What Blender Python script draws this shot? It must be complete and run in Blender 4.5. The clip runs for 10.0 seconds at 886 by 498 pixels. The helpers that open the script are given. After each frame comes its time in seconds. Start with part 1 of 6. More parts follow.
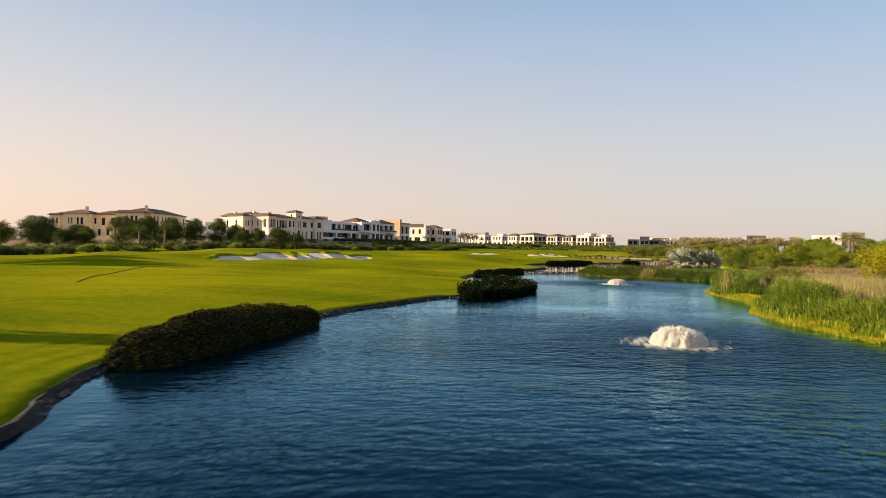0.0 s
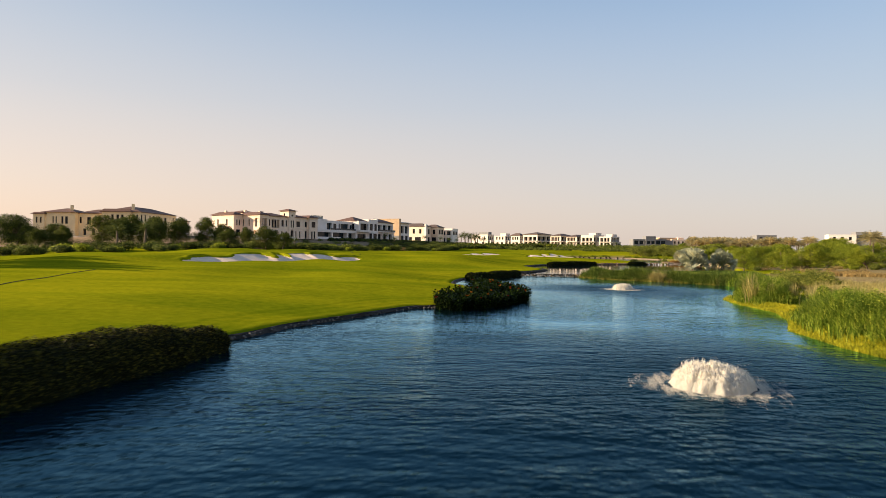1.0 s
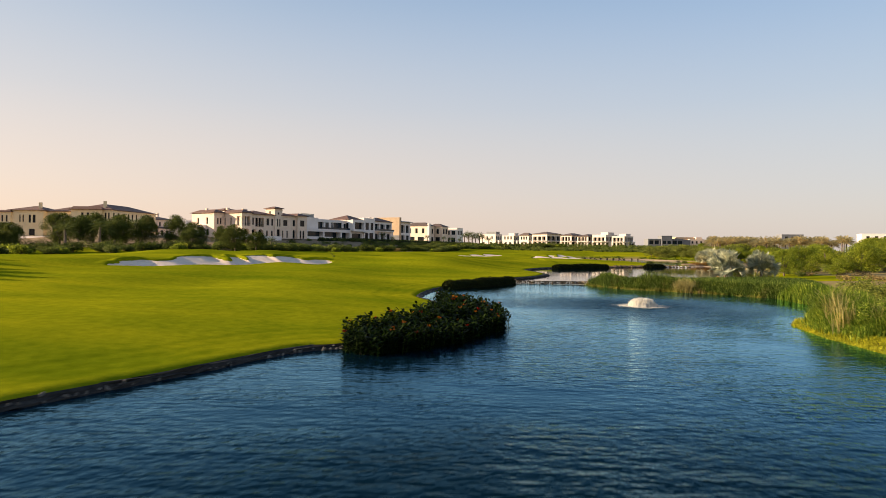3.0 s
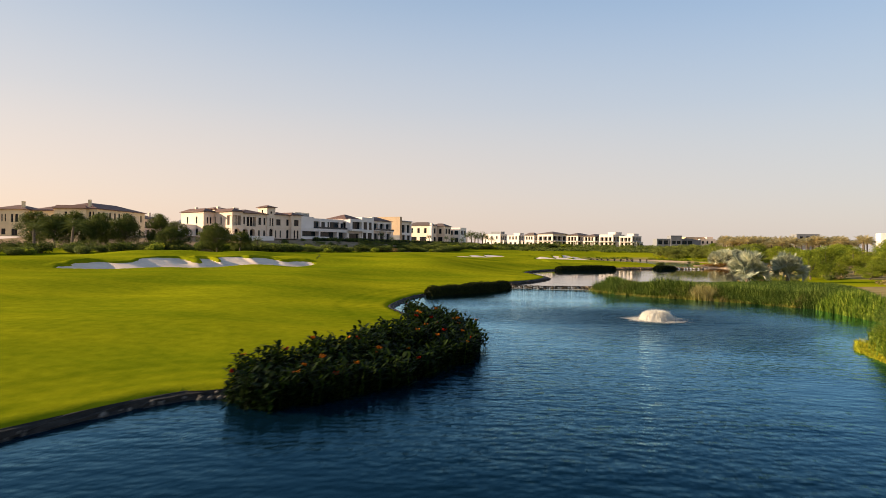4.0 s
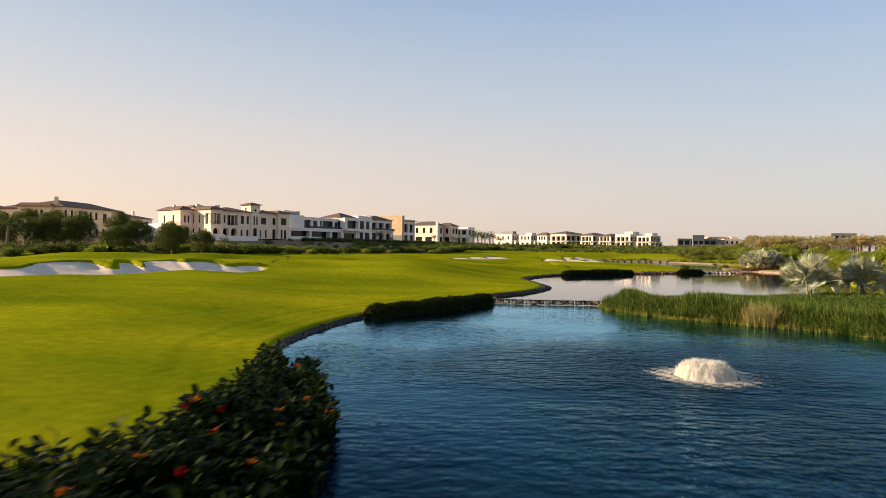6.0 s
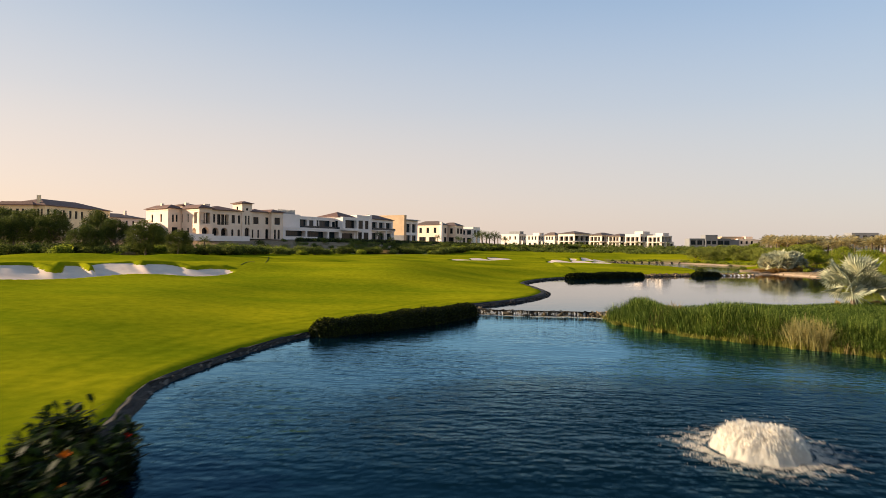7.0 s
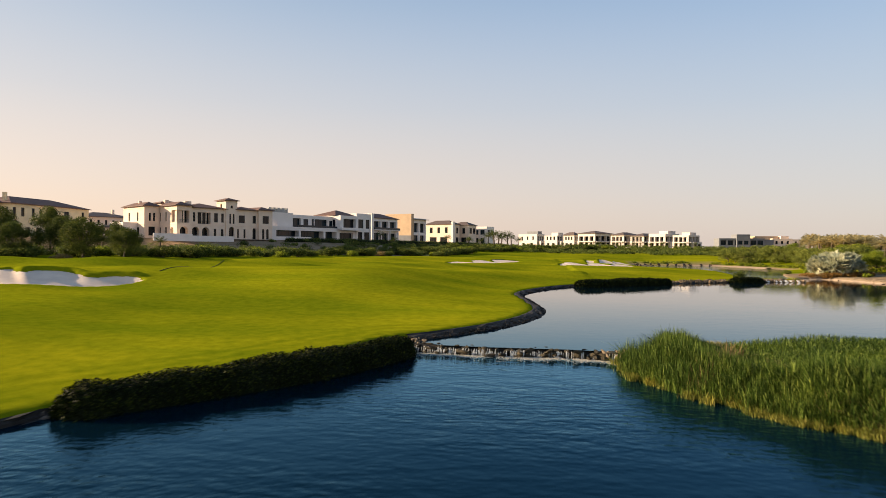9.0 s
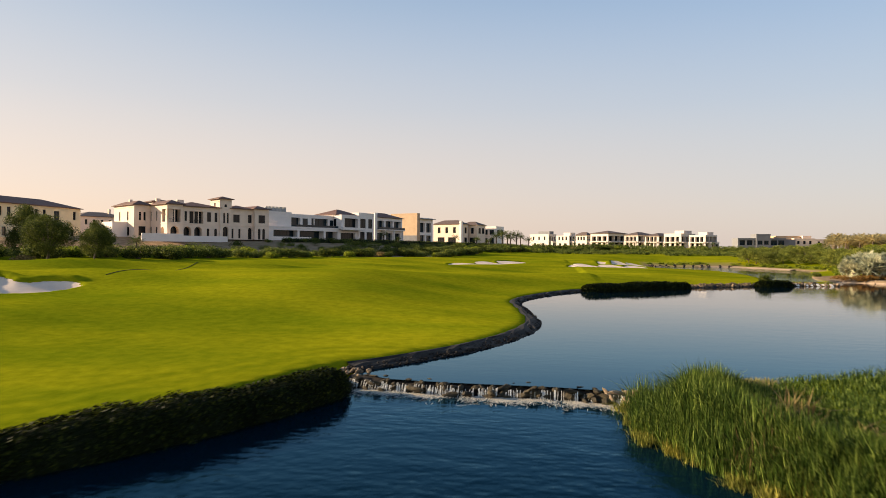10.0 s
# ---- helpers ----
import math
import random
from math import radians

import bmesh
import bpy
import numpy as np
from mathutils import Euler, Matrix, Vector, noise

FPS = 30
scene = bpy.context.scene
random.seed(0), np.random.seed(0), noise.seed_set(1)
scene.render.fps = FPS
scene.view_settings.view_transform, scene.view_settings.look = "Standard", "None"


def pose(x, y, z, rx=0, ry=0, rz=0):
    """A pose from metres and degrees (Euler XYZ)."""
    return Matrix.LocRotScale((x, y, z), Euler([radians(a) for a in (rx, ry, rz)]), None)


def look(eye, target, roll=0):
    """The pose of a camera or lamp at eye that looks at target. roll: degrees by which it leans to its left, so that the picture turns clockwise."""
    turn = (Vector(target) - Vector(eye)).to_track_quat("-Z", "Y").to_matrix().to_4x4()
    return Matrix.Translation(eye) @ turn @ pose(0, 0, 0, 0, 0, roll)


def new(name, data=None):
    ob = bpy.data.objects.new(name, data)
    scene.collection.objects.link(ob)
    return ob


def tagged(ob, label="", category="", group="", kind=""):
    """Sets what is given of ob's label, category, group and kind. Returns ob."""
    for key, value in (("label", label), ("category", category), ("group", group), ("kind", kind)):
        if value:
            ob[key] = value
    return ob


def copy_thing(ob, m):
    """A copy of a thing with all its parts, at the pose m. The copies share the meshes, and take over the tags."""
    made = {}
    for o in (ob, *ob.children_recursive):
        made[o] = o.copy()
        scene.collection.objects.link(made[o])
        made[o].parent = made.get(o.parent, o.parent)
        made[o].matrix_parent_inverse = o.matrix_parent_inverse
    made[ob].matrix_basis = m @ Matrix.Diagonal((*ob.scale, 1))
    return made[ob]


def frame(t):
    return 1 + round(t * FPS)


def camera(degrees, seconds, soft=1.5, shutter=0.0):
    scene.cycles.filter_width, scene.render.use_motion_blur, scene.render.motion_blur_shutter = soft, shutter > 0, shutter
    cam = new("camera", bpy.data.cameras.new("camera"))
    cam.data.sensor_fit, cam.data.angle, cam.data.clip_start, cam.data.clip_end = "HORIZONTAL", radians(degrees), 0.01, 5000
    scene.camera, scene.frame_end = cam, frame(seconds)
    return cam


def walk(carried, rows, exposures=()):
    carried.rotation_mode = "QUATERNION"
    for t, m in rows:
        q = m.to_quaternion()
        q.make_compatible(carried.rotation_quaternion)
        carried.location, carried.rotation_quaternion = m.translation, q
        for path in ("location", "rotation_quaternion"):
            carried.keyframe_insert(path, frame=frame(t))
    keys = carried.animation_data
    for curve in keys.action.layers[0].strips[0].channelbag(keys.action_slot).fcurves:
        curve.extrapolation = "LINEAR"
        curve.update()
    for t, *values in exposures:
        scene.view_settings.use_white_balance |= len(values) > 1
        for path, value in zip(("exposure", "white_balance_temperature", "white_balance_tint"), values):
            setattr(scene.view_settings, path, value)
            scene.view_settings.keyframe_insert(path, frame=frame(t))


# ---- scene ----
cam = camera(72.0, 10.0, soft=0.8, shutter=0.5)
# seconds, x, y, z, yaw, pitch, roll
PATH_ROWS = [
    (0.0, 0.000, 0.000, 5.998, 0.000, -0.158, -0.653),
    (0.5, 1.600, 5.666, 6.061, 0.221, -0.165, -0.647),
    (1.0, 3.161, 11.397, 6.127, 0.461, -0.172, -0.641),
    (1.5, 4.692, 17.183, 6.195, 0.720, -0.177, -0.634),
    (2.0, 6.198, 23.016, 6.264, 0.994, -0.180, -0.626),
    (2.5, 7.684, 28.887, 6.335, 1.284, -0.183, -0.618),
    (3.0, 9.155, 34.786, 6.405, 1.588, -0.185, -0.609),
    (3.5, 10.613, 40.705, 6.476, 1.905, -0.185, -0.600),
    (4.0, 12.059, 46.636, 6.545, 2.237, -0.184, -0.590),
    (4.5, 13.494, 52.568, 6.613, 2.583, -0.182, -0.579),
    (5.0, 14.916, 58.494, 6.679, 2.945, -0.179, -0.568),
    (5.5, 16.325, 64.403, 6.742, 3.324, -0.174, -0.556),
    (6.0, 17.716, 70.288, 6.802, 3.721, -0.169, -0.544),
    (6.5, 19.086, 76.139, 6.858, 4.139, -0.162, -0.531),
    (7.0, 20.429, 81.947, 6.909, 4.579, -0.154, -0.517),
    (7.5, 21.739, 87.704, 6.955, 5.045, -0.145, -0.503),
    (8.0, 23.007, 93.400, 6.995, 5.540, -0.135, -0.488),
    (8.5, 24.225, 99.027, 7.029, 6.065, -0.124, -0.473),
    (9.0, 25.382, 104.575, 7.056, 6.626, -0.111, -0.457),
    (9.5, 26.468, 110.037, 7.075, 7.224, -0.097, -0.440),
    (10.0, 27.469, 115.401, 7.086, 7.863, -0.083, -0.423),
]
walk(cam, [(t, pose(x, y, z, 90 + p, r, w)) for t, x, y, z, w, p, r in PATH_ROWS])

# ---- light: low sun from the left and a little ahead, hazy desert sky ----
SUN_EL, SUN_AZ = radians(16), math.atan2(0.02, -1.0)   # azimuth of the way to the sun, from +x
world = bpy.data.worlds.new("sky")
scene.world = world
world.use_nodes = True
wn = world.node_tree
sky = wn.nodes.new("ShaderNodeTexSky")
sky.sky_type = "NISHITA"
sky.sun_disc = False
sky.sun_elevation = SUN_EL
sky.sun_rotation = math.pi / 2 - SUN_AZ
sky.altitude, sky.air_density, sky.dust_density, sky.ozone_density = 0, 1.0, 1.2, 1.5
# dusty haze: pink-grey at the horizon, thinning to blue overhead, warmer towards the sun
tc = wn.nodes.new("ShaderNodeTexCoord")
sep = wn.nodes.new("ShaderNodeSeparateXYZ")
wn.links.new(tc.outputs["Generated"], sep.inputs["Vector"])
haze = wn.nodes.new("ShaderNodeValToRGB")
haze.color_ramp.interpolation = "B_SPLINE"
stops = haze.color_ramp.elements
for _ in range(3):
    stops.new(0.5)
for e, (p, c) in zip(stops, [(0.0, (0.62, 0.495, 0.44)), (0.09, (0.62, 0.53, 0.485)), (0.22, (0.50, 0.525, 0.565)), (0.42, (0.225, 0.375, 0.60)), (1.0, (0.022, 0.065, 0.165))]):
    e.position, e.color = p, (*c, 1)
wn.links.new(sep.outputs["Z"], haze.inputs["Fac"])
lit = wn.nodes.new("ShaderNodeMix")
lit.data_type, lit.blend_type = "RGBA", "ADD"
lit.inputs[0].default_value = 0.026
warm = wn.nodes.new("ShaderNodeValToRGB")
for _ in range(2):
    warm.color_ramp.elements.new(0.5)
for e, (p, c) in zip(warm.color_ramp.elements, [(0.0, (1.27, 1.07, 0.89)), (0.7, (0.92, 0.96, 0.98)), (0.85, (0.86, 0.94, 0.99)), (1.0, (1.12, 1.0, 0.92))]):
    e.position, e.color = p, (*c, 1)
turned = wn.nodes.new("ShaderNodeMath")
turned.operation = "MULTIPLY_ADD"
turned.inputs[1].default_value, turned.inputs[2].default_value = 0.5, 0.5
wn.links.new(sep.outputs["X"], turned.inputs[0])
wn.links.new(turned.outputs[0], warm.inputs["Fac"])
hazed = wn.nodes.new("ShaderNodeMix")
hazed.data_type, hazed.blend_type = "RGBA", "MULTIPLY"
hazed.inputs[0].default_value = 1.0
wn.links.new(haze.outputs["Color"], hazed.inputs[6])
wn.links.new(warm.outputs["Color"], hazed.inputs[7])
wn.links.new(hazed.outputs[2], lit.inputs[6])
wn.links.new(sky.outputs["Color"], lit.inputs[7])
wn.links.new(lit.outputs[2], wn.nodes["Background"].inputs["Color"])
wn.nodes["Background"].inputs["Strength"].default_value = 0.495
sun_data = bpy.data.lights.new("sun", "SUN")
sun_data.energy, sun_data.angle, sun_data.color = 4.9, radians(0.6), (1.0, 0.79, 0.54)
sun = new("sun", sun_data)
to_sun = Vector((math.cos(SUN_AZ) * math.cos(SUN_EL), math.sin(SUN_AZ) * math.cos(SUN_EL), math.sin(SUN_EL)))
sun.matrix_world = look(to_sun * 300, (0, 0, 0))
scene.view_settings.exposure = 1.15


# ---- materials ----
def material(name, rough=0.8, metal=0.0, spec=0.3):
    m = bpy.data.materials.new(name)
    m.use_nodes = True
    b = m.node_tree.nodes["Principled BSDF"]
    b.inputs["Roughness"].default_value = rough
    b.inputs["Metallic"].default_value = metal
    b.inputs["Specular IOR Level"].default_value = spec
    return m, m.node_tree, b


def coords(nt, scale=(1, 1, 1), world_space=True, turn=0.0):
    mp = nt.nodes.new("ShaderNodeMapping")
    mp.inputs["Scale"].default_value = scale
    mp.inputs["Rotation"].default_value = (0, 0, turn)
    if world_space:
        src = nt.nodes.new("ShaderNodeNewGeometry").outputs["Position"]
    else:
        src = nt.nodes.new("ShaderNodeTexCoord").outputs["Object"]
    nt.links.new(src, mp.inputs["Vector"])
    return mp.outputs["Vector"]


def noise_tex(nt, vec, scale, detail=4, rough=0.55):
    n = nt.nodes.new("ShaderNodeTexNoise")
    n.inputs["Scale"].default_value = scale
    n.inputs["Detail"].default_value = detail
    n.inputs["Roughness"].default_value = rough
    nt.links.new(vec, n.inputs["Vector"])
    return n.outputs["Fac"]


def ramp(nt, fac, stops):
    r = nt.nodes.new("ShaderNodeValToRGB")
    e = r.color_ramp.elements
    while len(e) < len(stops):
        e.new(0.5)
    for k, (p, c) in zip(e, stops):
        k.position, k.color = p, (*c, 1)
    nt.links.new(fac, r.inputs["Fac"])
    return r.outputs["Color"]


def mix(nt, fac, a, b, how="MIX"):
    m = nt.nodes.new("ShaderNodeMix")
    m.data_type, m.blend_type = "RGBA", how
    for sock, v in ((m.inputs[0], fac), (m.inputs[6], a), (m.inputs[7], b)):
        if isinstance(v, (int, float)):
            sock.default_value = v
        elif isinstance(v, tuple):
            sock.default_value = (*v, 1)
        else:
            nt.links.new(v, sock)
    return m.outputs[2]


def bump(nt, bsdf, height, strength, distance):
    b = nt.nodes.new("ShaderNodeBump")
    b.inputs["Strength"].default_value = strength
    b.inputs["Distance"].default_value = distance
    nt.links.new(height, b.inputs["Height"])
    nt.links.new(b.outputs["Normal"], bsdf.inputs["Normal"])
    return b


def stucco(name, col, dirt=0.85):
    m, nt, b = material(name, 0.85, spec=0.2)
    v = coords(nt)
    c = ramp(nt, noise_tex(nt, v, 0.35, 5), [(0.3, tuple(k * dirt for k in col)), (0.7, col)])
    c2 = ramp(nt, noise_tex(nt, v, 9, 3), [(0.3, (0.9, 0.9, 0.9)), (0.7, (1, 1, 1))])
    nt.links.new(mix(nt, 1.0, c, c2, "MULTIPLY"), b.inputs["Base Color"])
    bump(nt, b, noise_tex(nt, v, 25, 3), 0.2, 0.02)
    return m


def leaf_material(name, dark, light, sheer=0.3, rough=0.55, mid=None):
    m, nt, b = material(name, rough, spec=0.05)
    geo = nt.nodes.new("ShaderNodeNewGeometry")
    info = nt.nodes.new("ShaderNodeObjectInfo")
    c = ramp(nt, geo.outputs["Random Per Island"], [(0.0, dark)] + ([(0.7, mid)] if mid else []) + [(1.0, light)])
    n = noise_tex(nt, coords(nt), 0.5, 3)
    c = mix(nt, 1.0, c, ramp(nt, n, [(0.3, (0.62, 0.68, 0.65)), (0.7, (1.18, 1.10, 0.9))]), "MULTIPLY")
    c = mix(nt, 1.0, c, ramp(nt, info.outputs["Random"], [(0.0, (0.85, 0.9, 0.9)), (1.0, (1.1, 1.08, 1.0))]), "MULTIPLY")
    nt.links.new(c, b.inputs["Base Color"])
    t = nt.nodes.new("ShaderNodeBsdfTranslucent")
    nt.links.new(c, t.inputs["Color"])
    s = nt.nodes.new("ShaderNodeMixShader")
    s.inputs["Fac"].default_value = sheer
    nt.links.new(b.outputs["BSDF"], s.inputs[1])
    nt.links.new(t.outputs["BSDF"], s.inputs[2])
    nt.links.new(s.outputs["Shader"], nt.nodes["Material Output"].inputs["Surface"])
    return m


def grass_material():
    m, nt, b = material("mown_grass", 0.9, spec=0.0)
    v = coords(nt)
    big = ramp(nt, noise_tex(nt, v, 0.035, 4), [(0.3, (0.158, 0.186, 0.006)), (0.7, (0.324, 0.308, 0.009))])
    streak = noise_tex(nt, coords(nt, (0.035, 0.13, 0.3), turn=0.5), 1.0, 4, 0.5)
    c = mix(nt, 1.0, big, ramp(nt, streak, [(0.32, (0.70, 0.80, 0.76)), (0.68, (1.16, 1.08, 1.0))]), "MULTIPLY")
    c = mix(nt, 1.0, c, ramp(nt, noise_tex(nt, v, 1.3, 5), [(0.3, (0.74, 0.79, 0.74)), (0.7, (1.1, 1.08, 1.1))]), "MULTIPLY")
    fine = noise_tex(nt, v, 14, 4, 0.7)
    c = mix(nt, 1.0, c, ramp(nt, fine, [(0.3, (0.8, 0.82, 0.8)), (0.7, (1.12, 1.1, 1.1))]), "MULTIPLY")
    # wheel tracks of the mower along the shore
    tr = nt.nodes.new("ShaderNodeAttribute")
    tr.attribute_name = "track"
    c = mix(nt, tr.outputs["Fac"], c, mix(nt, 1.0, c, (0.74, 0.80, 0.8), "MULTIPLY"))
    # drier sandy soil far from the irrigated turf
    at = nt.nodes.new("ShaderNodeAttribute")
    at.attribute_name = "soil"
    soil = ramp(nt, noise_tex(nt, v, 0.6, 5), [(0.3, (0.22, 0.15, 0.09)), (0.7, (0.36, 0.26, 0.16))])
    c = mix(nt, at.outputs["Fac"], c, soil)
    wet = nt.nodes.new("ShaderNodeAttribute")
    wet.attribute_name = "mud"
    c = mix(nt, wet.outputs["Fac"], c, ramp(nt, noise_tex(nt, v, 1.2, 5), [(0.3, (0.018, 0.014, 0.008)), (0.7, (0.05, 0.042, 0.02))]))
    nt.links.new(c, b.inputs["Base Color"])
    bump(nt, b, fine, 0.5, 0.05)
    return m


def water_material(name, choppy, body, tints, power, calm, strong=1.0, churn=1.0):
    """Dark water under a rippled sheen, its reflection colour painted by facing: deep blue where one looks down into
    it, paler towards grazing sight.
    """
    m, nt, b = material(name, 0.5, spec=0.0)
    b.inputs["Base Color"].default_value = (*body, 1)
    a = noise_tex(nt, coords(nt, (0.45, 1.0, 1), turn=0.22), 1.1, 3, 0.55)
    c = noise_tex(nt, coords(nt, (0.5, 1.0, 1), turn=-0.3), 3.0, 2, 0.5)
    d = noise_tex(nt, coords(nt, (0.6, 1, 1), turn=0.3), 0.075, 3, 0.55)
    s = nt.nodes.new("ShaderNodeMath")
    s.operation = "MULTIPLY_ADD"
    nt.links.new(c, s.inputs[0])
    s.inputs[1].default_value = 0.55
    nt.links.new(a, s.inputs[2])
    g = nt.nodes.new("ShaderNodeMath")
    g.operation = "MULTIPLY"
    nt.links.new(s.outputs[0], g.inputs[0])
    nt.links.new(ramp(nt, d, [(0.34, (calm,) * 3), (0.64, (1.0,) * 3)]), g.inputs[1])
    # the lee of the banks lies smoother
    lee = nt.nodes.new("ShaderNodeAttribute")
    lee.attribute_name = "lee"
    g2 = nt.nodes.new("ShaderNodeMath")
    g2.operation = "MULTIPLY"
    nt.links.new(g.outputs[0], g2.inputs[0])
    nt.links.new(ramp(nt, lee.outputs["Fac"], [(0.0, (3.0,) * 3), (0.3, (1.0,) * 3), (1.0, (0.14,) * 3)]), g2.inputs[1])
    bp = nt.nodes.new("ShaderNodeBump")
    bp.inputs["Strength"].default_value, bp.inputs["Distance"].default_value = 1.0, choppy
    nt.links.new(g2.outputs[0], bp.inputs["Height"])
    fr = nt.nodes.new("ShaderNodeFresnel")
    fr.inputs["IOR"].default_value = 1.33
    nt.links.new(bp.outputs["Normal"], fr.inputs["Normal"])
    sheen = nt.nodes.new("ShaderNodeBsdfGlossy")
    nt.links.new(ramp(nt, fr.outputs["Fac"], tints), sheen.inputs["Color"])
    if choppy > 0.02:
        nt.links.new(ramp(nt, lee.outputs["Fac"], [(0.0, (0.28,) * 3), (0.3, (0.07,) * 3)]), sheen.inputs["Roughness"])
    else:
        sheen.inputs["Roughness"].default_value = 0.015
    nt.links.new(bp.outputs["Normal"], sheen.inputs["Normal"])
    pw = nt.nodes.new("ShaderNodeMath")
    pw.operation = "POWER"
    nt.links.new(fr.outputs["Fac"], pw.inputs[0])
    pw.inputs[1].default_value = power
    gain = nt.nodes.new("ShaderNodeMath")
    gain.operation, gain.use_clamp = "MULTIPLY", True
    nt.links.new(pw.outputs[0], gain.inputs[0])
    gain.inputs[1].default_value = strong
    # churned water by the fountains mirrors little
    still = nt.nodes.new("ShaderNodeMath")
    still.operation = "MULTIPLY"
    nt.links.new(gain.outputs[0], still.inputs[0])
    nt.links.new(ramp(nt, lee.outputs["Fac"], [(0.0, (churn,) * 3), (0.3, (1.0,) * 3)]), still.inputs[1])
    s2 = nt.nodes.new("ShaderNodeMixShader")
    nt.links.new(still.outputs[0], s2.inputs["Fac"])
    nt.links.new(b.outputs["BSDF"], s2.inputs[1])
    nt.links.new(sheen.outputs["BSDF"], s2.inputs[2])
    nt.links.new(s2.outputs["Shader"], nt.nodes["Material Output"].inputs["Surface"])
    return m


def stone_material(name, dark, light):
    m, nt, b = material(name, 0.8, spec=0.3)
    v = coords(nt)
    info = nt.nodes.new("ShaderNodeObjectInfo")
    geo = nt.nodes.new("ShaderNodeNewGeometry")
    c = ramp(nt, noise_tex(nt, v, 3, 6), [(0.3, dark), (0.75, light)])
    c = mix(nt, 1.0, c, ramp(nt, geo.outputs["Random Per Island"], [(0, (0.6, 0.6, 0.6)), (1, (1.25, 1.2, 1.15))]), "MULTIPLY")
    c = mix(nt, 1.0, c, ramp(nt, info.outputs["Random"], [(0, (0.7, 0.7, 0.7)), (1, (1.2, 1.2, 1.2))]), "MULTIPLY")
    nt.links.new(c, b.inputs["Base Color"])
    bump(nt, b, noise_tex(nt, v, 8, 6), 0.6, 0.06)
    return m


def sand_material():
    m, nt, b = material("bunker_sand", 0.9, spec=0.1)
    v = coords(nt)
    c = ramp(nt, noise_tex(nt, v, 0.5, 5), [(0.3, (0.70, 0.54, 0.43)), (0.7, (0.84, 0.67, 0.53))])
    nt.links.new(c, b.inputs["Base Color"])
    bump(nt, b, noise_tex(nt, v, 5, 5), 0.4, 0.05)
    return m


def plain(name, col, rough=0.6, metal=0.0, spec=0.4, vary=0.8):
    m, nt, b = material(name, rough, metal, spec)
    v = coords(nt)
    c = ramp(nt, noise_tex(nt, v, 2.5, 5), [(0.25, tuple(k * vary for k in col)), (0.75, col)])
    nt.links.new(c, b.inputs["Base Color"])
    return m


def tile_roof(name, col):
    m, nt, b = material(name, 0.75, spec=0.25)
    v = coords(nt)
    c = ramp(nt, noise_tex(nt, v, 2.2, 6), [(0.3, tuple(k * 0.6 for k in col)), (0.7, col)])
    nt.links.new(c, b.inputs["Base Color"])
    return m


GRASS = grass_material()
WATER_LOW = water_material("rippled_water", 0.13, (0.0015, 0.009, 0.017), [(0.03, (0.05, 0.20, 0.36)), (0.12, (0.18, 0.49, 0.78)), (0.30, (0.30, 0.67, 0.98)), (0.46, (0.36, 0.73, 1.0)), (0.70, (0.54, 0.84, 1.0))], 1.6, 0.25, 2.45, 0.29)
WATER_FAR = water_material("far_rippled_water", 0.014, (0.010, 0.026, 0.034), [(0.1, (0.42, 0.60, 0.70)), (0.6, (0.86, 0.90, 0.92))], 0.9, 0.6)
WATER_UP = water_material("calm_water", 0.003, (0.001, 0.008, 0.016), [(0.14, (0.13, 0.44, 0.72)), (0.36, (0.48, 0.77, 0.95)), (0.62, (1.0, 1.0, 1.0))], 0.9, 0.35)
STONE = stone_material("bank_stone", (0.05, 0.045, 0.04), (0.17, 0.15, 0.13))
ROCK = stone_material("weir_rock", (0.05, 0.035, 0.02), (0.22, 0.155, 0.09))
WEIR_ROCK = stone_material("wet_weir_rock", (0.010, 0.009, 0.006), (0.062, 0.047, 0.024))
BARE_ROCK = stone_material("bare_weir_rock", (0.10, 0.07, 0.04), (0.36, 0.27, 0.18))
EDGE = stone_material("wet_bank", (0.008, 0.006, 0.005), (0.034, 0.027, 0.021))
SAND = sand_material()
EARTH = stone_material("sandy_bank", (0.34, 0.24, 0.15), (0.52, 0.39, 0.27))
CREAM = stucco("cream_stucco", (0.95, 0.76, 0.46))
IVORY = stucco("ivory_stucco", (0.93, 0.73, 0.57))
WHITE = stucco("white_render", (0.92, 0.82, 0.75), 0.92)
PALE = stucco("pale_render", (0.70, 0.61, 0.54), 0.85)
TAN = stucco("tan_stone_cladding", (0.62, 0.44, 0.28), 0.8)
GREY = stucco("grey_cladding", (0.24, 0.24, 0.25), 0.8)
ROOF = tile_roof("brown_roof_tiles", (0.20, 0.11, 0.085))
ROOF_GREY = tile_roof("grey_roof_tiles", (0.16, 0.115, 0.10))
FRAME = plain("dark_window_frame", (0.03, 0.025, 0.022), 0.5)
GLASS = plain("dark_window_glass", (0.010, 0.012, 0.015), 0.12, spec=0.25)
BLUE_GLASS = plain("blue_tinted_glass", (0.010, 0.024, 0.034), 0.10, spec=0.3)
BARK = stone_material("tree_bark", (0.07, 0.05, 0.035), (0.2, 0.15, 0.11))
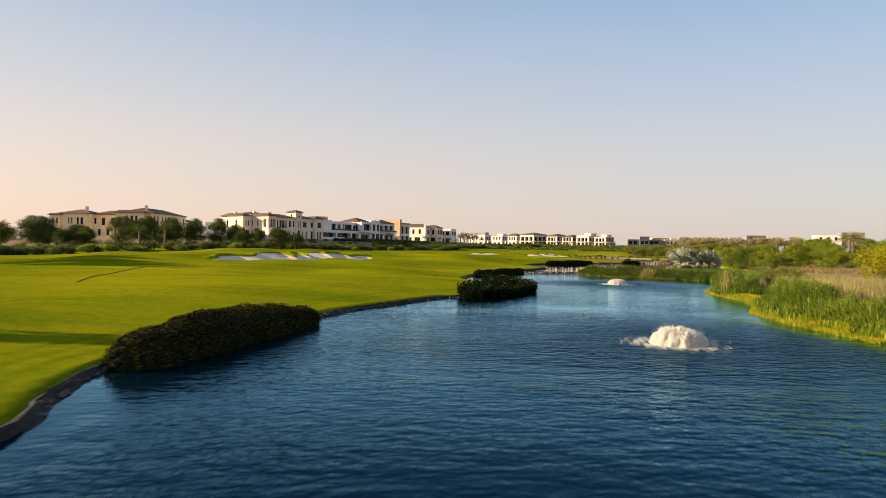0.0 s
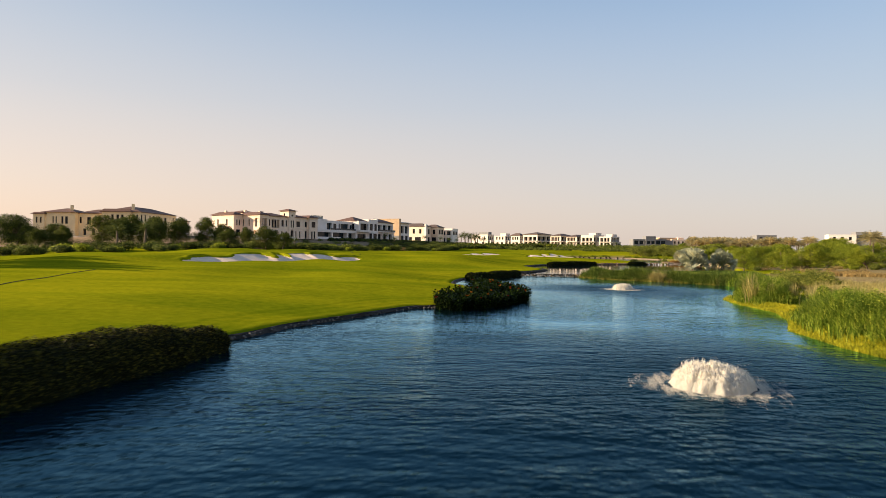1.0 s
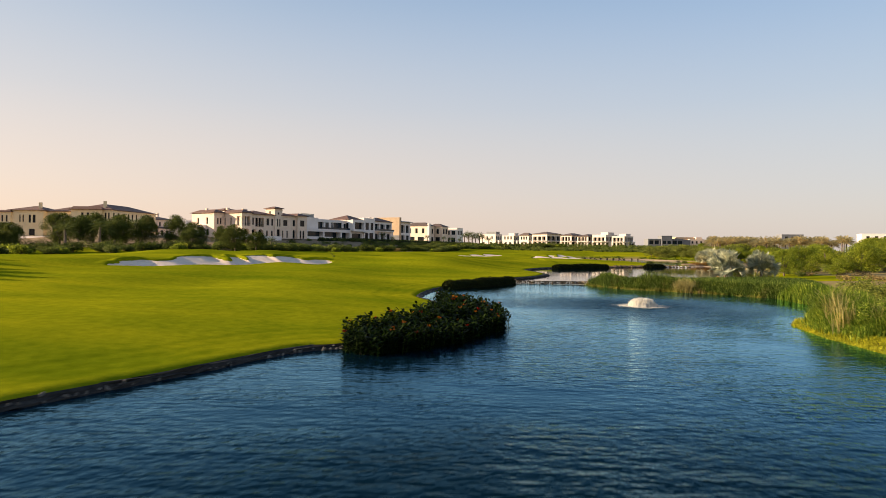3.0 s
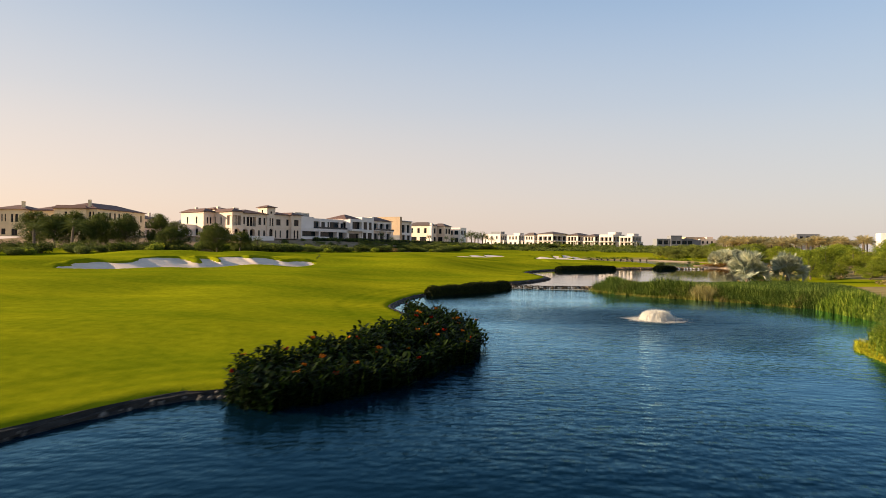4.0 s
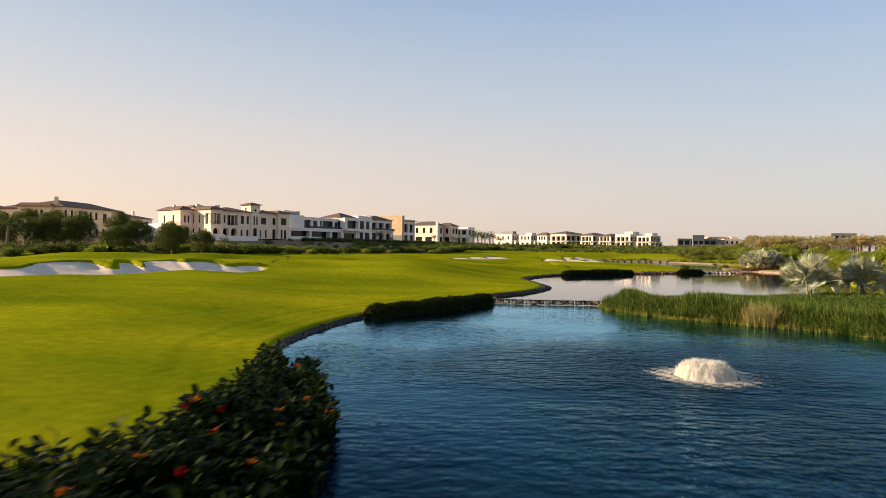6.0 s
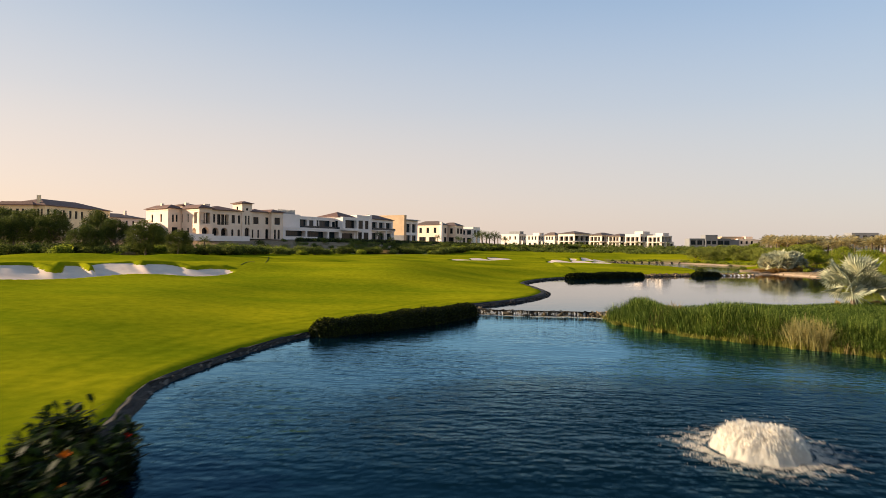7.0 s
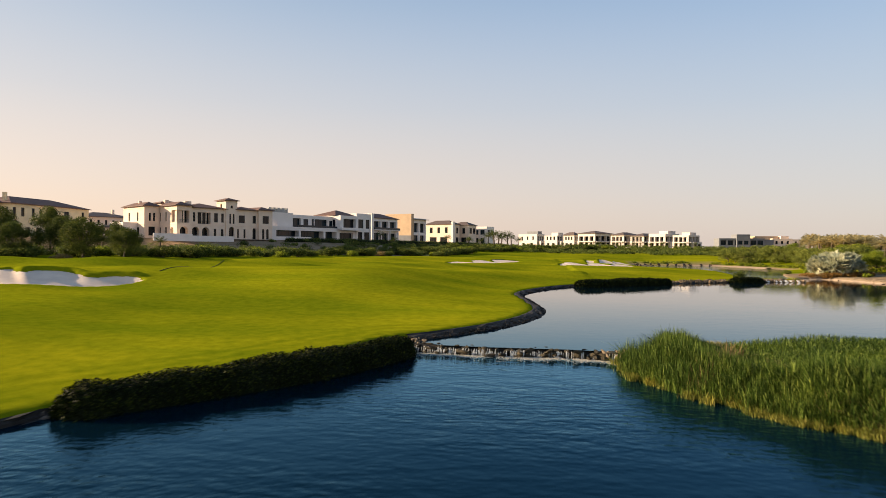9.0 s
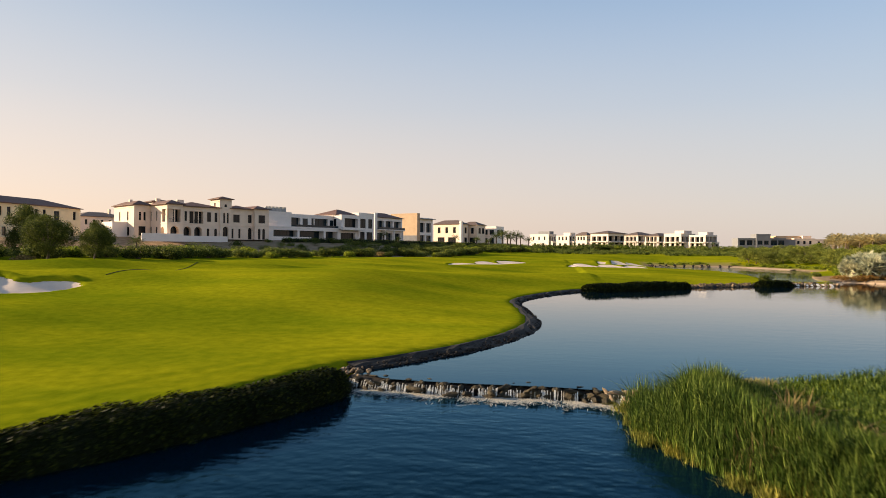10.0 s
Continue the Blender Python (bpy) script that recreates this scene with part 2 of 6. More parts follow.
def thin_water():
    m, nt, b = material("falling_water", 0.4, spec=0.4)
    b.inputs["Base Color"].default_value = (0.84, 0.81, 0.74, 1)
    t = nt.nodes.new("ShaderNodeBsdfTransparent")
    s = nt.nodes.new("ShaderNodeMixShader")
    f = ramp(nt, noise_tex(nt, coords(nt, (1, 1, 0.08)), 14, 3), [(0.30, (0.25, 0.25, 0.25)), (0.62, (0.95, 0.95, 0.95))])
    nt.links.new(f, s.inputs["Fac"])
    nt.links.new(t.outputs["BSDF"], s.inputs[1])
    nt.links.new(b.outputs["BSDF"], s.inputs[2])
    nt.links.new(s.outputs["Shader"], nt.nodes["Material Output"].inputs["Surface"])
    return m


CASCADE = thin_water()
def foam_material():
    m, nt, b = material("white_spray", 0.9, spec=0.05)
    c = ramp(nt, noise_tex(nt, coords(nt), 6, 4), [(0.3, (0.80, 0.74, 0.64)), (0.7, (0.90, 0.86, 0.78))])
    nt.links.new(c, b.inputs["Base Color"])
    bump(nt, b, noise_tex(nt, coords(nt), 11, 5), 0.35, 0.06)
    t = nt.nodes.new("ShaderNodeBsdfTranslucent")
    nt.links.new(c, t.inputs["Color"])
    s = nt.nodes.new("ShaderNodeMixShader")
    s.inputs["Fac"].default_value = 0.55
    nt.links.new(b.outputs["BSDF"], s.inputs[1])
    nt.links.new(t.outputs["BSDF"], s.inputs[2])
    nt.links.new(s.outputs["Shader"], nt.nodes["Material Output"].inputs["Surface"])
    return m


FOAM = foam_material()
# near-black hedge and olive tones put the faces' shade into the leaf colour
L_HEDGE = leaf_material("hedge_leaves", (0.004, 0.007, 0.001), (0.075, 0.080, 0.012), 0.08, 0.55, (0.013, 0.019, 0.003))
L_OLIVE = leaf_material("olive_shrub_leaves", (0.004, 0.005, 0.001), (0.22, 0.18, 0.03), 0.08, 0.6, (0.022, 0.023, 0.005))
L_TREE = leaf_material("tree_leaves", (0.030, 0.046, 0.012), (0.24, 0.25, 0.055), 0.35, 0.6, (0.090, 0.112, 0.025))
L_ACACIA = leaf_material("acacia_leaves", (0.075, 0.115, 0.014), (0.54, 0.56, 0.07), 0.5, 0.55, (0.29, 0.33, 0.036))
L_THICKET = leaf_material("thicket_leaves", (0.085, 0.11, 0.028), (0.48, 0.48, 0.11), 0.5, 0.55, (0.25, 0.27, 0.06))
L_SHRUB = leaf_material("shrub_leaves", (0.060, 0.085, 0.022), (0.30, 0.32, 0.08), 0.35, 0.55, (0.14, 0.17, 0.042))
L_REED = leaf_material("reed_leaves", (0.014, 0.028, 0.007), (0.46, 0.54, 0.13), 0.48, 0.55, (0.100, 0.158, 0.028))
L_BANK = leaf_material("bank_reed_leaves", (0.028, 0.060, 0.008), (0.62, 0.66, 0.11), 0.5, 0.55, (0.19, 0.28, 0.034))
L_DRY = leaf_material("dry_grass", (0.24, 0.16, 0.07), (0.42, 0.31, 0.15), 0.35)
L_RUST = leaf_material("rust_scrub_leaves", (0.15, 0.07, 0.02), (0.42, 0.24, 0.09), 0.35)
L_PLUME = leaf_material("plume_grass_blades", (0.34, 0.27, 0.10), (0.66, 0.55, 0.26), 0.5)
L_SKIRT = leaf_material("yellowed_reed_leaves", (0.10, 0.10, 0.022), (0.60, 0.52, 0.16), 0.4, 0.55, (0.30, 0.30, 0.06))
L_YELLOW = leaf_material("yellow_leaves", (0.22, 0.24, 0.015), (0.5, 0.42, 0.02), 0.4)
L_LIME = leaf_material("lime_grass", (0.26, 0.27, 0.018), (0.66, 0.60, 0.05), 0.45)
# canna leaves darkened in colour for the shade on their near side
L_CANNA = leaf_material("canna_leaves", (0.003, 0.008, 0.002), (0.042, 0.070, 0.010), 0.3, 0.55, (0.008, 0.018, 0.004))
L_SILVER = leaf_material("silver_fronds", (0.30, 0.32, 0.25), (0.72, 0.69, 0.56), 0.2, 0.5, (0.52, 0.51, 0.41))
L_PALM = leaf_material("palm_fronds", (0.06, 0.09, 0.025), (0.17, 0.18, 0.06), 0.25)
# dusty tan fronds, their colour lightened further to look haze-lit
L_DATE = leaf_material("dusty_hazed_palm_fronds", (0.36, 0.29, 0.15), (0.66, 0.55, 0.32), 0.5)
PETAL_RED = leaf_material("red_petals", (0.36, 0.010, 0.005), (0.5, 0.02, 0.008), 0.3)
PETAL_ORANGE = leaf_material("orange_petals", (0.45, 0.11, 0.006), (0.55, 0.18, 0.015), 0.3)


# ---- mesh tools ----
def mesh_of(name, verts, faces, mats, smooth=False, midx=None):
    me = bpy.data.meshes.new(name)
    me.from_pydata([tuple(map(float, v)) for v in verts], [], [tuple(map(int, f)) for f in faces])
    for m in (mats if isinstance(mats, (list, tuple)) else [mats]):
        me.materials.append(m)
    if midx is not None:
        me.polygons.foreach_set("material_index", midx)
    if smooth:
        me.polygons.foreach_set("use_smooth", [True] * len(me.polygons))
    me.update()
    return me


def quads_mesh(name, verts, mat, n=4):
    """verts: array (k, n, 3) of separate n-gons."""
    k = len(verts)
    me = bpy.data.meshes.new(name)
    me.vertices.add(k * n)
    me.vertices.foreach_set("co", np.asarray(verts, dtype=np.float32).ravel())
    me.loops.add(k * n)
    me.loops.foreach_set("vertex_index", np.arange(k * n, dtype=np.int32))
    me.polygons.add(k)
    me.polygons.foreach_set("loop_start", np.arange(0, k * n, n, dtype=np.int32))
    me.materials.append(mat)
    me.update(calc_edges=True)
    me.validate()
    return me


def grid_mesh(name, P, mat, smooth=True):
    """P: array (rows, columns, 3)."""
    r, c = P.shape[:2]
    idx = np.arange(r * c).reshape(r, c)
    f = np.stack([idx[:-1, :-1], idx[:-1, 1:], idx[1:, 1:], idx[1:, :-1]], -1).reshape(-1, 4)
    me = bpy.data.meshes.new(name)
    me.vertices.add(r * c)
    me.vertices.foreach_set("co", P.astype(np.float32).ravel())
    me.loops.add(f.size)
    me.loops.foreach_set("vertex_index", f.astype(np.int32).ravel())
    me.polygons.add(len(f))
    me.polygons.foreach_set("loop_start", np.arange(0, f.size, 4, dtype=np.int32))
    me.polygons.foreach_set("use_smooth", np.full(len(f), smooth))
    me.materials.append(mat)
    me.update(calc_edges=True)
    return me


def part(name, me, parent, label=""):
    ob = new(name, me)
    ob.parent = parent
    return tagged(ob, label)


def thing(name, label, category, group="", m=None, me=None, kind=""):
    ob = new(name, me)
    if m is not None:
        ob.matrix_world = m
    return tagged(ob, label, category, group, kind)


def catmull(pts, step=1.0, closed=False):
    p = np.array(pts, float)
    n = len(p)
    out = []
    for i in range(n if closed else n - 1):
        g = (lambda k: p[k % n]) if closed else (lambda k: p[min(max(k, 0), n - 1)])
        a, b, c, d = g(i - 1), g(i), g(i + 1), g(i + 2)
        k = max(2, int(np.linalg.norm(c - b) / step))
        for t in np.linspace(0, 1, k, endpoint=False):
            out.append(0.5 * (2 * b + (c - a) * t + (2 * a - 5 * b + 4 * c - d) * t * t + (3 * b - a - 3 * c + d) * t ** 3))
    if not closed:
        out.append(p[-1])
    return np.array(out)


def signed_distance(px, py, poly):
    """Distance to a closed outline, negative inside."""
    best = np.full(px.shape, 1e18)
    inside = np.zeros(px.shape, bool)
    for (ax, ay), (bx, by) in zip(poly, np.roll(poly, -1, 0)):
        dx, dy = bx - ax, by - ay
        t = np.clip(((px - ax) * dx + (py - ay) * dy) / (dx * dx + dy * dy + 1e-12), 0, 1)
        best = np.minimum(best, (px - ax - t * dx) ** 2 + (py - ay - t * dy) ** 2)
        if ay != by:
            inside ^= ((ay > py) != (by > py)) & (px < (bx - ax) * (py - ay) / (by - ay) + ax)
    d = np.sqrt(best)
    return np.where(inside, -d, d)


def smooth01(t):
    t = np.clip(t, 0, 1)
    return t * t * (3 - 2 * t)


def soft_noise(x, y, s, seed=0.0):
    """Cheap smooth undulation made of a few sines."""
    r = 0
    for k in range(5):
        a = 1.7 * k + seed
        r = r + np.sin((x * np.cos(a) + y * np.sin(a)) * s * (0.7 + 0.35 * k) + 2.1 * k + seed) / (1 + 0.5 * k)
    return r / 2.5


# ---- the land ----
LEFT_SHORE = [(-10, -60), (-11.5, 0), (-13, 18), (-14.5, 23), (-15.7, 28.5), (-15, 33), (-13.5, 40), (-11.5, 48.5), (-9.8, 52), (-8.2, 57),
              (-5, 62.5), (-0.5, 70.8), (2.0, 72.2), (6, 75), (10, 81), (11.4, 86), (10.4, 93), (7, 103), (4.6, 110), (4.6, 116), (5.3, 122), (6.6, 127.2),
              (9.0, 131), (12.6, 135), (16, 140.5), (18.6, 146.3)]
RIGHT_SHORE = [(33.8, 144), (32, 139.5), (33.4, 136), (37.2, 131.2), (42, 127.4), (46.5, 123.4), (50.8, 117.4), (50, 104), (46.5, 97), (40.5, 91), (38.3, 87),
               (36.8, 80), (36.5, 72), (33.8, 64), (30.5, 58), (29.3, 50), (29.6, 42), (31.5, 30), (34, 15), (36, -10), (36, -60)]
UPPER_LEFT = [(18.6, 146.8), (20.8, 149.3), (24.5, 154.8), (27.4, 161.8), (28.7, 169.4), (27.8, 180), (26.9, 190), (29.6, 200), (35.4, 210.5), (45, 218.5),
              (56.3, 226), (68.2, 232.5), (75.5, 236), (82, 238.5)]
UPPER_RIGHT = [(86, 240), (88.5, 244), (92, 250), (95.5, 251), (98, 243), (97.5, 231), (94, 213), (88, 197), (82, 180), (77, 170), (71, 162), (64, 156.5), (58, 153.5), (52, 151.4), (45, 149.4), (40, 147.6), (37, 146), (35, 144.5)]
THIRD_POND = [(78, 243), (76.5, 250), (79.5, 264), (82.5, 287), (81, 308), (74, 322), (70, 334), (76, 345), (92, 344.5), (101, 341), (106, 326), (110, 311), (104, 294), (97, 277), (91, 263), (86.5, 250), (84.5, 243)]
left_line, right_line = catmull(LEFT_SHORE, 0.8), catmull(RIGHT_SHORE, 0.8)
up_left, up_right = catmull(UPPER_LEFT, 0.9), catmull(UPPER_RIGHT, 0.9)
third_line = catmull(THIRD_POND, 2.5, True)
LOW = np.vstack([left_line, right_line])
UP = np.vstack([up_left, up_right])
LEVEL_LOW, LEVEL_UP, LEVEL_THIRD = 0.0, 0.5, 0.95

HEIGHTS_LEFT = [(-25, 35, 1.0), (-45, 40, 1.4), (-60, 80, 1.6), (-95, 130, 1.8), (-20, 170, 1.9), (-33, 156, 2.0), (-46, 139, 2.1), (-55, 134, 2.1), (-23, 182, 3.9), (-35, 172, 4.5), (-47, 160, 4.7), (-59, 150, 4.6), (0, 150, 1.2), (-20, 110, 1.1),
                (-123, 170, 2.2), (-85, 190, 3.6), (-60, 203, 4.7), (-55, 218, 5.2), (-45, 250, 4.2), (-92, 235, 4.6), (-64, 255, 4.8), (-12, 300, 4.2), (7, 270, 2.9),
                (27, 291, 2.5), (59, 330, 3.6), (40, 250, 1.7), (60, 265, 2.0), (72, 285, 1.9), (62, 302, 2.0), (78, 292, 1.6), (68, 272, 2.0), (70, 300, 1.7), (-20, 230, 3.0), (-70, 20, 1.8), (-30, -20, 1.5)]
HEIGHTS_RIGHT = [(45, 60, 1.6), (60, 60, 2.2), (72, 110, 2.0), (60, 122, 1.4), (48, 131, 0.9), (75, 150, 1.6), (95, 180, 2.0), (102, 240, 2.0), (125, 300, 3.0), (150, 200, 3.2),
                 (200, 100, 4), (100, 50, 3), (42, 20, 1.5), (70, 0, 2), (150, 330, 3.5), (160, 400, 4.5)]
HEIGHTS_FAR = [(-110, 300, 9.8), (-140, 285, 9.4), (-88, 318, 9.8), (-72, 340, 10), (-56, 363, 10), (-40, 424, 10), (4, 520, 10), (28, 480, 8), (86, 490, 8.2), (138, 490, 8.4),
               (160, 460, 7.5), (-210, 300, 8), (-160, 235, 4.6), (46, 690, 8.6), (84, 620, 8.6), (110, 550, 8.4), (50, 400, 5), (-10, 380, 6.5), (-200, 150, 3), (-400, 300, 8), (400, 300, 6), (0, 900, 8), (0, -400, 3)]
CONTROL = np.array(HEIGHTS_LEFT + HEIGHTS_RIGHT + HEIGHTS_FAR, float)


# turf mounds along the far side of the fairway: x, y, half width, rise
MOUNDS = [(-70, 192, 6, 0.8), (-58, 197, 5, 0.9), (-44, 203, 6, 1.0), (-33, 215, 5, 0.8), (-20, 222, 6, 1.1), (-6, 236, 6, 0.9), (4, 252, 6, 0.9), (16, 300, 7, 1.0), (34, 300, 6, 0.8), (-52, 188, 5, -0.5), (-30, 200, 6, -0.5), (-10, 218, 6, -0.5),
          (-28, 186, 5, 0.5), (-84, 150, 8, 0.7), (-70, 132, 8, 0.5), (0, 205, 7, 0.5)]


def land(x, y):
    """Height of the land before the ponds and bunkers are cut."""
    num = den = 0
    for cx, cy, cz in CONTROL:
        w = 1 / ((x - cx) ** 2 + (y - cy) ** 2 + 60.0) ** 1.6
        num, den = num + w * cz, den + w
    near = np.exp(-((x / 260) ** 2 + ((y - 150) / 300) ** 2))
    rise = sum(h * np.exp(-((x - cx) ** 2 + (y - cy) ** 2) / (2 * w * w)) for cx, cy, w, h in MOUNDS)
    return num / den + rise + near * ((0.22 + 0.30 * smooth01((y - 120) / 80)) * soft_noise(x, y, 0.055) + 0.55 * smooth01((y - 150) / 50) * soft_noise(x, y, 0.11, 2.2) * (x < 40) + 0.20 * soft_noise(x, y, 0.16, 1.3) + 0.035 * soft_noise(0.6 * x, y, 0.6, 3.1))


def pond_distances(x, y):
    out = []
    for poly in (LOW, UP, third_line):
        near = (x > poly[:, 0].min() - 40) & (x < poly[:, 0].max() + 40) & (y > poly[:, 1].min() - 40) & (y < poly[:, 1].max() + 40)
        d = np.full(x.shape, 100.0)
        if near.any():
            d[near] = signed_distance(x[near], y[near], poly)
        out.append(d)
    return out


POND_RIMS = ((LEVEL_LOW, 0.38, 0.22), (LEVEL_UP, 0.42, 1.0), (LEVEL_THIRD, 0.12, 0.0))


def ground_height(x, y):
    x, y = np.atleast_1d(np.asarray(x, float)), np.atleast_1d(np.asarray(y, float))
    z = land(x, y)
    ds = pond_distances(x, y)
    for d, (lvl, lip, _) in zip(ds, POND_RIMS):
        b = smooth01((d - 1.0) / 24)
        z = (lvl + lip + 0.012 * np.clip(d, 0, 40)) * (1 - b) + z * b
    for d, (lvl, lip, wide) in zip(ds, POND_RIMS):
        z = np.where(d < 1.0 + wide, np.minimum(z, lvl + np.clip((d - wide) * 0.7 - 0.1 + 0.25 * wide * (d > 0), -1.4, lip)), z)
    return z


def ground_z(x, y):
    return float(ground_height(x, y)[0])


# bunkers: outline, then how far the floor lies under the turf
def bunker_lines(a, b, bow, depth, fingers, seed, n=110, reach=0.5, wide=0.035):
    """Front line from a to b, bowed towards the viewer, and a scalloped back line with tongues of turf."""
    a, b = np.array(a, float), np.array(b, float)
    s = np.linspace(0, 1, n)
    way = (b - a) / np.linalg.norm(b - a)
    out = np.array([-way[1], way[0]])
    out *= np.sign(out[1])
    belly = np.sin(math.pi * s) ** 0.55
    front = a + np.outer(s, b - a) - np.outer(bow * belly * (1 + 0.5 * np.sin(9 * s + 3 * seed)), out)
    tongues = [f if isinstance(f, tuple) else (f, wide, 1.0) for f in fingers]
    lobes = 1 - sum(k * np.exp(-np.abs((s - f - 0.012 * np.sin(9 * s)) / w) ** 2.6) for f, w, k in tongues) + 0.10 * np.sin(61 * s + seed) * np.sin(23 * s)
    dp = depth * belly * (reach + (1 - reach) * np.clip(lobes, 0, 1)) * (1 + 0.18 * np.sin(6 * s + seed)) + 0.05
    back = a + np.outer(s, b - a) + np.outer(dp, out) + np.outer(0.5 * np.sin(23 * s + seed) * belly, way)
    return front, back


BUNKER_LINES = [bunker_lines((-20.4, 176.0), (-53.8, 141.8), 3.2, 7.6, ((0.10, 0.03, 0.5), (0.245, 0.014, 0.4), (0.418, 0.016, 0.8), (0.518, 0.026, 1.0), (0.765, 0.045, 0.8), (0.95, 0.02, 0.5)), 0.4, 220, 0.22), bunker_lines((27.5, 291.5), (7.5, 271), 1.0, 5.5, (0.34, 0.66), 1.0, 110, 0.2, 0.07),
                bunker_lines((60.5, 287), (38.5, 279), 0.9, 7.0, (0.28, 0.62), 2.0, 110, 0.25, 0.07), bunker_lines((66, 318), (49, 311), 0.7, 6.0, (0.36, 0.7), 0.6, 110, 0.25, 0.08)]
BUNKERS = [np.vstack([f, b[::-1]]) for f, b in BUNKER_LINES]


def bunker_drop(x, y):
    """How far the turf lies lower in a bunker (positive) or stands up as a lip along its back (negative)."""
    drop = np.zeros(x.shape)
    for (front, back), b, rim in zip(BUNKER_LINES, BUNKERS, (0.5, 0.5, 0.5, 0.5)):
        near = np.flatnonzero((x > b[:, 0].min() - 4) & (x < b[:, 0].max() + 4) & (y > b[:, 1].min() - 4) & (y < b[:, 1].max() + 4))
        if len(near):
            xn, yn = x[near], y[near]
            d = signed_distance(xn, yn, b)
            df = np.min((xn[:, None] - front[None, :, 0]) ** 2 + (yn[:, None] - front[None, :, 1]) ** 2, 1)
            db = np.min((xn[:, None] - back[None, :, 0]) ** 2 + (yn[:, None] - back[None, :, 1]) ** 2, 1)
            lip = rim * (0.7 + 0.7 * soft_noise(xn, yn, 0.45, 0.9)) * smooth01(1 - np.abs(d - 0.7) / 1.5) * (d > -0.25) * smooth01((df - db) / 6)
            drop[near] += 2.0 * smooth01((0.0 - d) / 0.8) - lip
    return drop


def axis(lo, hi, step, far, outer=2):
    core = np.arange(lo, hi + 0.01, step)
    out, g = [], step
    while sum(out) < far:
        g = min(g * 1.28, 400)
        out.append(g)
    acc = np.cumsum(out)
    return np.concatenate([lo - acc[::-1], core, hi + acc])


gx, gy = axis(-75, 100, 0.7, 4200), axis(8, 300, 0.7, 4200)
# closer mesh round the long bunker
gx, gy = np.unique(np.r_[gx, np.arange(-60.2, -16.5, 0.7) + 0.15]), np.unique(np.r_[gy, np.arange(135.4, 182, 0.7) + 0.25])
GX, GY = np.meshgrid(gx, gy)
GZ = ground_height(GX.ravel(), GY.ravel())
GZ = GZ - bunker_drop(GX.ravel(), GY.ravel())
gm = grid_mesh("ground", np.stack([GX.ravel(), GY.ravel(), GZ], -1).reshape(*GX.shape, 3), GRASS)
# bare sandy soil: along the terrace of the houses, on the right bank and out in the desert
px, py = GX.ravel(), GY.ravel()
wob = 4 * soft_noise(px, py, 0.09, 0.7)
terrace = smooth01((py - 0.62 * px - 312 + wob) / 6) * smooth01((4 - px) / 24)
desert = np.maximum(smooth01((px - np.where(py < 136, 55 + 0.09 * np.clip(py - 90, 0, 46), np.where(py < 238, 84, 124 + 0.1 * (py - 240))) + wob) / 5), 0.2 * smooth01((py - 400 + wob) / 20))
sandy = smooth01((px - 86 + 0.6 * wob) / 3) * smooth01((py - 225) / 6) * smooth01((275 - py) / 8) * (px < 112)
meadow = smooth01((px + 200 + wob) / -30)
low_d, up_d, third_d = pond_distances(px, py)
strand = smooth01((5.5 - third_d + 0.3 * wob) / 2) * ((py > 341) | ((px > 97) & (py > 304)))
soil = np.clip(np.maximum.reduce([terrace, 0.75 * desert, sandy, meadow, strand]), 0, 1)
at = gm.attributes.new("soil", "FLOAT", "POINT")
at.data.foreach_set("value", soil.astype(np.float32))
mud = smooth01((3.6 - low_d) / 1.5) * (px > 24) * (py > 28) * (py < 146)
at = gm.attributes.new("mud", "FLOAT", "POINT")
at.data.foreach_set("value", mud.astype(np.float32))
track = sum(np.exp(-((low_d - r) / 0.45) ** 2) for r in (2.6, 4.2, 5.9)) * (px < 30)
at = gm.attributes.new("track", "FLOAT", "POINT")
at.data.foreach_set("value", np.clip(track, 0, 1).astype(np.float32))
thing("ground", "bright mown golf fairway turf running down to stone-edged ponds", "ground", me=gm, kind="structure")


def bunker(front, back, seed, flash=0.0, hollow=0.85):
    """A hollow of raked sand: low along its front line, flashed up to the scalloped lip at the back."""
    rows = 12
    n = len(front)
    P = np.zeros((rows + 1, n, 3))
    zf, zb = ground_height(front[:, 0], front[:, 1]) - 0.10, ground_height(back[:, 0], back[:, 1]) - 0.15 + flash
    if flash:
        gap = np.linalg.norm(back - front, axis=1)
        zb += flash * (1.2 * gap / gap.max() - 0.9)
    for i in range(rows + 1):
        t = i / rows
        q = front * (1 - t) + back * t
        P[i, :, :2] = q
        P[i, :, 2] = zf * (1 - t) + zb * t - hollow * np.sin(math.pi * t ** 0.6) * np.clip(np.linalg.norm(back - front, axis=1) / 4, 0, 1) + 0.05 * soft_noise(q[:, 0], q[:, 1], 1.1, seed)
    return thing("sand_bunker", "pale sand golf bunker with ragged grass lip", "bunker", "fairway bunkers", me=grid_mesh("sand_bunker", P, SAND))


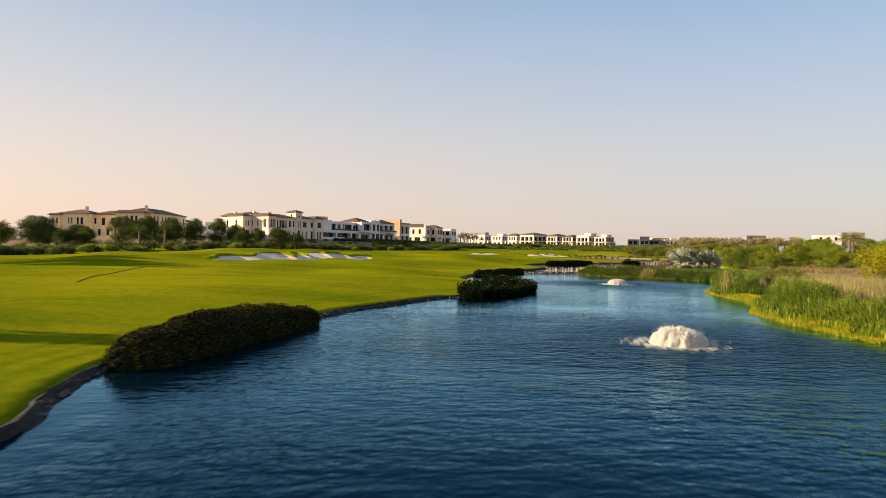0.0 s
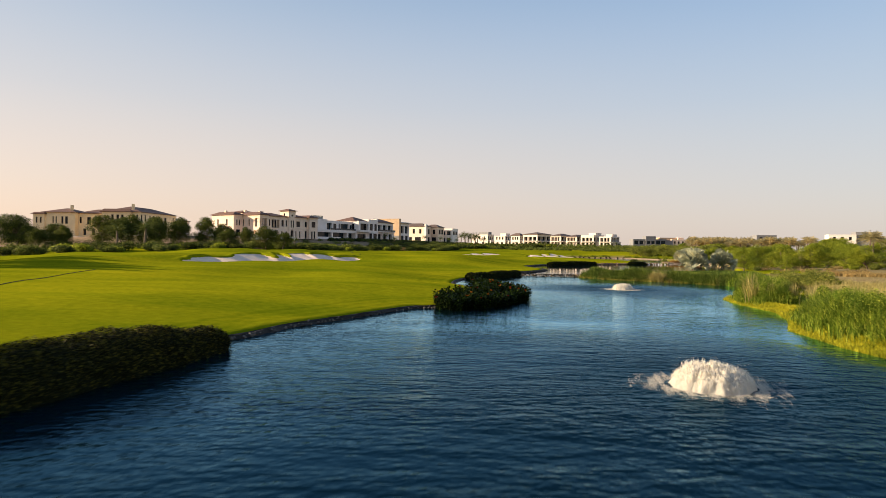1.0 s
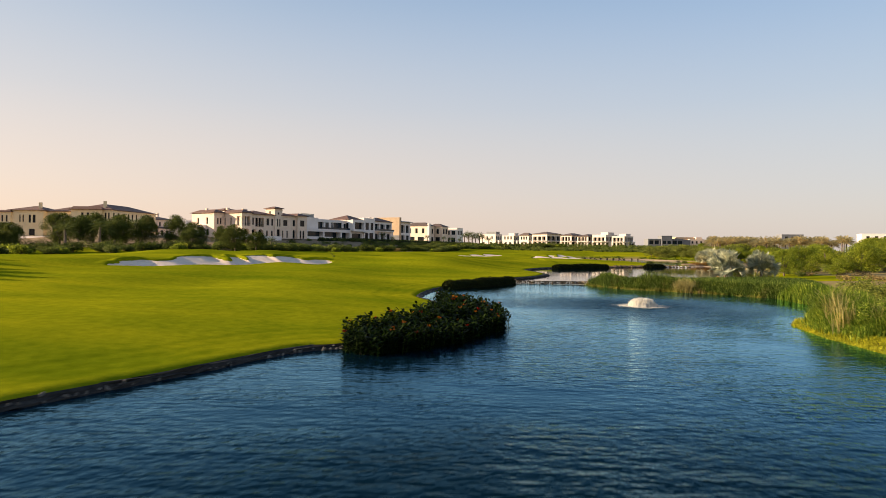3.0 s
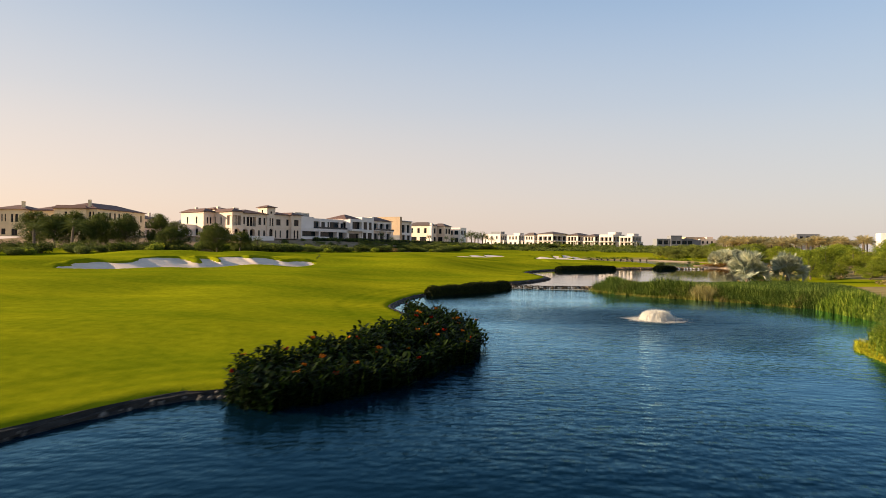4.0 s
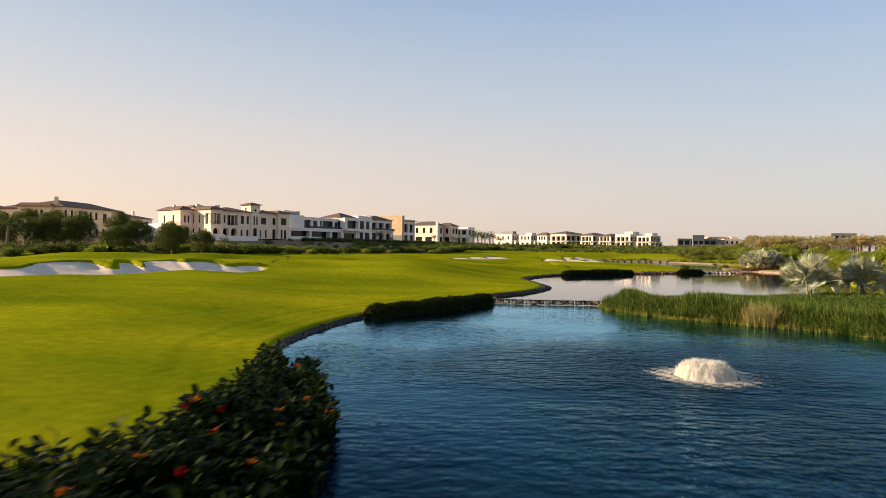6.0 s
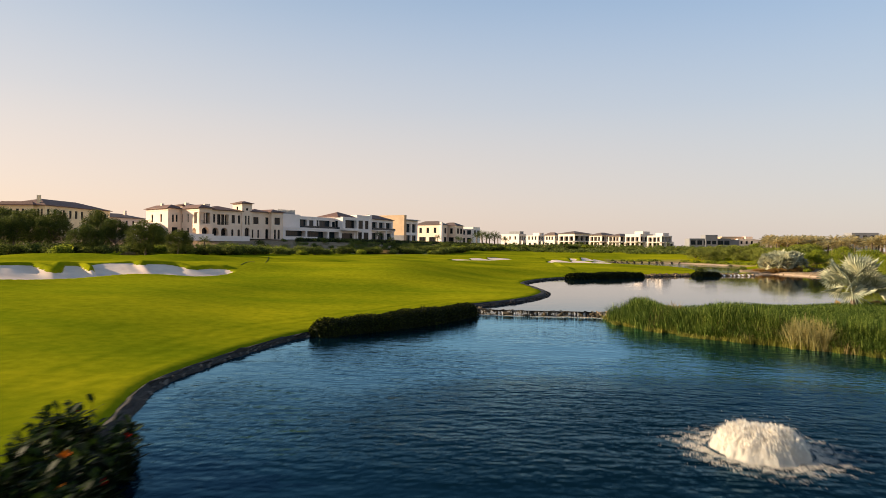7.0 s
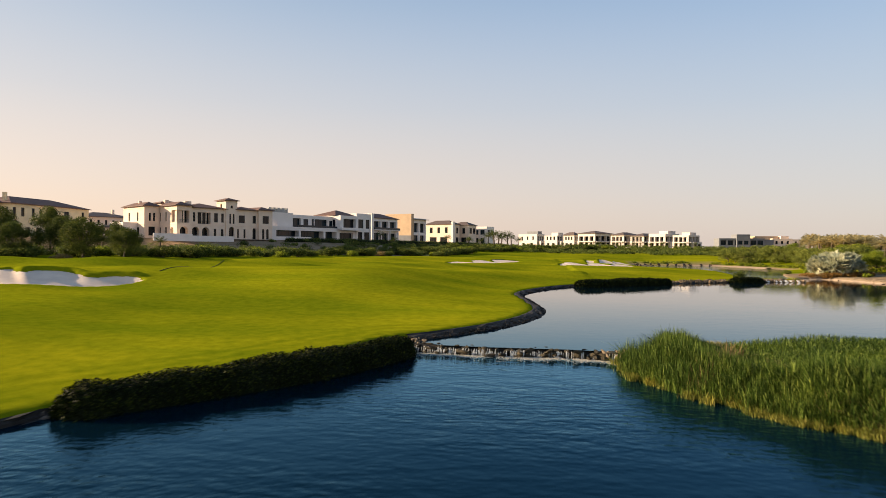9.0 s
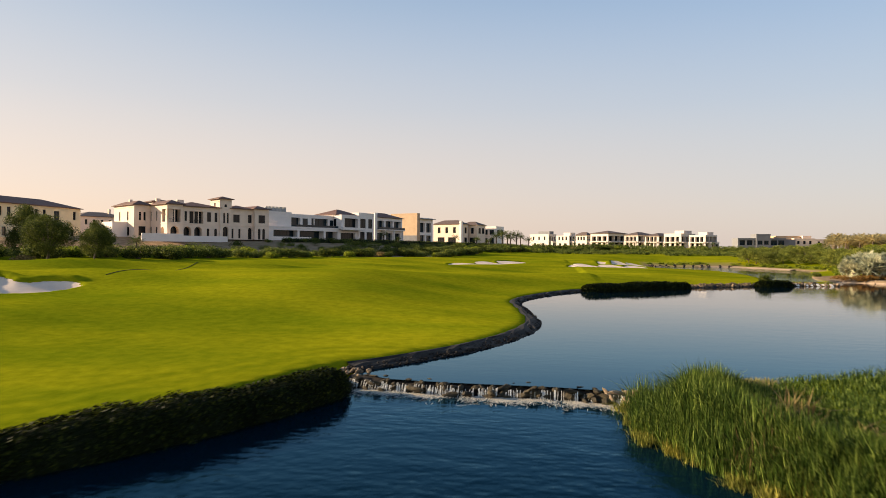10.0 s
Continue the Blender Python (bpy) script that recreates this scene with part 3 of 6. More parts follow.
def water_sheet(name, outline, level, mat, label):
    c = outline.mean(0)
    d = np.roll(outline, -1, 0) - np.roll(outline, 1, 0)
    nrm = np.stack([d[:, 1], -d[:, 0]], -1)
    nrm /= np.linalg.norm(nrm, axis=1)[:, None] + 1e-9
    area = np.sum(outline[:, 0] * np.roll(outline[:, 1], -1) - np.roll(outline[:, 0], -1) * outline[:, 1])
    out = outline + nrm * (0.7 if area > 0 else -0.7)
    bm = bmesh.new()
    vs = [bm.verts.new((x, y, level)) for x, y in out]
    f = bm.faces.new(vs)
    f.normal_update()
    if f.normal.z < 0:
        f.normal_flip()
    bmesh.ops.triangulate(bm, faces=bm.faces[:])
    me = bpy.data.meshes.new(name)
    bm.to_mesh(me)
    bm.free()
    me.materials.append(mat)
    thing(name, label, "water", me=me, kind="structure")


def water_grid(name, outline, level, mat, label, step=1.2):
    """A pond sheet of small squares that runs a little way under its banks; "lee" tells how sheltered each corner lies."""
    lo, hi = outline.min(0) - 2, outline.max(0) + 2
    xs, ys = np.arange(lo[0], hi[0], step), np.arange(lo[1], hi[1], step)
    X, Y = np.meshgrid(xs, ys)
    d = signed_distance(X.ravel(), Y.ravel(), outline)
    lee = np.where(X.ravel() > 20, smooth01((LEE_REACH + d) / LEE_REACH), smooth01(1 + d / np.where(Y.ravel() > 118, 6.0, np.where(Y.ravel() < 56, 1.9, 1.6))))
    lee = 0.3 + 0.7 * lee
    lee = np.maximum(lee, 0.3 + 0.45 * smooth01((Y.ravel() - 110) / 16))
    for fx, fy, size in FOUNTAINS:
        lee *= 1 - smooth01(1.2 - np.hypot(X.ravel() - fx, Y.ravel() - fy) / (10 * size))
    idx = np.arange(X.size).reshape(X.shape)
    f = np.stack([idx[:-1, :-1], idx[:-1, 1:], idx[1:, 1:], idx[1:, :-1]], -1).reshape(-1, 4)
    f = f[(d[f] < 0.9).any(1)]
    keep = np.unique(f)
    back = np.zeros(X.size, int)
    back[keep] = np.arange(len(keep))
    P = np.stack([X.ravel(), Y.ravel(), np.full(X.size, level)], -1)[keep]
    me = mesh_of(name, P, back[f], mat)
    at = me.attributes.new("lee", "FLOAT", "POINT")
    at.data.foreach_set("value", np.clip(lee[keep], 0, 1).astype(np.float32))
    thing(name, label, "water", me=me, kind="structure")


LEE_REACH = 4.5
FOUNTAINS = [(15.05, 38.9, 1.9), (29.65, 103.7, 1.65)]
for k, (f, b) in enumerate(BUNKER_LINES):
    bunker(f, b, k, 0.5 if k else 0.1, 0.1 if k else 0.6)

LOW_SHEET = np.vstack([left_line[:-1], [(18.8, 146.2), (33.6, 144.1)], right_line[1:]])
UP_SHEET = np.vstack([[(18.8, 147.0)], up_left[1:], up_right[:-1], [(34.0, 144.9), (31.8, 145.15), (29, 145.6), (24, 145.7), (21, 146.0)]])
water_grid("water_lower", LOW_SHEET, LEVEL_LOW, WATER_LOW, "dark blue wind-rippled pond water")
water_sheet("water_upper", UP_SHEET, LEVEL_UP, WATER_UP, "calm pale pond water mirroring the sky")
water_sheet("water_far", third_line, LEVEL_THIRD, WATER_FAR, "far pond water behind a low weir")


def edging(name, line, level, side, mat, label, width=0.62, rise=0.34):
    """A worn stone bank swept along a shore line; side +1: land lies to the left of its course."""
    d = np.gradient(line, axis=0)
    d /= np.linalg.norm(d, axis=1)[:, None]
    nrm = np.stack([-d[:, 1], d[:, 0]], -1) * side
    prof = [(-0.5, -0.4), (-0.05, -0.03), (0.12 * width, 0.14 * rise), (0.4 * width, 0.42 * rise), (0.72 * width, 0.78 * rise), (0.95 * width, 1.02 * rise), (1.12 * width, 1.10 * rise), (1.6 * width, 0.8 * rise)]
    P = np.zeros((len(prof), len(line), 3))
    rng = np.random.default_rng(3)
    for i, (o, h) in enumerate(prof):
        j = rng.normal(0, 0.07, len(line)) * (0 < i < 6)
        k = rng.normal(0, 0.05, len(line)) * (0 < i < 6)
        P[i, :, :2] = line + nrm * (o + j)[:, None]
        P[i, :, 2] = level + h + k
    thing(name, label, "bank", me=grid_mesh(name, P, mat, smooth=False), kind="structure")


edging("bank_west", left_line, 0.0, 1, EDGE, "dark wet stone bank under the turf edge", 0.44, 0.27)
edging("bank_upper_east", up_right[:int(len(up_right) * 0.22)], 0.5, 1, EARTH, "bare sandy bank of the upper pond", 2.6, 0.42)
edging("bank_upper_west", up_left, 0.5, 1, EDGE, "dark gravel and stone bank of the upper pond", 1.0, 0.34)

sand_shore = third_line[[i for i in range(len(third_line)) if third_line[i][0] > 90 and third_line[i][1] > 318]]
edging("bank_far", sand_shore, LEVEL_THIRD, 1, EARTH, "pale sandy shore of the far pond", 1.5, 0.32)


# ---- foliage tools ----
def leaf_cards(centres, normals, size, rng, aspect=0.5, spread=0.7):
    """Pointed four-cornered leaves at the given places, tilted about the given outward ways."""
    n = len(centres)
    nn = normals + rng.normal(0, spread, (n, 3))
    nn /= np.linalg.norm(nn, axis=1)[:, None] + 1e-9
    a = np.cross(nn, rng.normal(0, 1, (n, 3)))
    a /= np.linalg.norm(a, axis=1)[:, None] + 1e-9
    b = np.cross(nn, a)
    s = (size * rng.uniform(0.6, 1.3, n))[:, None]
    return np.stack([centres - a * s * 0.5, centres + b * s * aspect * 0.5 + nn * s * 0.08, centres + a * s * 0.5, centres - b * s * aspect * 0.5 + nn * s * 0.08], 1)


def blades(base, height, width, lean, rng, droop=0.35):
    """Grass blades of two bent pieces, as separate quads."""
    n = len(base)
    az = rng.uniform(0, 2 * np.pi, n)
    d = np.stack([np.cos(az), np.sin(az), 0 * az], -1)
    side = np.stack([-np.sin(az), np.cos(az), 0 * az], -1)
    tilt = np.minimum(np.abs(rng.normal(0, lean, n)), 0.85)[:, None]
    h, w = height[:, None], width[:, None] * 0.5
    up = np.array([0, 0, 1.0])
    mid = base + up * h * 0.6 + d * h * tilt * 0.45
    tip = base + up * h * (1 - droop * tilt) + d * h * tilt * (1 + droop)
    q1 = np.stack([base - side * w, base + side * w, mid + side * w * 0.9, mid - side * w * 0.9], 1)
    q2 = np.stack([mid - side * w * 0.9, mid + side * w * 0.9, tip + side * w * 0.12, tip - side * w * 0.12], 1)
    return np.concatenate([q1, q2])


def frames_along(line):
    d = np.gradient(line, axis=0)
    d /= np.linalg.norm(d, axis=1)[:, None]
    return d, np.stack([-d[:, 1], d[:, 0]], -1)


def hedge(name, label, pts, widths, heights, leaves, leaf, mat, base=0.0, seed=1, category="hedge"):
    """A rounded row of shrubs along a line: a sheet core coloured dark for the shade among the twigs, under a skin of
    small leaves.
    """
    rng = np.random.default_rng(seed)
    line = catmull(pts, 0.4)
    s = np.linspace(0, 1, len(line))
    w, h = np.interp(s, np.linspace(0, 1, len(widths)), widths), np.interp(s, np.linspace(0, 1, len(heights)), heights)
    run = np.arange(len(line)) * 0.4
    endcap = np.sqrt(np.clip(np.minimum(s, 1 - s) * len(line) * 0.4 / 1.2, 0.02, 1))
    lump = 1 + 0.10 * soft_noise(run, run * 0.3, 1.1, seed) + 0.06 * soft_noise(run, run, 2.9, seed)
    w, h = w * endcap * lump, h * (0.35 + 0.65 * endcap) * lump
    d, nrm = frames_along(line)
    ob = thing(name, label, category)
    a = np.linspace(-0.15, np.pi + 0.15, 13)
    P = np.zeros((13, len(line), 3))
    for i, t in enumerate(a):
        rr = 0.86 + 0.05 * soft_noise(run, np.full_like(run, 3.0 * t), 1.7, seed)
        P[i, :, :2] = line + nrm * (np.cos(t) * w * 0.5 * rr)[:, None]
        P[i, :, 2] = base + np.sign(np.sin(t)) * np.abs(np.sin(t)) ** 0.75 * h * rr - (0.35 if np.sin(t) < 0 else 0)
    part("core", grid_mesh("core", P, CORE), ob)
    i = rng.integers(0, len(line), leaves)
    t = rng.uniform(-0.05, np.pi + 0.05, leaves)
    k = rng.uniform(0.82, 1.06, leaves) * (1 + 0.07 * soft_noise(run[i], t * 3, 2.3, seed))
    sn = np.sign(np.sin(t)) * np.abs(np.sin(t)) ** 0.75
    c = np.zeros((leaves, 3))
    c[:, :2] = line[i] + d[i] * rng.uniform(-0.25, 0.25, leaves)[:, None] + nrm[i] * (np.cos(t) * w[i] * 0.5 * k)[:, None]
    c[:, 2] = base + sn * h[i] * k
    nn = np.zeros((leaves, 3))
    nn[:, :2] = nrm[i] * np.cos(t)[:, None]
    nn[:, 2] = np.sin(t)
    part("foliage", quads_mesh("foliage", leaf_cards(c, nn, leaf, rng), mat), ob)
    return ob


# one dark colour painted for the shade inside the hedges
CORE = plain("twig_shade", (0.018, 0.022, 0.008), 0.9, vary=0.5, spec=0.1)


def tube(points, radii, sides=7):
    """Vertices and faces of a bent, tapered limb."""
    pts = [Vector(p) for p in points]
    vs, fs = [], []
    for i, p in enumerate(pts):
        way = (pts[min(i + 1, len(pts) - 1)] - pts[max(i - 1, 0)]).normalized()
        a = way.orthogonal().normalized()
        b = way.cross(a)
        for k in range(sides):
            t = 2 * math.pi * k / sides
            vs.append(p + (a * math.cos(t) + b * math.sin(t)) * radii[i])
        if i:
            for k in range(sides):
                fs.append(((i - 1) * sides + k, (i - 1) * sides + (k + 1) % sides, i * sides + (k + 1) % sides, i * sides + k))
    fs.append(tuple(range((len(pts) - 1) * sides, len(pts) * sides)))
    return vs, fs


def join(pieces):
    vs, fs = [], []
    for v, f in pieces:
        o = len(vs)
        vs += list(v)
        fs += [tuple(k + o for k in q) for q in f]
    return vs, fs


def tree(name, label, height, spread, mat, seed, leaf=0.38, count=3200, trunk=0.28, flat=0.75, low=0.32, clumps=34):
    """A tree: tapered trunk, limbs, and a crown of leaf clumps with gaps."""
    rng = np.random.default_rng(seed)
    ob = thing(name, label, "tree")
    th = height * low
    bend = rng.normal(0, 0.04 * height, 2)
    pieces = []
    stem = tube([(0, 0, -0.3), (bend[0] * 0.3, bend[1] * 0.3, th * 0.6), (bend[0], bend[1], th * 1.35)], [trunk, trunk * 0.75, trunk * 0.5])
    cc = []
    for k in range(clumps):
        a, u = rng.uniform(0, 2 * np.pi), rng.uniform(0, 1)
        r = spread * 0.5 * np.sqrt(u) * rng.uniform(0.75, 1.0)
        top = height * (1 - 0.55 * flat * (r / (spread * 0.5)) ** 2)
        bot = th * (0.75 + 0.35 * (1 - r / (spread * 0.5)))
        z = rng.uniform(bot, top * 0.92) if k % 3 else top * rng.uniform(0.82, 0.94)
        cc.append((r * np.cos(a) + bend[0], r * np.sin(a) + bend[1], z))
    cc = np.array(cc)
    for k in range(0, clumps, 3):
        e = cc[k]
        m = (bend[0] + 0.45 * (e[0] - bend[0]), bend[1] + 0.45 * (e[1] - bend[1]), th + 0.35 * (e[2] - th))
        pieces.append(tube([(bend[0], bend[1], th * 1.1), m, tuple(e)], [trunk * 0.4, trunk * 0.25, trunk * 0.08], 5))
    trunk_part = part("trunk", mesh_of("trunk", *stem, BARK, smooth=True), ob)
    for limb in pieces:
        part("limb", mesh_of("limb", *limb, BARK, smooth=True), trunk_part)
    i = rng.integers(0, clumps, count)
    v = rng.normal(0, 1, (count, 3))
    v /= np.linalg.norm(v, axis=1)[:, None]
    cr = spread * rng.uniform(0.11, 0.2, clumps)
    c = cc[i] + v * (cr[i] * rng.uniform(0.55, 1.05, count))[:, None] * np.array([1, 1, 0.72])
    part("crown", quads_mesh("crown", leaf_cards(c, v, leaf, rng, 0.6), mat), ob)
    return ob


def bush(name, label, width, height, mat, seed, leaf=0.3, count=900):
    rng = np.random.default_rng(seed)
    ob = thing(name, label, "shrub")
    cl = 9
    a = rng.uniform(0, 2 * np.pi, cl)
    r = width * 0.32 * np.sqrt(rng.uniform(0, 1, cl))
    cc = np.stack([r * np.cos(a), r * np.sin(a), rng.uniform(0.25, 0.62, cl) * height], -1)
    stems = [tube([(0, 0, -0.2), tuple(e * np.array([0.5, 0.5, 0.5])), tuple(e)], [0.07, 0.05, 0.02], 5) for e in cc]
    part("stem_cluster", mesh_of("stem_cluster", *join(stems), BARK), ob)
    i = rng.integers(0, cl, count)
    v = rng.normal(0, 1, (count, 3))
    v /= np.linalg.norm(v, axis=1)[:, None]
    c = cc[i] + v * (rng.uniform(0.2, 1.0, count) ** 0.5)[:, None] * np.array([width * 0.28, width * 0.28, height * 0.36])
    c[:, 2] = np.maximum(c[:, 2], 0.02)
    part("foliage", quads_mesh("foliage", leaf_cards(c, v, leaf, rng, 0.55), mat), ob)
    return ob


def frond_quads(origin, az, rise, length, leaflets, leaf_len, rng, droop=0.9):
    """A feather frond: leaflets in two rows along a drooping rib."""
    out, rib = [], []
    d = np.array([math.cos(az), math.sin(az), 0])
    side = np.array([-d[1], d[0], 0])
    for k in range(leaflets):
        t = (k + 0.6) / leaflets
        p = origin + d * length * t * math.cos(rise) + np.array([0, 0, 1]) * (length * t * math.sin(rise) - droop * length * 0.5 * t * t)
        rib.append(p)
        ll = leaf_len * (0.55 + 0.9 * math.sin(math.pi * min(t * 0.85 + 0.1, 1)))
        for sg in (-1, 1):
            tip = p + (side * sg * 0.8 + d * 0.55) * ll + np.array([0, 0, -0.25 * ll]) + rng.normal(0, 0.03 * ll, 3)
            w = d * 0.06 * ll + np.array([0, 0, 0.03 * ll])
            out.append([p - w, p + w, tip + w * 0.2, tip - w * 0.2])
    return out, rib


def date_palm(name, label, height, mat, seed, fronds=26, length=3.0, leaflets=13, trunk=0.22):
    rng = np.random.default_rng(seed)
    ob = thing(name, label, "palm tree")
    lean = rng.normal(0, 0.03 * height, 2)
    n = 9
    pts = [(lean[0] * (k / n) ** 2, lean[1] * (k / n) ** 2, -0.3 + (height + 0.3) * k / n) for k in range(n + 1)]
    rad = [trunk * (1.25 - 0.35 * k / n + (0.08 if k % 2 else 0)) for k in range(n + 1)]
    part("trunk", mesh_of("trunk", *tube(pts, rad, 9), BARK), ob)
    q = []
    top = np.array(pts[-1])
    for k in range(fronds):
        a = k * 2.39996 + rng.normal(0, 0.1)
        u = k / fronds
        qq, rib = frond_quads(top, a, 1.25 - 1.5 * u + rng.normal(0, 0.08), length * rng.uniform(0.85, 1.1), leaflets, length * 0.2, rng, 0.6 + 0.5 * u)
        q += qq
    part("crown", quads_mesh("crown", np.array(q), mat), ob)
    return ob


def fan_palm(name, label, height, crown, seed, leaves=44, mat=None):
    """A silver fan palm: stout trunk hidden in stiff round fans on stalks, withered fans hanging below."""
    rng = np.random.default_rng(seed)
    ob = thing(name, label, "palm tree")
    th = max(0.5, height - crown * 0.5)
    part("trunk", mesh_of("trunk", *tube([(0, 0, -0.3), (0.03, 0, th * 0.5), (0, 0.02, th)], [0.42, 0.33, 0.34], 10), BARK), ob)
    groups = {"crown": [], "withered_fans": []}
    stalks = []
    for k in range(leaves):
        a = k * 2.39996
        u = (k + 0.5) / leaves
        dead = u > 0.8
        el = (-0.75 + rng.normal(0, 0.15)) if dead else math.asin(1 - 1.15 * u) + rng.normal(0, 0.1)
        d = np.array([math.cos(a) * math.cos(el), math.sin(a) * math.cos(el), math.sin(el)])
        o = np.array([0, 0, th]) + 0.15 * d
        c = o + d * crown * rng.uniform(0.20, 0.30)
        stalks.append(tube([tuple(o), tuple(c)], [0.05, 0.03], 4))
        d = d * 0.9 + rng.normal(0, 0.22, 3)
        d /= np.linalg.norm(d)
        side = np.cross(d, np.array([0, 0, 1.0]) + rng.normal(0, 0.5, 3))
        side /= np.linalg.norm(side)
        nor = np.cross(side, d)
        R = crown * 0.235 * rng.uniform(0.75, 1.15) * (0.7 if dead else 1)
        m, wide = 22, 1.0 if dead else 1.9
        q = groups["withered_fans" if dead else "crown"]
        for j in range(m):
            f0, f1 = -wide + 2 * wide * j / m, -wide + 2 * wide * (j + 1) / m
            fm = (f0 + f1) / 2
            ray0, ray1, raym = (d * math.cos(f) + side * math.sin(f) for f in (f0, f1, fm))
            cup = nor * (0.20 * R * (1 + 0.5 * abs(fm)))
            tip = c + raym * R * rng.uniform(0.9, 1.06) + cup - np.array([0, 0, (0.06 + 0.10 * abs(fm)) * R])
            fold = c + raym * R * 0.6 + cup * 0.6 + nor * 0.05 * R
            q.append([c, c + ray0 * R * 0.62 + cup * 0.6, tip, fold])
            q.append([c, fold, tip, c + ray1 * R * 0.62 + cup * 0.6])
    part("stalk_cluster", mesh_of("stalk_cluster", *join(stalks), L_SILVER), ob)
    part("crown", quads_mesh("crown", np.array(groups["crown"]), mat or L_SILVER), ob)
    part("withered_skirt", quads_mesh("withered_skirt", np.array(groups["withered_fans"]), L_DRY), ob, "tan withered fans hanging round the trunk")
    return ob


def inside_points(poly, n, rng):
    lo, hi = poly.min(0), poly.max(0)
    pts = np.zeros((0, 2))
    while len(pts) < n:
        c = rng.uniform(lo, hi, (n * 2, 2))
        pts = np.vstack([pts, c[signed_distance(c[:, 0], c[:, 1], poly) < 0]])
    return pts[:n]


def stand(name, label, outline, n, h, w, mat, seed, lean=0.22, clump=0.0, category="reeds", water=None, edge_low=0.0, back_low=1.0):
    """A stand of reeds or tall grass over an outline: many separate blades."""
    rng = np.random.default_rng(seed)
    poly = np.array(outline, float)
    p = inside_points(poly, n, rng)
    if clump:
        c = inside_points(poly, max(8, n // 60), rng)
        p = c[rng.integers(0, len(c), n)] + rng.normal(0, clump, (n, 2))
    z = ground_height(p[:, 0], p[:, 1])
    if water is not None:
        z = np.maximum(z, water - 0.1)
    tall = rng.uniform(0.6, 1.0, n) * np.clip(0.9 + 0.16 * soft_noise(p[:, 0], p[:, 1], 0.9, seed) + 0.34 * soft_noise(p[:, 0], p[:, 1], 0.40, seed + 1.7), 0.4, 1.15) * h
    if edge_low:
        d = -signed_distance(p[:, 0], p[:, 1], poly)
        tall *= edge_low + (1 - edge_low) * smooth01(d / 1.5)
    if back_low < 1:
        tall *= 1 - (1 - back_low) * smooth01((signed_distance(p[:, 0], p[:, 1], LOW) - 1.6) / 2.6)
    base = np.stack([p[:, 0], p[:, 1], z - 0.05], -1)
    q = blades(base, tall, w * rng.uniform(0.6, 1.3, n), lean, rng)
    return thing(name, label, category, me=quads_mesh(name, q, mat), kind="stuff")


def stone_mesh(seed, sx=1.0, sy=0.8, sz=0.6):
    rng = np.random.default_rng(seed)
    bm = bmesh.new()
    bmesh.ops.create_icosphere(bm, subdivisions=2, radius=0.5)
    cut = [(Vector(rng.normal(0, 1, 3)).normalized(), rng.uniform(0.30, 0.44)) for _ in range(9)]
    for v in bm.verts:
        for n, reach in cut:
            over = v.co.dot(n) - reach
            if over > 0:
                v.co -= n * over
        v.co *= 1 + 0.30 * noise.noise(v.co * 4.5 + Vector((seed, 0, 0)))
        v.co.x *= sx
        v.co.y *= sy
        v.co.z *= sz
    me = bpy.data.meshes.new("stone")
    bm.to_mesh(me)
    bm.free()
    return me


def shrubbery(name, label, spots, width, height, mat, seed, leaf=0.34, each=420):
    """Shrubs too many and too far to tell apart, as one mass of leaf clumps over the ground."""
    rng = np.random.default_rng(seed)
    spots = np.asarray(spots, float)
    n = len(spots)
    z = ground_height(spots[:, 0], spots[:, 1])
    s = rng.uniform(0.6, 1.3, n)
    cl = 6
    off = rng.normal(0, 0.22, (n, cl, 3)) * np.array([width, width, 0.0])
    off[:, :, 2] = rng.uniform(0.2, 0.6, (n, cl)) * height
    i, j = rng.integers(0, n, n * each), rng.integers(0, cl, n * each)
    v = rng.normal(0, 1, (n * each, 3))
    v /= np.linalg.norm(v, axis=1)[:, None]
    c = off[i, j] + v * (rng.uniform(0.3, 1.0, n * each) ** 0.5)[:, None] * np.array([width * 0.24, width * 0.24, height * 0.36])
    c *= s[i][:, None]
    c[:, 2] = np.maximum(c[:, 2], 0.0)
    c += np.stack([spots[i, 0], spots[i, 1], z[i] - 0.05], -1)
    return thing(name, label, "shrubs", me=quads_mesh(name, leaf_cards(c, v, leaf, rng, 0.55), mat), kind="stuff")


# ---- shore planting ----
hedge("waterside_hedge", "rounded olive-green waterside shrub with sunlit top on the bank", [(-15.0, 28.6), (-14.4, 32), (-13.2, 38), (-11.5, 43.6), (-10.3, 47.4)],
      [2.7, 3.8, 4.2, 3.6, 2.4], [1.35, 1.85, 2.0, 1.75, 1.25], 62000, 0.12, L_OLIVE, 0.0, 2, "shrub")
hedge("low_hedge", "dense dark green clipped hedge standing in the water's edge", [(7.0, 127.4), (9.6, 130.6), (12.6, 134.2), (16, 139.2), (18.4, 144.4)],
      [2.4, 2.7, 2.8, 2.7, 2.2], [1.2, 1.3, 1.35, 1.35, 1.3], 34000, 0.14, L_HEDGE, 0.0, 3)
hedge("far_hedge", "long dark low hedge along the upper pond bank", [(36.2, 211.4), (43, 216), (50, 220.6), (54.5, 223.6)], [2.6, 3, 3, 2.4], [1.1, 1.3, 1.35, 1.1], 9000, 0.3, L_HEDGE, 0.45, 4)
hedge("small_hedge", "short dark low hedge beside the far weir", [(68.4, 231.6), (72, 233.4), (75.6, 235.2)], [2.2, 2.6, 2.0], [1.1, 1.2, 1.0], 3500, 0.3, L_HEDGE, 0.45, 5)
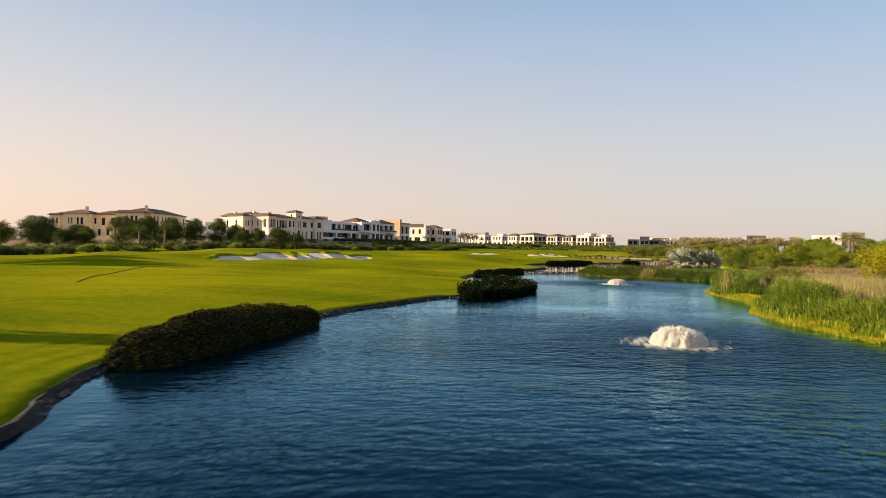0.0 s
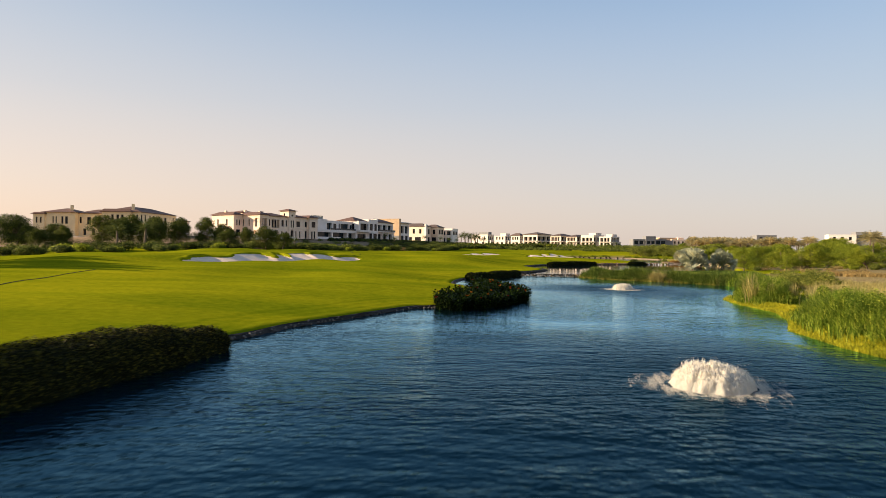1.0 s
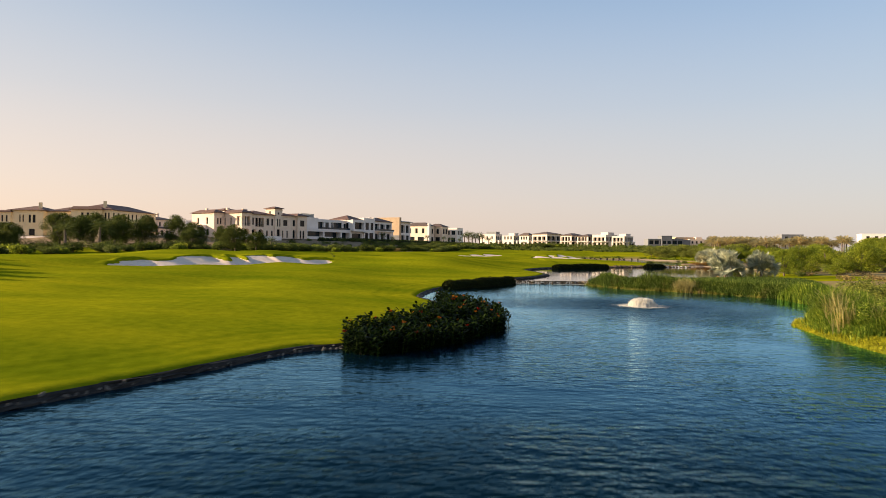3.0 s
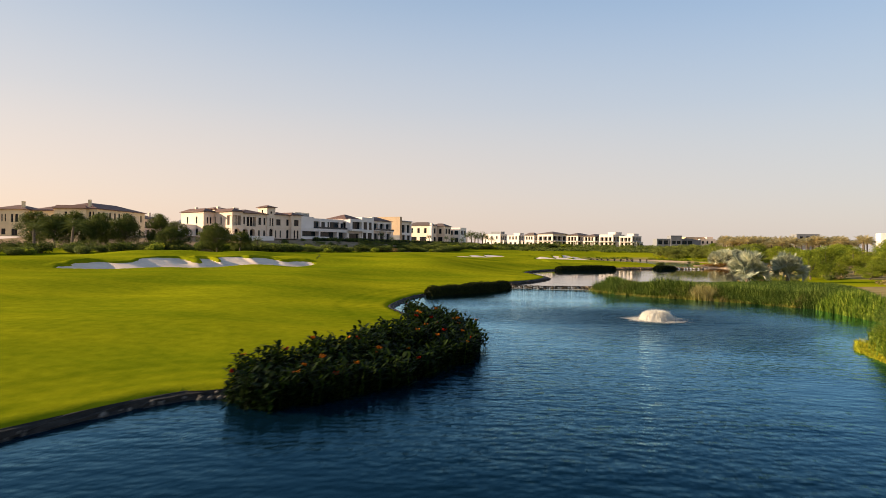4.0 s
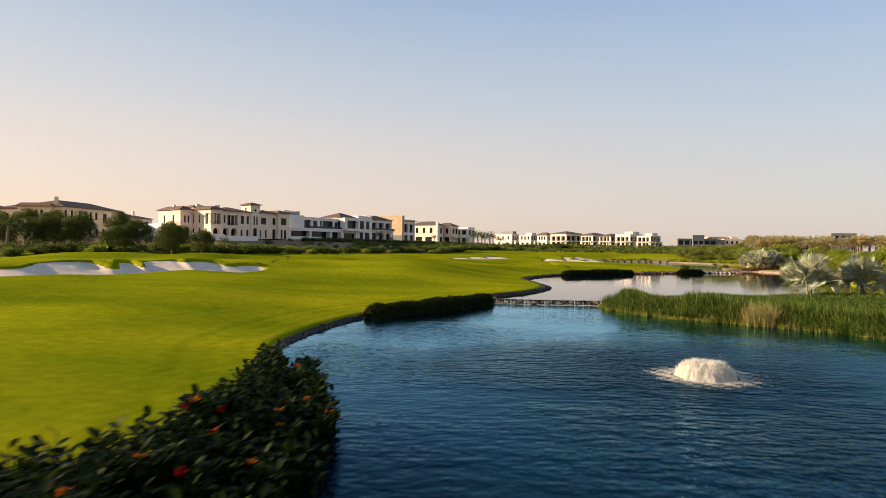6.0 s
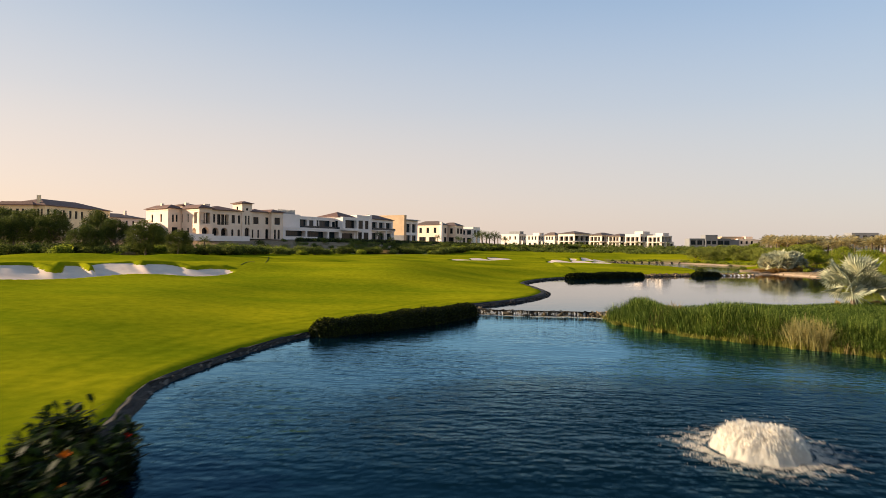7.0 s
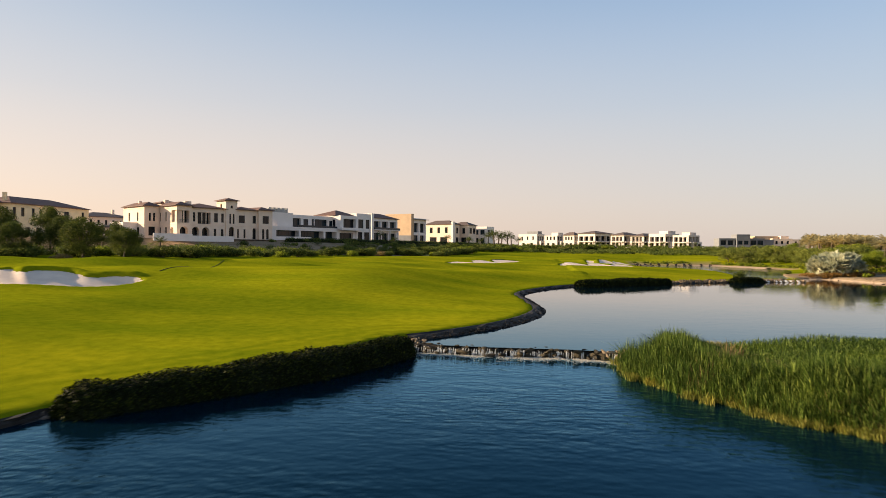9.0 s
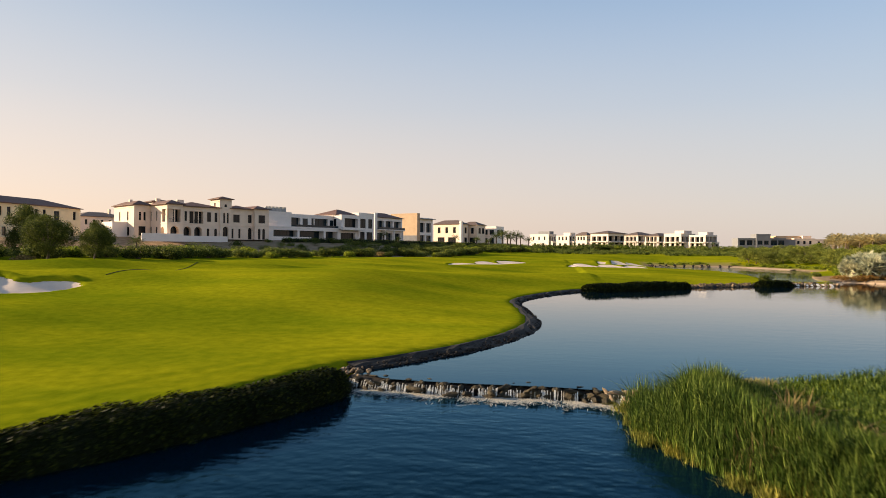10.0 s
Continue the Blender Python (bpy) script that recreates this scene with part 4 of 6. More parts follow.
stand("peninsula_reeds", "tall green reeds crowding the pond peninsula", [(32, 143.5), (31.6, 139.5), (33.2, 135.7), (37, 130.9), (41.8, 127.1), (46.3, 123), (50.5, 117), (54, 114), (56.5, 119), (50, 128), (44, 133), (40, 137), (37.5, 141), (36, 143.6)],
      46000, 1.75, 0.034, L_REED, 7, 0.32, water=0.0, edge_low=0.75, back_low=0.5)
stand("peninsula_reeds", "tall feathery reed clumps leaning over the water", [(32, 143), (31.8, 139.5), (33.4, 136), (37.2, 131.2), (42, 127.4), (46.5, 123.3), (50.6, 117.4), (53, 119), (48.5, 126), (43, 131), (38.5, 136), (37, 142)],
      26000, 1.75, 0.032, L_REED, 77, 0.5, clump=0.22, water=0.0, back_low=0.5)
stand("peninsula_reeds", "tall dense green reeds at the root of the peninsula", [(36.6, 131.4), (41.8, 127.1), (46.3, 123), (50.5, 117), (54, 114), (58, 118), (54, 126), (47.5, 131), (43, 134.6), (39, 137)],
      34000, 2.2, 0.038, L_REED, 75, 0.34, water=0.0, edge_low=0.65, back_low=0.55)
stand("peninsula_grass", "short green grass behind the reeds on the peninsula", [(36.5, 144.2), (41, 136.5), (46, 132), (52, 126.5), (57.5, 119), (62, 122), (66, 134), (66, 152), (58, 152), (52, 150), (45, 148), (40, 146.4)],
      52000, 0.75, 0.03, L_REED, 76, 0.6, category="grass")
stand("dry_reeds", "withered straw-brown reeds among the green", [(33.2, 137), (37, 131.4), (41.8, 127.7), (46.3, 123.6), (50.5, 117.6), (52, 120), (46, 128), (40, 134), (36, 140)], 2600, 1.6, 0.05, L_DRY, 78, 0.6, clump=0.35, water=0.0)
stand("reed_skirt", "yellowed reed leaves hanging over the water's edge", [(31.6, 143), (31.2, 139.4), (32.8, 135.4), (36.6, 130.6), (41.4, 126.8), (46, 122.8), (50.2, 116.9), (51, 117.6), (46.8, 123.9), (42.2, 127.9), (37.4, 131.7), (33.8, 136.4), (32.4, 139.8), (32.6, 142.8)],
      9000, 0.85, 0.03, L_SKIRT, 79, 0.75, clump=0.16, water=0.0)
stand("straw_heap", "pale bent straw heap among the reeds", [(36.0, 144.4), (37.6, 144.0), (38.8, 144.8), (37.2, 145.4)], 900, 0.9, 0.03, L_PLUME, 80, 0.85, clump=0.22, category="reeds")
stand("dry_reeds", "leaning straw-coloured reed clump at the water's edge", [(41.2, 127.6), (43.2, 125.8), (44.2, 126.6), (42.4, 128.4)], 1700, 2.7, 0.045, L_PLUME, 74, 0.6, clump=0.3, water=0.0)
stand("bank_reeds", "thick bright green reeds on the pond bank", [(30.4, 38), (30.1, 50), (31.2, 58), (33.8, 64), (35.4, 68), (37.6, 68), (37.2, 62), (35.6, 55), (35, 46), (35.4, 38)],
      34000, 2.9, 0.045, L_BANK, 8, 0.42, clump=0.5, water=0.0, edge_low=0.5)
stand("bank_reeds", "domed clump of bright green reeds with pale tips on the bank", [(37.6, 78), (37.8, 83), (39, 87.4), (40.6, 89.5), (42.4, 88.4), (43, 83), (42, 79), (40, 77)],
      20000, 3.5, 0.045, L_BANK, 9, 0.45, clump=0.4, water=0.0, edge_low=0.4)
stand("plume_grass", "pale feathery plume grass topping the reeds", [(37.5, 78), (38, 82), (40, 87.5), (42.5, 87.5), (42.6, 82), (41, 78)], 700, 3.2, 0.05, L_PLUME, 90, 0.4, clump=0.3, category="grass")
stand("inlet_reeds", "green reeds lining the inlet of the pond", [(40.5, 91), (46.5, 97), (50, 104), (50.8, 116), (55, 116), (54.6, 103), (50, 95), (44.5, 90.5)], 14000, 2.5, 0.07, L_BANK, 10, 0.28, water=0.0, edge_low=0.6)
stand("dry_grass", "straw-coloured plumed dry grass behind the reeds", [(35.6, 46), (35.8, 56), (37.4, 64), (39.8, 73.5), (45, 75), (52, 72), (53, 58), (48, 44)], 15000, 2.8, 0.045, L_PLUME, 11, 0.36, clump=0.5, category="grass")
stand("plume_grass", "pale tan feathery plumes standing above the bank reeds", [(33.4, 52), (35.2, 60), (37.6, 66.5), (39.6, 66), (38.4, 58), (36.8, 50)], 1800, 3.1, 0.05, L_PLUME, 12, 0.3, clump=0.35, category="grass")
stand("dry_grass", "straw-coloured grass on the dry bank behind the reeds", [(46, 76), (54, 80), (60, 92), (64, 108), (66, 122), (62, 120), (58, 108), (54, 96), (47, 86)], 15000, 1.1, 0.05, L_PLUME, 92, 0.4, clump=0.5, category="grass")
stand("dry_grass", "tufts of straw-coloured grass at the edge of the scrub", [(64, 76), (68, 84), (72, 100), (74, 118), (74, 130), (80, 136), (84, 128), (80, 104), (76, 86), (70, 74)], 14000, 0.9, 0.07, L_DRY, 91, 0.4, clump=0.7, category="grass")

rngk = np.random.default_rng(88)
shrubbery("bank_shrubs", "fluffy bright green waterside shrubs on the pond bank", inside_points(np.array([(38.4, 79), (38.8, 84), (40, 87.6), (41.6, 87), (42, 83), (41, 79)]), 9, rngk), 2.3, 2.6, L_BANK, 92, 0.11, 5200)
shrubbery("bank_shrubs", "fluffy green waterside shrubs among the reeds", inside_points(np.array([(32, 44), (32, 52), (33.2, 59), (35.6, 65.5), (37, 65.5), (36, 58), (34.8, 52), (34.8, 44)]), 13, rngk), 2.3, 2.7, L_BANK, 93, 0.11, 5200)
shrubbery("inlet_shrubs", "green shrubs closing the inlet of the pond", inside_points(np.array([(52, 98), (55, 104), (56, 114), (60, 114), (60, 102), (56, 96)]), 12, rngk), 4.0, 2.6, L_THICKET, 94, 0.2, 2000)


# ---- canna bed on the bank ----
def canna(seed, flower):
    rng = np.random.default_rng(seed)
    ob = thing("canna_plant", "broad-leaved canna plant with " + ("red" if flower == PETAL_RED else "orange") + " blooms on the bank" if flower else "dense broad-leaved green canna plant on the pond bank", "plant", "canna plants in the waterside bed")
    stems, q, petals = [], [], []
    for k in range(7):
        a, r = rng.uniform(0, 2 * np.pi), rng.uniform(0, 0.38)
        b = np.array([r * math.cos(a), r * math.sin(a), -0.1])
        h = rng.uniform(0.9, 1.6)
        t = b + np.array([rng.normal(0, 0.12), rng.normal(0, 0.12), h])
        stems.append(tube([tuple(b), tuple((b + t) / 2 + rng.normal(0, 0.03, 3)), tuple(t)], [0.022, 0.018, 0.01], 4))
        for j in range(7):
            u = 0.12 + 0.85 * j / 6.5
            p = b + (t - b) * u
            az = a + j * 2.4 + rng.normal(0, 0.3)
            rise = rng.uniform(0.25, 1.0)
            d = np.array([math.cos(az) * math.cos(rise), math.sin(az) * math.cos(rise), math.sin(rise)])
            side = np.array([-math.sin(az), math.cos(az), 0])
            L, W = rng.uniform(0.34, 0.58), rng.uniform(0.075, 0.12)
            m1, m2, e = p + d * L * 0.33, p + d * L * 0.7 - np.array([0, 0, 0.06 * L]), p + d * L - np.array([0, 0, 0.22 * L])
            q += [[p, m1 - side * W, m2 - side * W * 0.9, m2], [p, m2, m2 + side * W * 0.9, m1 + side * W], [m2 - side * W * 0.9, e, m2 + side * W * 0.9, m2]]
        if flower is not None and k < 1:
            for j in range(12):
                az = rng.uniform(0, 2 * np.pi)
                d = np.array([math.cos(az), math.sin(az), rng.uniform(0.2, 1.2)]) * 0.15
                s2 = np.array([-math.sin(az), math.cos(az), 0]) * 0.075
                o = t + np.array([0, 0, 0.12])
                petals.append([o, o + d * 0.6 + s2, o + d, o + d * 0.6 - s2])
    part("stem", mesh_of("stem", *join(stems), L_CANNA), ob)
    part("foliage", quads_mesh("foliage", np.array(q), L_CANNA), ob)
    if petals:
        part("flower", quads_mesh("flower", np.array(petals), flower), ob, "vivid " + ("red" if flower == PETAL_RED else "orange") + " petals")
    return ob


CANNA_BED = np.array([(2.6, 71.0), (3.9, 70.2), (6, 71.4), (9.2, 75.2), (12.4, 82), (13.0, 86), (12.4, 92), (10.6, 97), (8.6, 101.5), (6.6, 101), (8.0, 94), (7.8, 87.5), (5.6, 81), (3.4, 77), (1.8, 73.4)])
rngc = np.random.default_rng(12)
kinds = [canna(21, None), canna(22, None), canna(23, None), canna(24, PETAL_ORANGE), canna(25, PETAL_RED)]
spots, tries = [], 0
while len(spots) < 350 and tries < 9000:
    tries += 1
    c = inside_points(CANNA_BED, 1, rngc)[0]
    if all((c[0] - s[0]) ** 2 + (c[1] - s[1]) ** 2 > 0.5 ** 2 for s in spots):
        spots.append(c)
spots = np.array(spots)
zs = np.maximum(ground_height(spots[:, 0], spots[:, 1]), -0.05)
used = set()
for (x, y), z in zip(spots, zs):
    k = rngc.choice(5, p=[0.31, 0.31, 0.27, 0.06, 0.05])
    m = pose(x, y, z, rngc.normal(0, 4), rngc.normal(0, 4), rngc.uniform(0, 360))
    if k in used:
        o = copy_thing(kinds[k], m)
    else:
        o = kinds[k]
        o.matrix_world = m
        used.add(k)
    s = rngc.uniform(0.85, 1.2)
    o.scale = (s, s, s)


# ---- weir between the ponds ----
weir = thing("weir", "low stone weir with thin white cascades between the ponds", "weir")
WEIR_LINE = catmull([(18.4, 146.1), (21, 145.6), (24, 145.3), (29, 145.2), (31.8, 144.7), (34.3, 143.9)], 0.36)
sill = np.zeros((5, len(WEIR_LINE), 3))
dw, nw = frames_along(WEIR_LINE)
for i, (o, h) in enumerate([(0.9, 0.1), (0.5, 0.46), (0.1, 0.46), (-0.22, 0.36), (-0.42, -0.5)]):
    sill[i, :, :2] = WEIR_LINE + nw * o
    sill[i, :, 2] = h
part("sill", grid_mesh("sill", sill, EDGE, False), weir)
stones = [stone_mesh(40 + k, *d) for k, d in enumerate([(1.0, 0.8, 0.9), (1.2, 0.7, 0.8), (0.8, 0.9, 1.0), (1.1, 0.9, 0.7), (0.9, 0.7, 1.1), (1.3, 0.8, 0.75)])]
for me in stones:
    me.materials.append(WEIR_ROCK)
bare_stones = [stone_mesh(46 + k, *d) for k, d in enumerate([(1.0, 0.8, 0.9), (1.2, 0.7, 0.8), (0.8, 0.9, 1.0), (1.1, 0.9, 0.7), (0.9, 0.7, 1.1), (1.3, 0.8, 0.75)])]
for me in bare_stones:
    me.materials.append(BARE_ROCK)
rngw = np.random.default_rng(5)
# broken ledge rocks, larger and bare towards the peninsula
run = 0.0
lengths = np.r_[0, np.cumsum(np.linalg.norm(np.diff(WEIR_LINE, axis=0), axis=1))]


def on_weir(r):
    p = np.array([np.interp(r, lengths, WEIR_LINE[:, 0]), np.interp(r, lengths, WEIR_LINE[:, 1])])
    i = min(int(np.searchsorted(lengths, r)), len(WEIR_LINE) - 1)
    return p, dw[i], nw[i]


while run < lengths[-1]:
    bare = smooth01((run / lengths[-1] - 0.74) / 0.14)
    w = rngw.uniform(0.3, 0.85)
    p, d, n = on_weir(run + w / 2)
    way = math.degrees(math.atan2(d[1], d[0]))
    for tier, (out, z, thick) in enumerate(((0.40, 0.36, 0.26), (0.62, 0.18, 0.34), (0.76, 0.0, 0.26))):
        o = part("stone", bare_stones[rngw.integers(0, 6)] if bare > rngw.uniform(0.1, 0.9) else stones[rngw.integers(0, 6)], weir)
        q = p - n * (out + rngw.normal(0, 0.14)) + d * rngw.normal(0, 0.16)
        o.matrix_world = pose(q[0], q[1], z + rngw.normal(0, 0.05) + 0.10 * bare, rngw.normal(0, 22), rngw.normal(0, 16), way + rngw.normal(0, 30))
        o.scale = (w * rngw.uniform(0.7, 1.5), rngw.uniform(0.3, 0.6), thick * rngw.uniform(0.9, 1.8) * (1 + 0.7 * bare))
    for k in range(rngw.integers(0, 2)):
        # flat stones breaking the surface on the sill
        o = part("stone", stones[rngw.integers(0, 6)], weir)
        q = p + n * rngw.uniform(-0.1, 0.75) + d * rngw.normal(0, 0.2)
        o.matrix_world = pose(q[0], q[1], 0.48 + rngw.normal(0, 0.02) + 0.06 * bare, rngw.normal(0, 6), rngw.normal(0, 6), way + rngw.normal(0, 30))
        o.scale = (rngw.uniform(0.2, 0.6), rngw.uniform(0.15, 0.35), rngw.uniform(0.10, 0.18))
    run += w * 0.8
# threads of falling water, bunched where the ledge is lowest
strands = []
for k in range(58):
    r0, spread = rngw.uniform(0.01, 0.86) * lengths[-1], rngw.uniform(0.04, 0.3)
    for j in range(rngw.integers(2, 9)):
        p, d, n = on_weir(np.clip(r0 + rngw.normal(0, spread), 0.1, lengths[-1] * 0.9))
        w, top, throw = rngw.uniform(0.006, 0.024), rngw.uniform(0.22, 0.46), rngw.uniform(0.10, 0.26)
        last = None
        for a in range(5):
            t = a / 4
            c = np.array([*(p - n * (0.70 + throw * t)), top - (top + 0.02) * t ** 1.7])
            e = np.array([*(d * w * (1 - 0.35 * t)), 0.0])
            if last is not None:
                strands.append([last[0] - last[1], last[0] + last[1], c + e, c - e])
            last = (c, e)
part("cascade", quads_mesh("cascade", np.array(strands), CASCADE), weir, "white threads of falling water")["kind"] = "stuff"
# foam drawn out in streaks over the lower pond
n_foam = 2600
r = np.repeat(rngw.uniform(0.0, 0.88, 52) * lengths[-1], n_foam // 52) + rngw.normal(0, 0.28, n_foam // 52 * 52)
reach = np.repeat(rngw.uniform(0.15, 0.75, 52), n_foam // 52)
foam = []
for k in range(len(r)):
    p, d, n = on_weir(np.clip(r[k], 0.0, lengths[-1] * 0.92))
    out = abs(rngw.normal(0, 1)) * reach[k]
    way = -n + d * (0.9 * rngw.normal(0, 0.4) + 0.5 * (r[k] / lengths[-1] - 0.4))
    way /= np.linalg.norm(way)
    if rngw.uniform() < 0.45:
        way = d
    c = p - n * (0.90 + out)
    L, W = rngw.uniform(0.06, 0.30), rngw.uniform(0.010, 0.028)
    e = np.array([*(way * L), 0.0])
    f = np.array([-way[1], way[0], 0.0]) * W
    c = np.array([c[0], c[1], 0.012 + 0.03 * rngw.uniform() * math.exp(-3 * out)])
    foam.append([c - e, c + f, c + e, c - f])
part("foam", quads_mesh("foam", np.array(foam), FOAM), weir, "white foam streaks at the foot of the weir")["kind"] = "stuff"
# pale stones heaped where the weir meets the turf bank
for k in range(26):
    o = part("stone", bare_stones[k % 6], weir, "pale stone")
    o.matrix_world = pose(18.5 + rngw.normal(0, 0.45), 146.5 + rngw.normal(0, 0.4), 0.5 + rngw.uniform(0, 0.16), *rngw.uniform(0, 360, 3))
    q = rngw.uniform(0.14, 0.34)
    o.scale = (q, q, q)

far_weir = thing("weir", "small far weir of pale rocks with tumbling water", "weir")
for k in range(34):
    t = k / 33
    p = np.array([75.5, 237.6]) * (1 - t) + np.array([85, 237.8]) * t
    o = part("stone", bare_stones[k % 6], far_weir)
    s = rngw.uniform(0.5, 0.95)
    o.matrix_world = pose(p[0] + rngw.normal(0, 0.2), p[1] + rngw.normal(0, 0.5), 0.55 + rngw.uniform(0, 0.3), *rngw.uniform(0, 360, 3))
    o.scale = (s, s, s)
for k in range(6):
    x = 77 + k * 1.1 + rngw.uniform(0, 0.5)
    P = np.zeros((4, 4, 3))
    for a in range(4):
        for b in range(4):
            P[a, b] = (x + 0.16 * b + rngw.normal(0, 0.03), 237.1 - 0.35 * a, 0.95 - 0.13 * a + rngw.normal(0, 0.02))
    part("cascade", grid_mesh("cascade", P, CASCADE), far_weir)


# ---- fountains ----
def fountain(x, y, seed, size):
    rng = np.random.default_rng(seed)
    ob = thing("fountain", "frothing white aerator fountain bubbling up in the pond", "fountain", "pond fountains", pose(x, y, 0))
    rings, seg = 30, 132
    P = np.zeros((rings, seg + 1, 3))
    for i in range(rings):
        t = i / (rings - 1)
        for j in range(seg + 1):
            a = 2 * math.pi * (j % seg) / seg
            ca, sa = math.cos(a), math.sin(a)
            lump = 0.10 * noise.noise(Vector((ca * 1.8, sa * 1.8, t * 0.8 + seed))) + 0.10 * noise.noise(Vector((ca * 4.5, sa * 4.5, t * 1.6 + seed))) + 0.05 * noise.noise(Vector((ca * 12, sa * 12, t * 2.5 + seed))) + 0.07 * noise.noise(Vector((ca * 26, sa * 26, t * 3 + seed)))
            r = size * (0.94 - 0.36 * t - 0.52 * t ** 5) * (1 + lump)
            crown = max(0.0, noise.noise(Vector((ca * 5.2 * (1.5 - t), sa * 5.2 * (1.5 - t), 3.1 * seed))))
            z = size * (0.44 * (1 - (1 - t) ** 1.7) * (1 + 0.9 * lump) + 0.20 * crown * smooth01((t - 0.45) / 0.3))
            P[i, j] = (r * ca, r * sa, z - 0.04)
    part("spray", grid_mesh("spray", P, FOAM), ob)
    # thin upward jets along the crown of the mound
    n = 4600
    i, j = np.minimum((rings * rng.uniform(0.05, 1.0, n) ** 0.5).astype(int), rings - 1), rng.integers(0, seg, n)
    base = P[i, j] + rng.normal(0, 0.05, (n, 3)) - np.array([0, 0, 0.06])
    tall = rng.uniform(0.06, 0.20, n) * (0.5 + 0.8 * i / rings)
    # a dozen stronger spouts round the crown
    spouts = rng.uniform(0, 2 * np.pi, 13)
    a = np.repeat(spouts, 40) + rng.normal(0, 0.06, 520)
    r = size * np.repeat(rng.uniform(0.2, 0.62, 13), 40) + rng.normal(0, 0.05, 520)
    base = np.concatenate([base, np.stack([r * np.cos(a), r * np.sin(a), np.full(520, 0.36 * size)], -1)])
    tall = np.concatenate([tall, rng.uniform(0.10, 0.34, 520)])
    jets = blades(base, tall, rng.uniform(0.012, 0.04, n + 520), 0.4, rng)
    k = rng.integers(0, rings * seg, 17000)
    mist = P[k // seg, k % seg] + rng.normal(0, 0.065, (17000, 3)) * rng.exponential(0.9, (17000, 1)) + np.array([0, 0, 0.01])
    mist[:, 2] = np.abs(mist[:, 2])
    part("splash", quads_mesh("splash", np.concatenate([jets, leaf_cards(mist, rng.normal(0, 1, (17000, 3)), 0.025, rng, 0.8)]), FOAM), ob)
    # churned white water round the foot, thinning outwards in rags
    n = 24000
    a = rng.uniform(0, 2 * np.pi, n)
    rag = 1 + 0.3 * np.sin(3 * a + seed) + 0.2 * np.sin(7 * a + 2 * seed) + 0.15 * np.sin(17 * a)
    r = size * (0.94 + np.abs(rng.normal(0, 0.40, n)) * np.clip(rag, 0.25, 2))
    keep = soft_noise(r * np.cos(a), r * np.sin(a), 11.0, seed) + rng.normal(0, 0.25, n) > 1.0 * (r / size - 1.3)
    a, r = a[keep], r[keep]
    c = np.stack([r * np.cos(a) * 1.12, r * np.sin(a), 0.014 + np.abs(rng.normal(0, 0.03, len(a)))], -1)
    part("foam_ring", quads_mesh("foam_ring", leaf_cards(c, np.tile([0, 0, 1.0], (len(a), 1)), 0.04, rng, 0.5, 0.8), FOAM), ob)


for k, (x, y, size) in enumerate(FOUNTAINS):
    fountain(x, y, 31 + k, size)

# ---- trees and palms ----
# heights 13 and 14: unseen trees left of view, added for shadows on turf
TREES = [(-57.5, 213.8, 8.2, 8.6), (-68.2, 208.5, 7.0, 7.4), (-53.6, 220.5, 6.4, 6.0), (-96.6, 236.8, 9.0, 10), (-89.5, 244.5, 9.6, 8.6), (-80.5, 239.0, 7.8, 8.0), (-76, 251, 6.8, 7.0), (-108, 242, 9.4, 9.6), (-118, 243, 10, 10),
         (-103.5, 231.0, 8.4, 9), (-139.6, 210, 11.2, 13.5), (-128, 216, 6, 5.5), (-120, 206, 6, 5.5), (-120, 228, 9, 10), (-112, 226, 8.6, 10), (-150, 232, 8, 9), (-46, 35.5, 13, 4.5), (-128, 205, 7, 7), (-146, 222, 9.5, 10), (-134, 224, 8.5, 9), (-156, 214, 9, 9), (-164, 226, 9, 10), (-92, 108, 14, 4), (-110, 139, 14, 5), (-92, 113, 14, 6), (-94, 119, 14, 7), (-99, 125, 14, 9), (-106, 132, 14, 8)]
variants = [tree("tree", "dark dense round-crowned tree on the slope before the villas", 8, 8.6, L_TREE, s, 0.19, 24000, 0.26, 0.8, 0.24, 60) for s in (1, 2, 3)]
for k, (x, y, h, w) in enumerate(TREES):
    v = variants[k % 3]
    h = h * 1.28 if -121 < x < -75 and y > 200 else h
    m = pose(x, y, ground_z(x, y) - 0.1, 0, 0, 67 * k)
    o = copy_thing(v, m) if k >= 3 else v
    o.matrix_world = m
    o.scale = (w / 8.6, w / 8.6, h / 8.0)
    o["group"] = "trees before the villas"

acacias = [tree("acacia", "bright green feathery spreading tree on the dry bank", 5.6, 7.0, L_ACACIA, s, 0.16, 17000, 0.18, 0.85, 0.2, 44) for s in (11, 12, 13)]
ACACIA_NEAR = [(79, 168, 5.6, 8), (88, 178, 6.6, 9), (97, 184, 6.0, 8.5), (103, 180, 6.4, 9), (106, 170, 5.6, 8), (105, 160, 5.8, 8.5), (112, 193, 6.6, 10), (119, 225, 6.6, 10), (93, 196, 5.6, 8), (100, 208, 5.6, 9), (110, 211, 6.0, 9),
               (114, 178, 6.4, 9), (115, 162, 6.2, 9), (120, 192, 6.4, 10), (126, 208, 6.4, 10), (118, 146, 6.0, 9), (126, 160, 6.6, 10), (132, 178, 6.8, 10), (107, 232, 5.2, 8), (116, 246, 5.8, 9), (113, 264, 5.4, 8.5), (124, 270, 5.8, 9), (128, 240, 6.5, 10),
               (134, 254, 6.2, 10), (138, 222, 6.8, 10), (130, 140, 6.4, 10), (140, 190, 7, 11), (142, 160, 7, 11), (108, 147, 4.6, 7), (85, 160, 3.6, 6)]
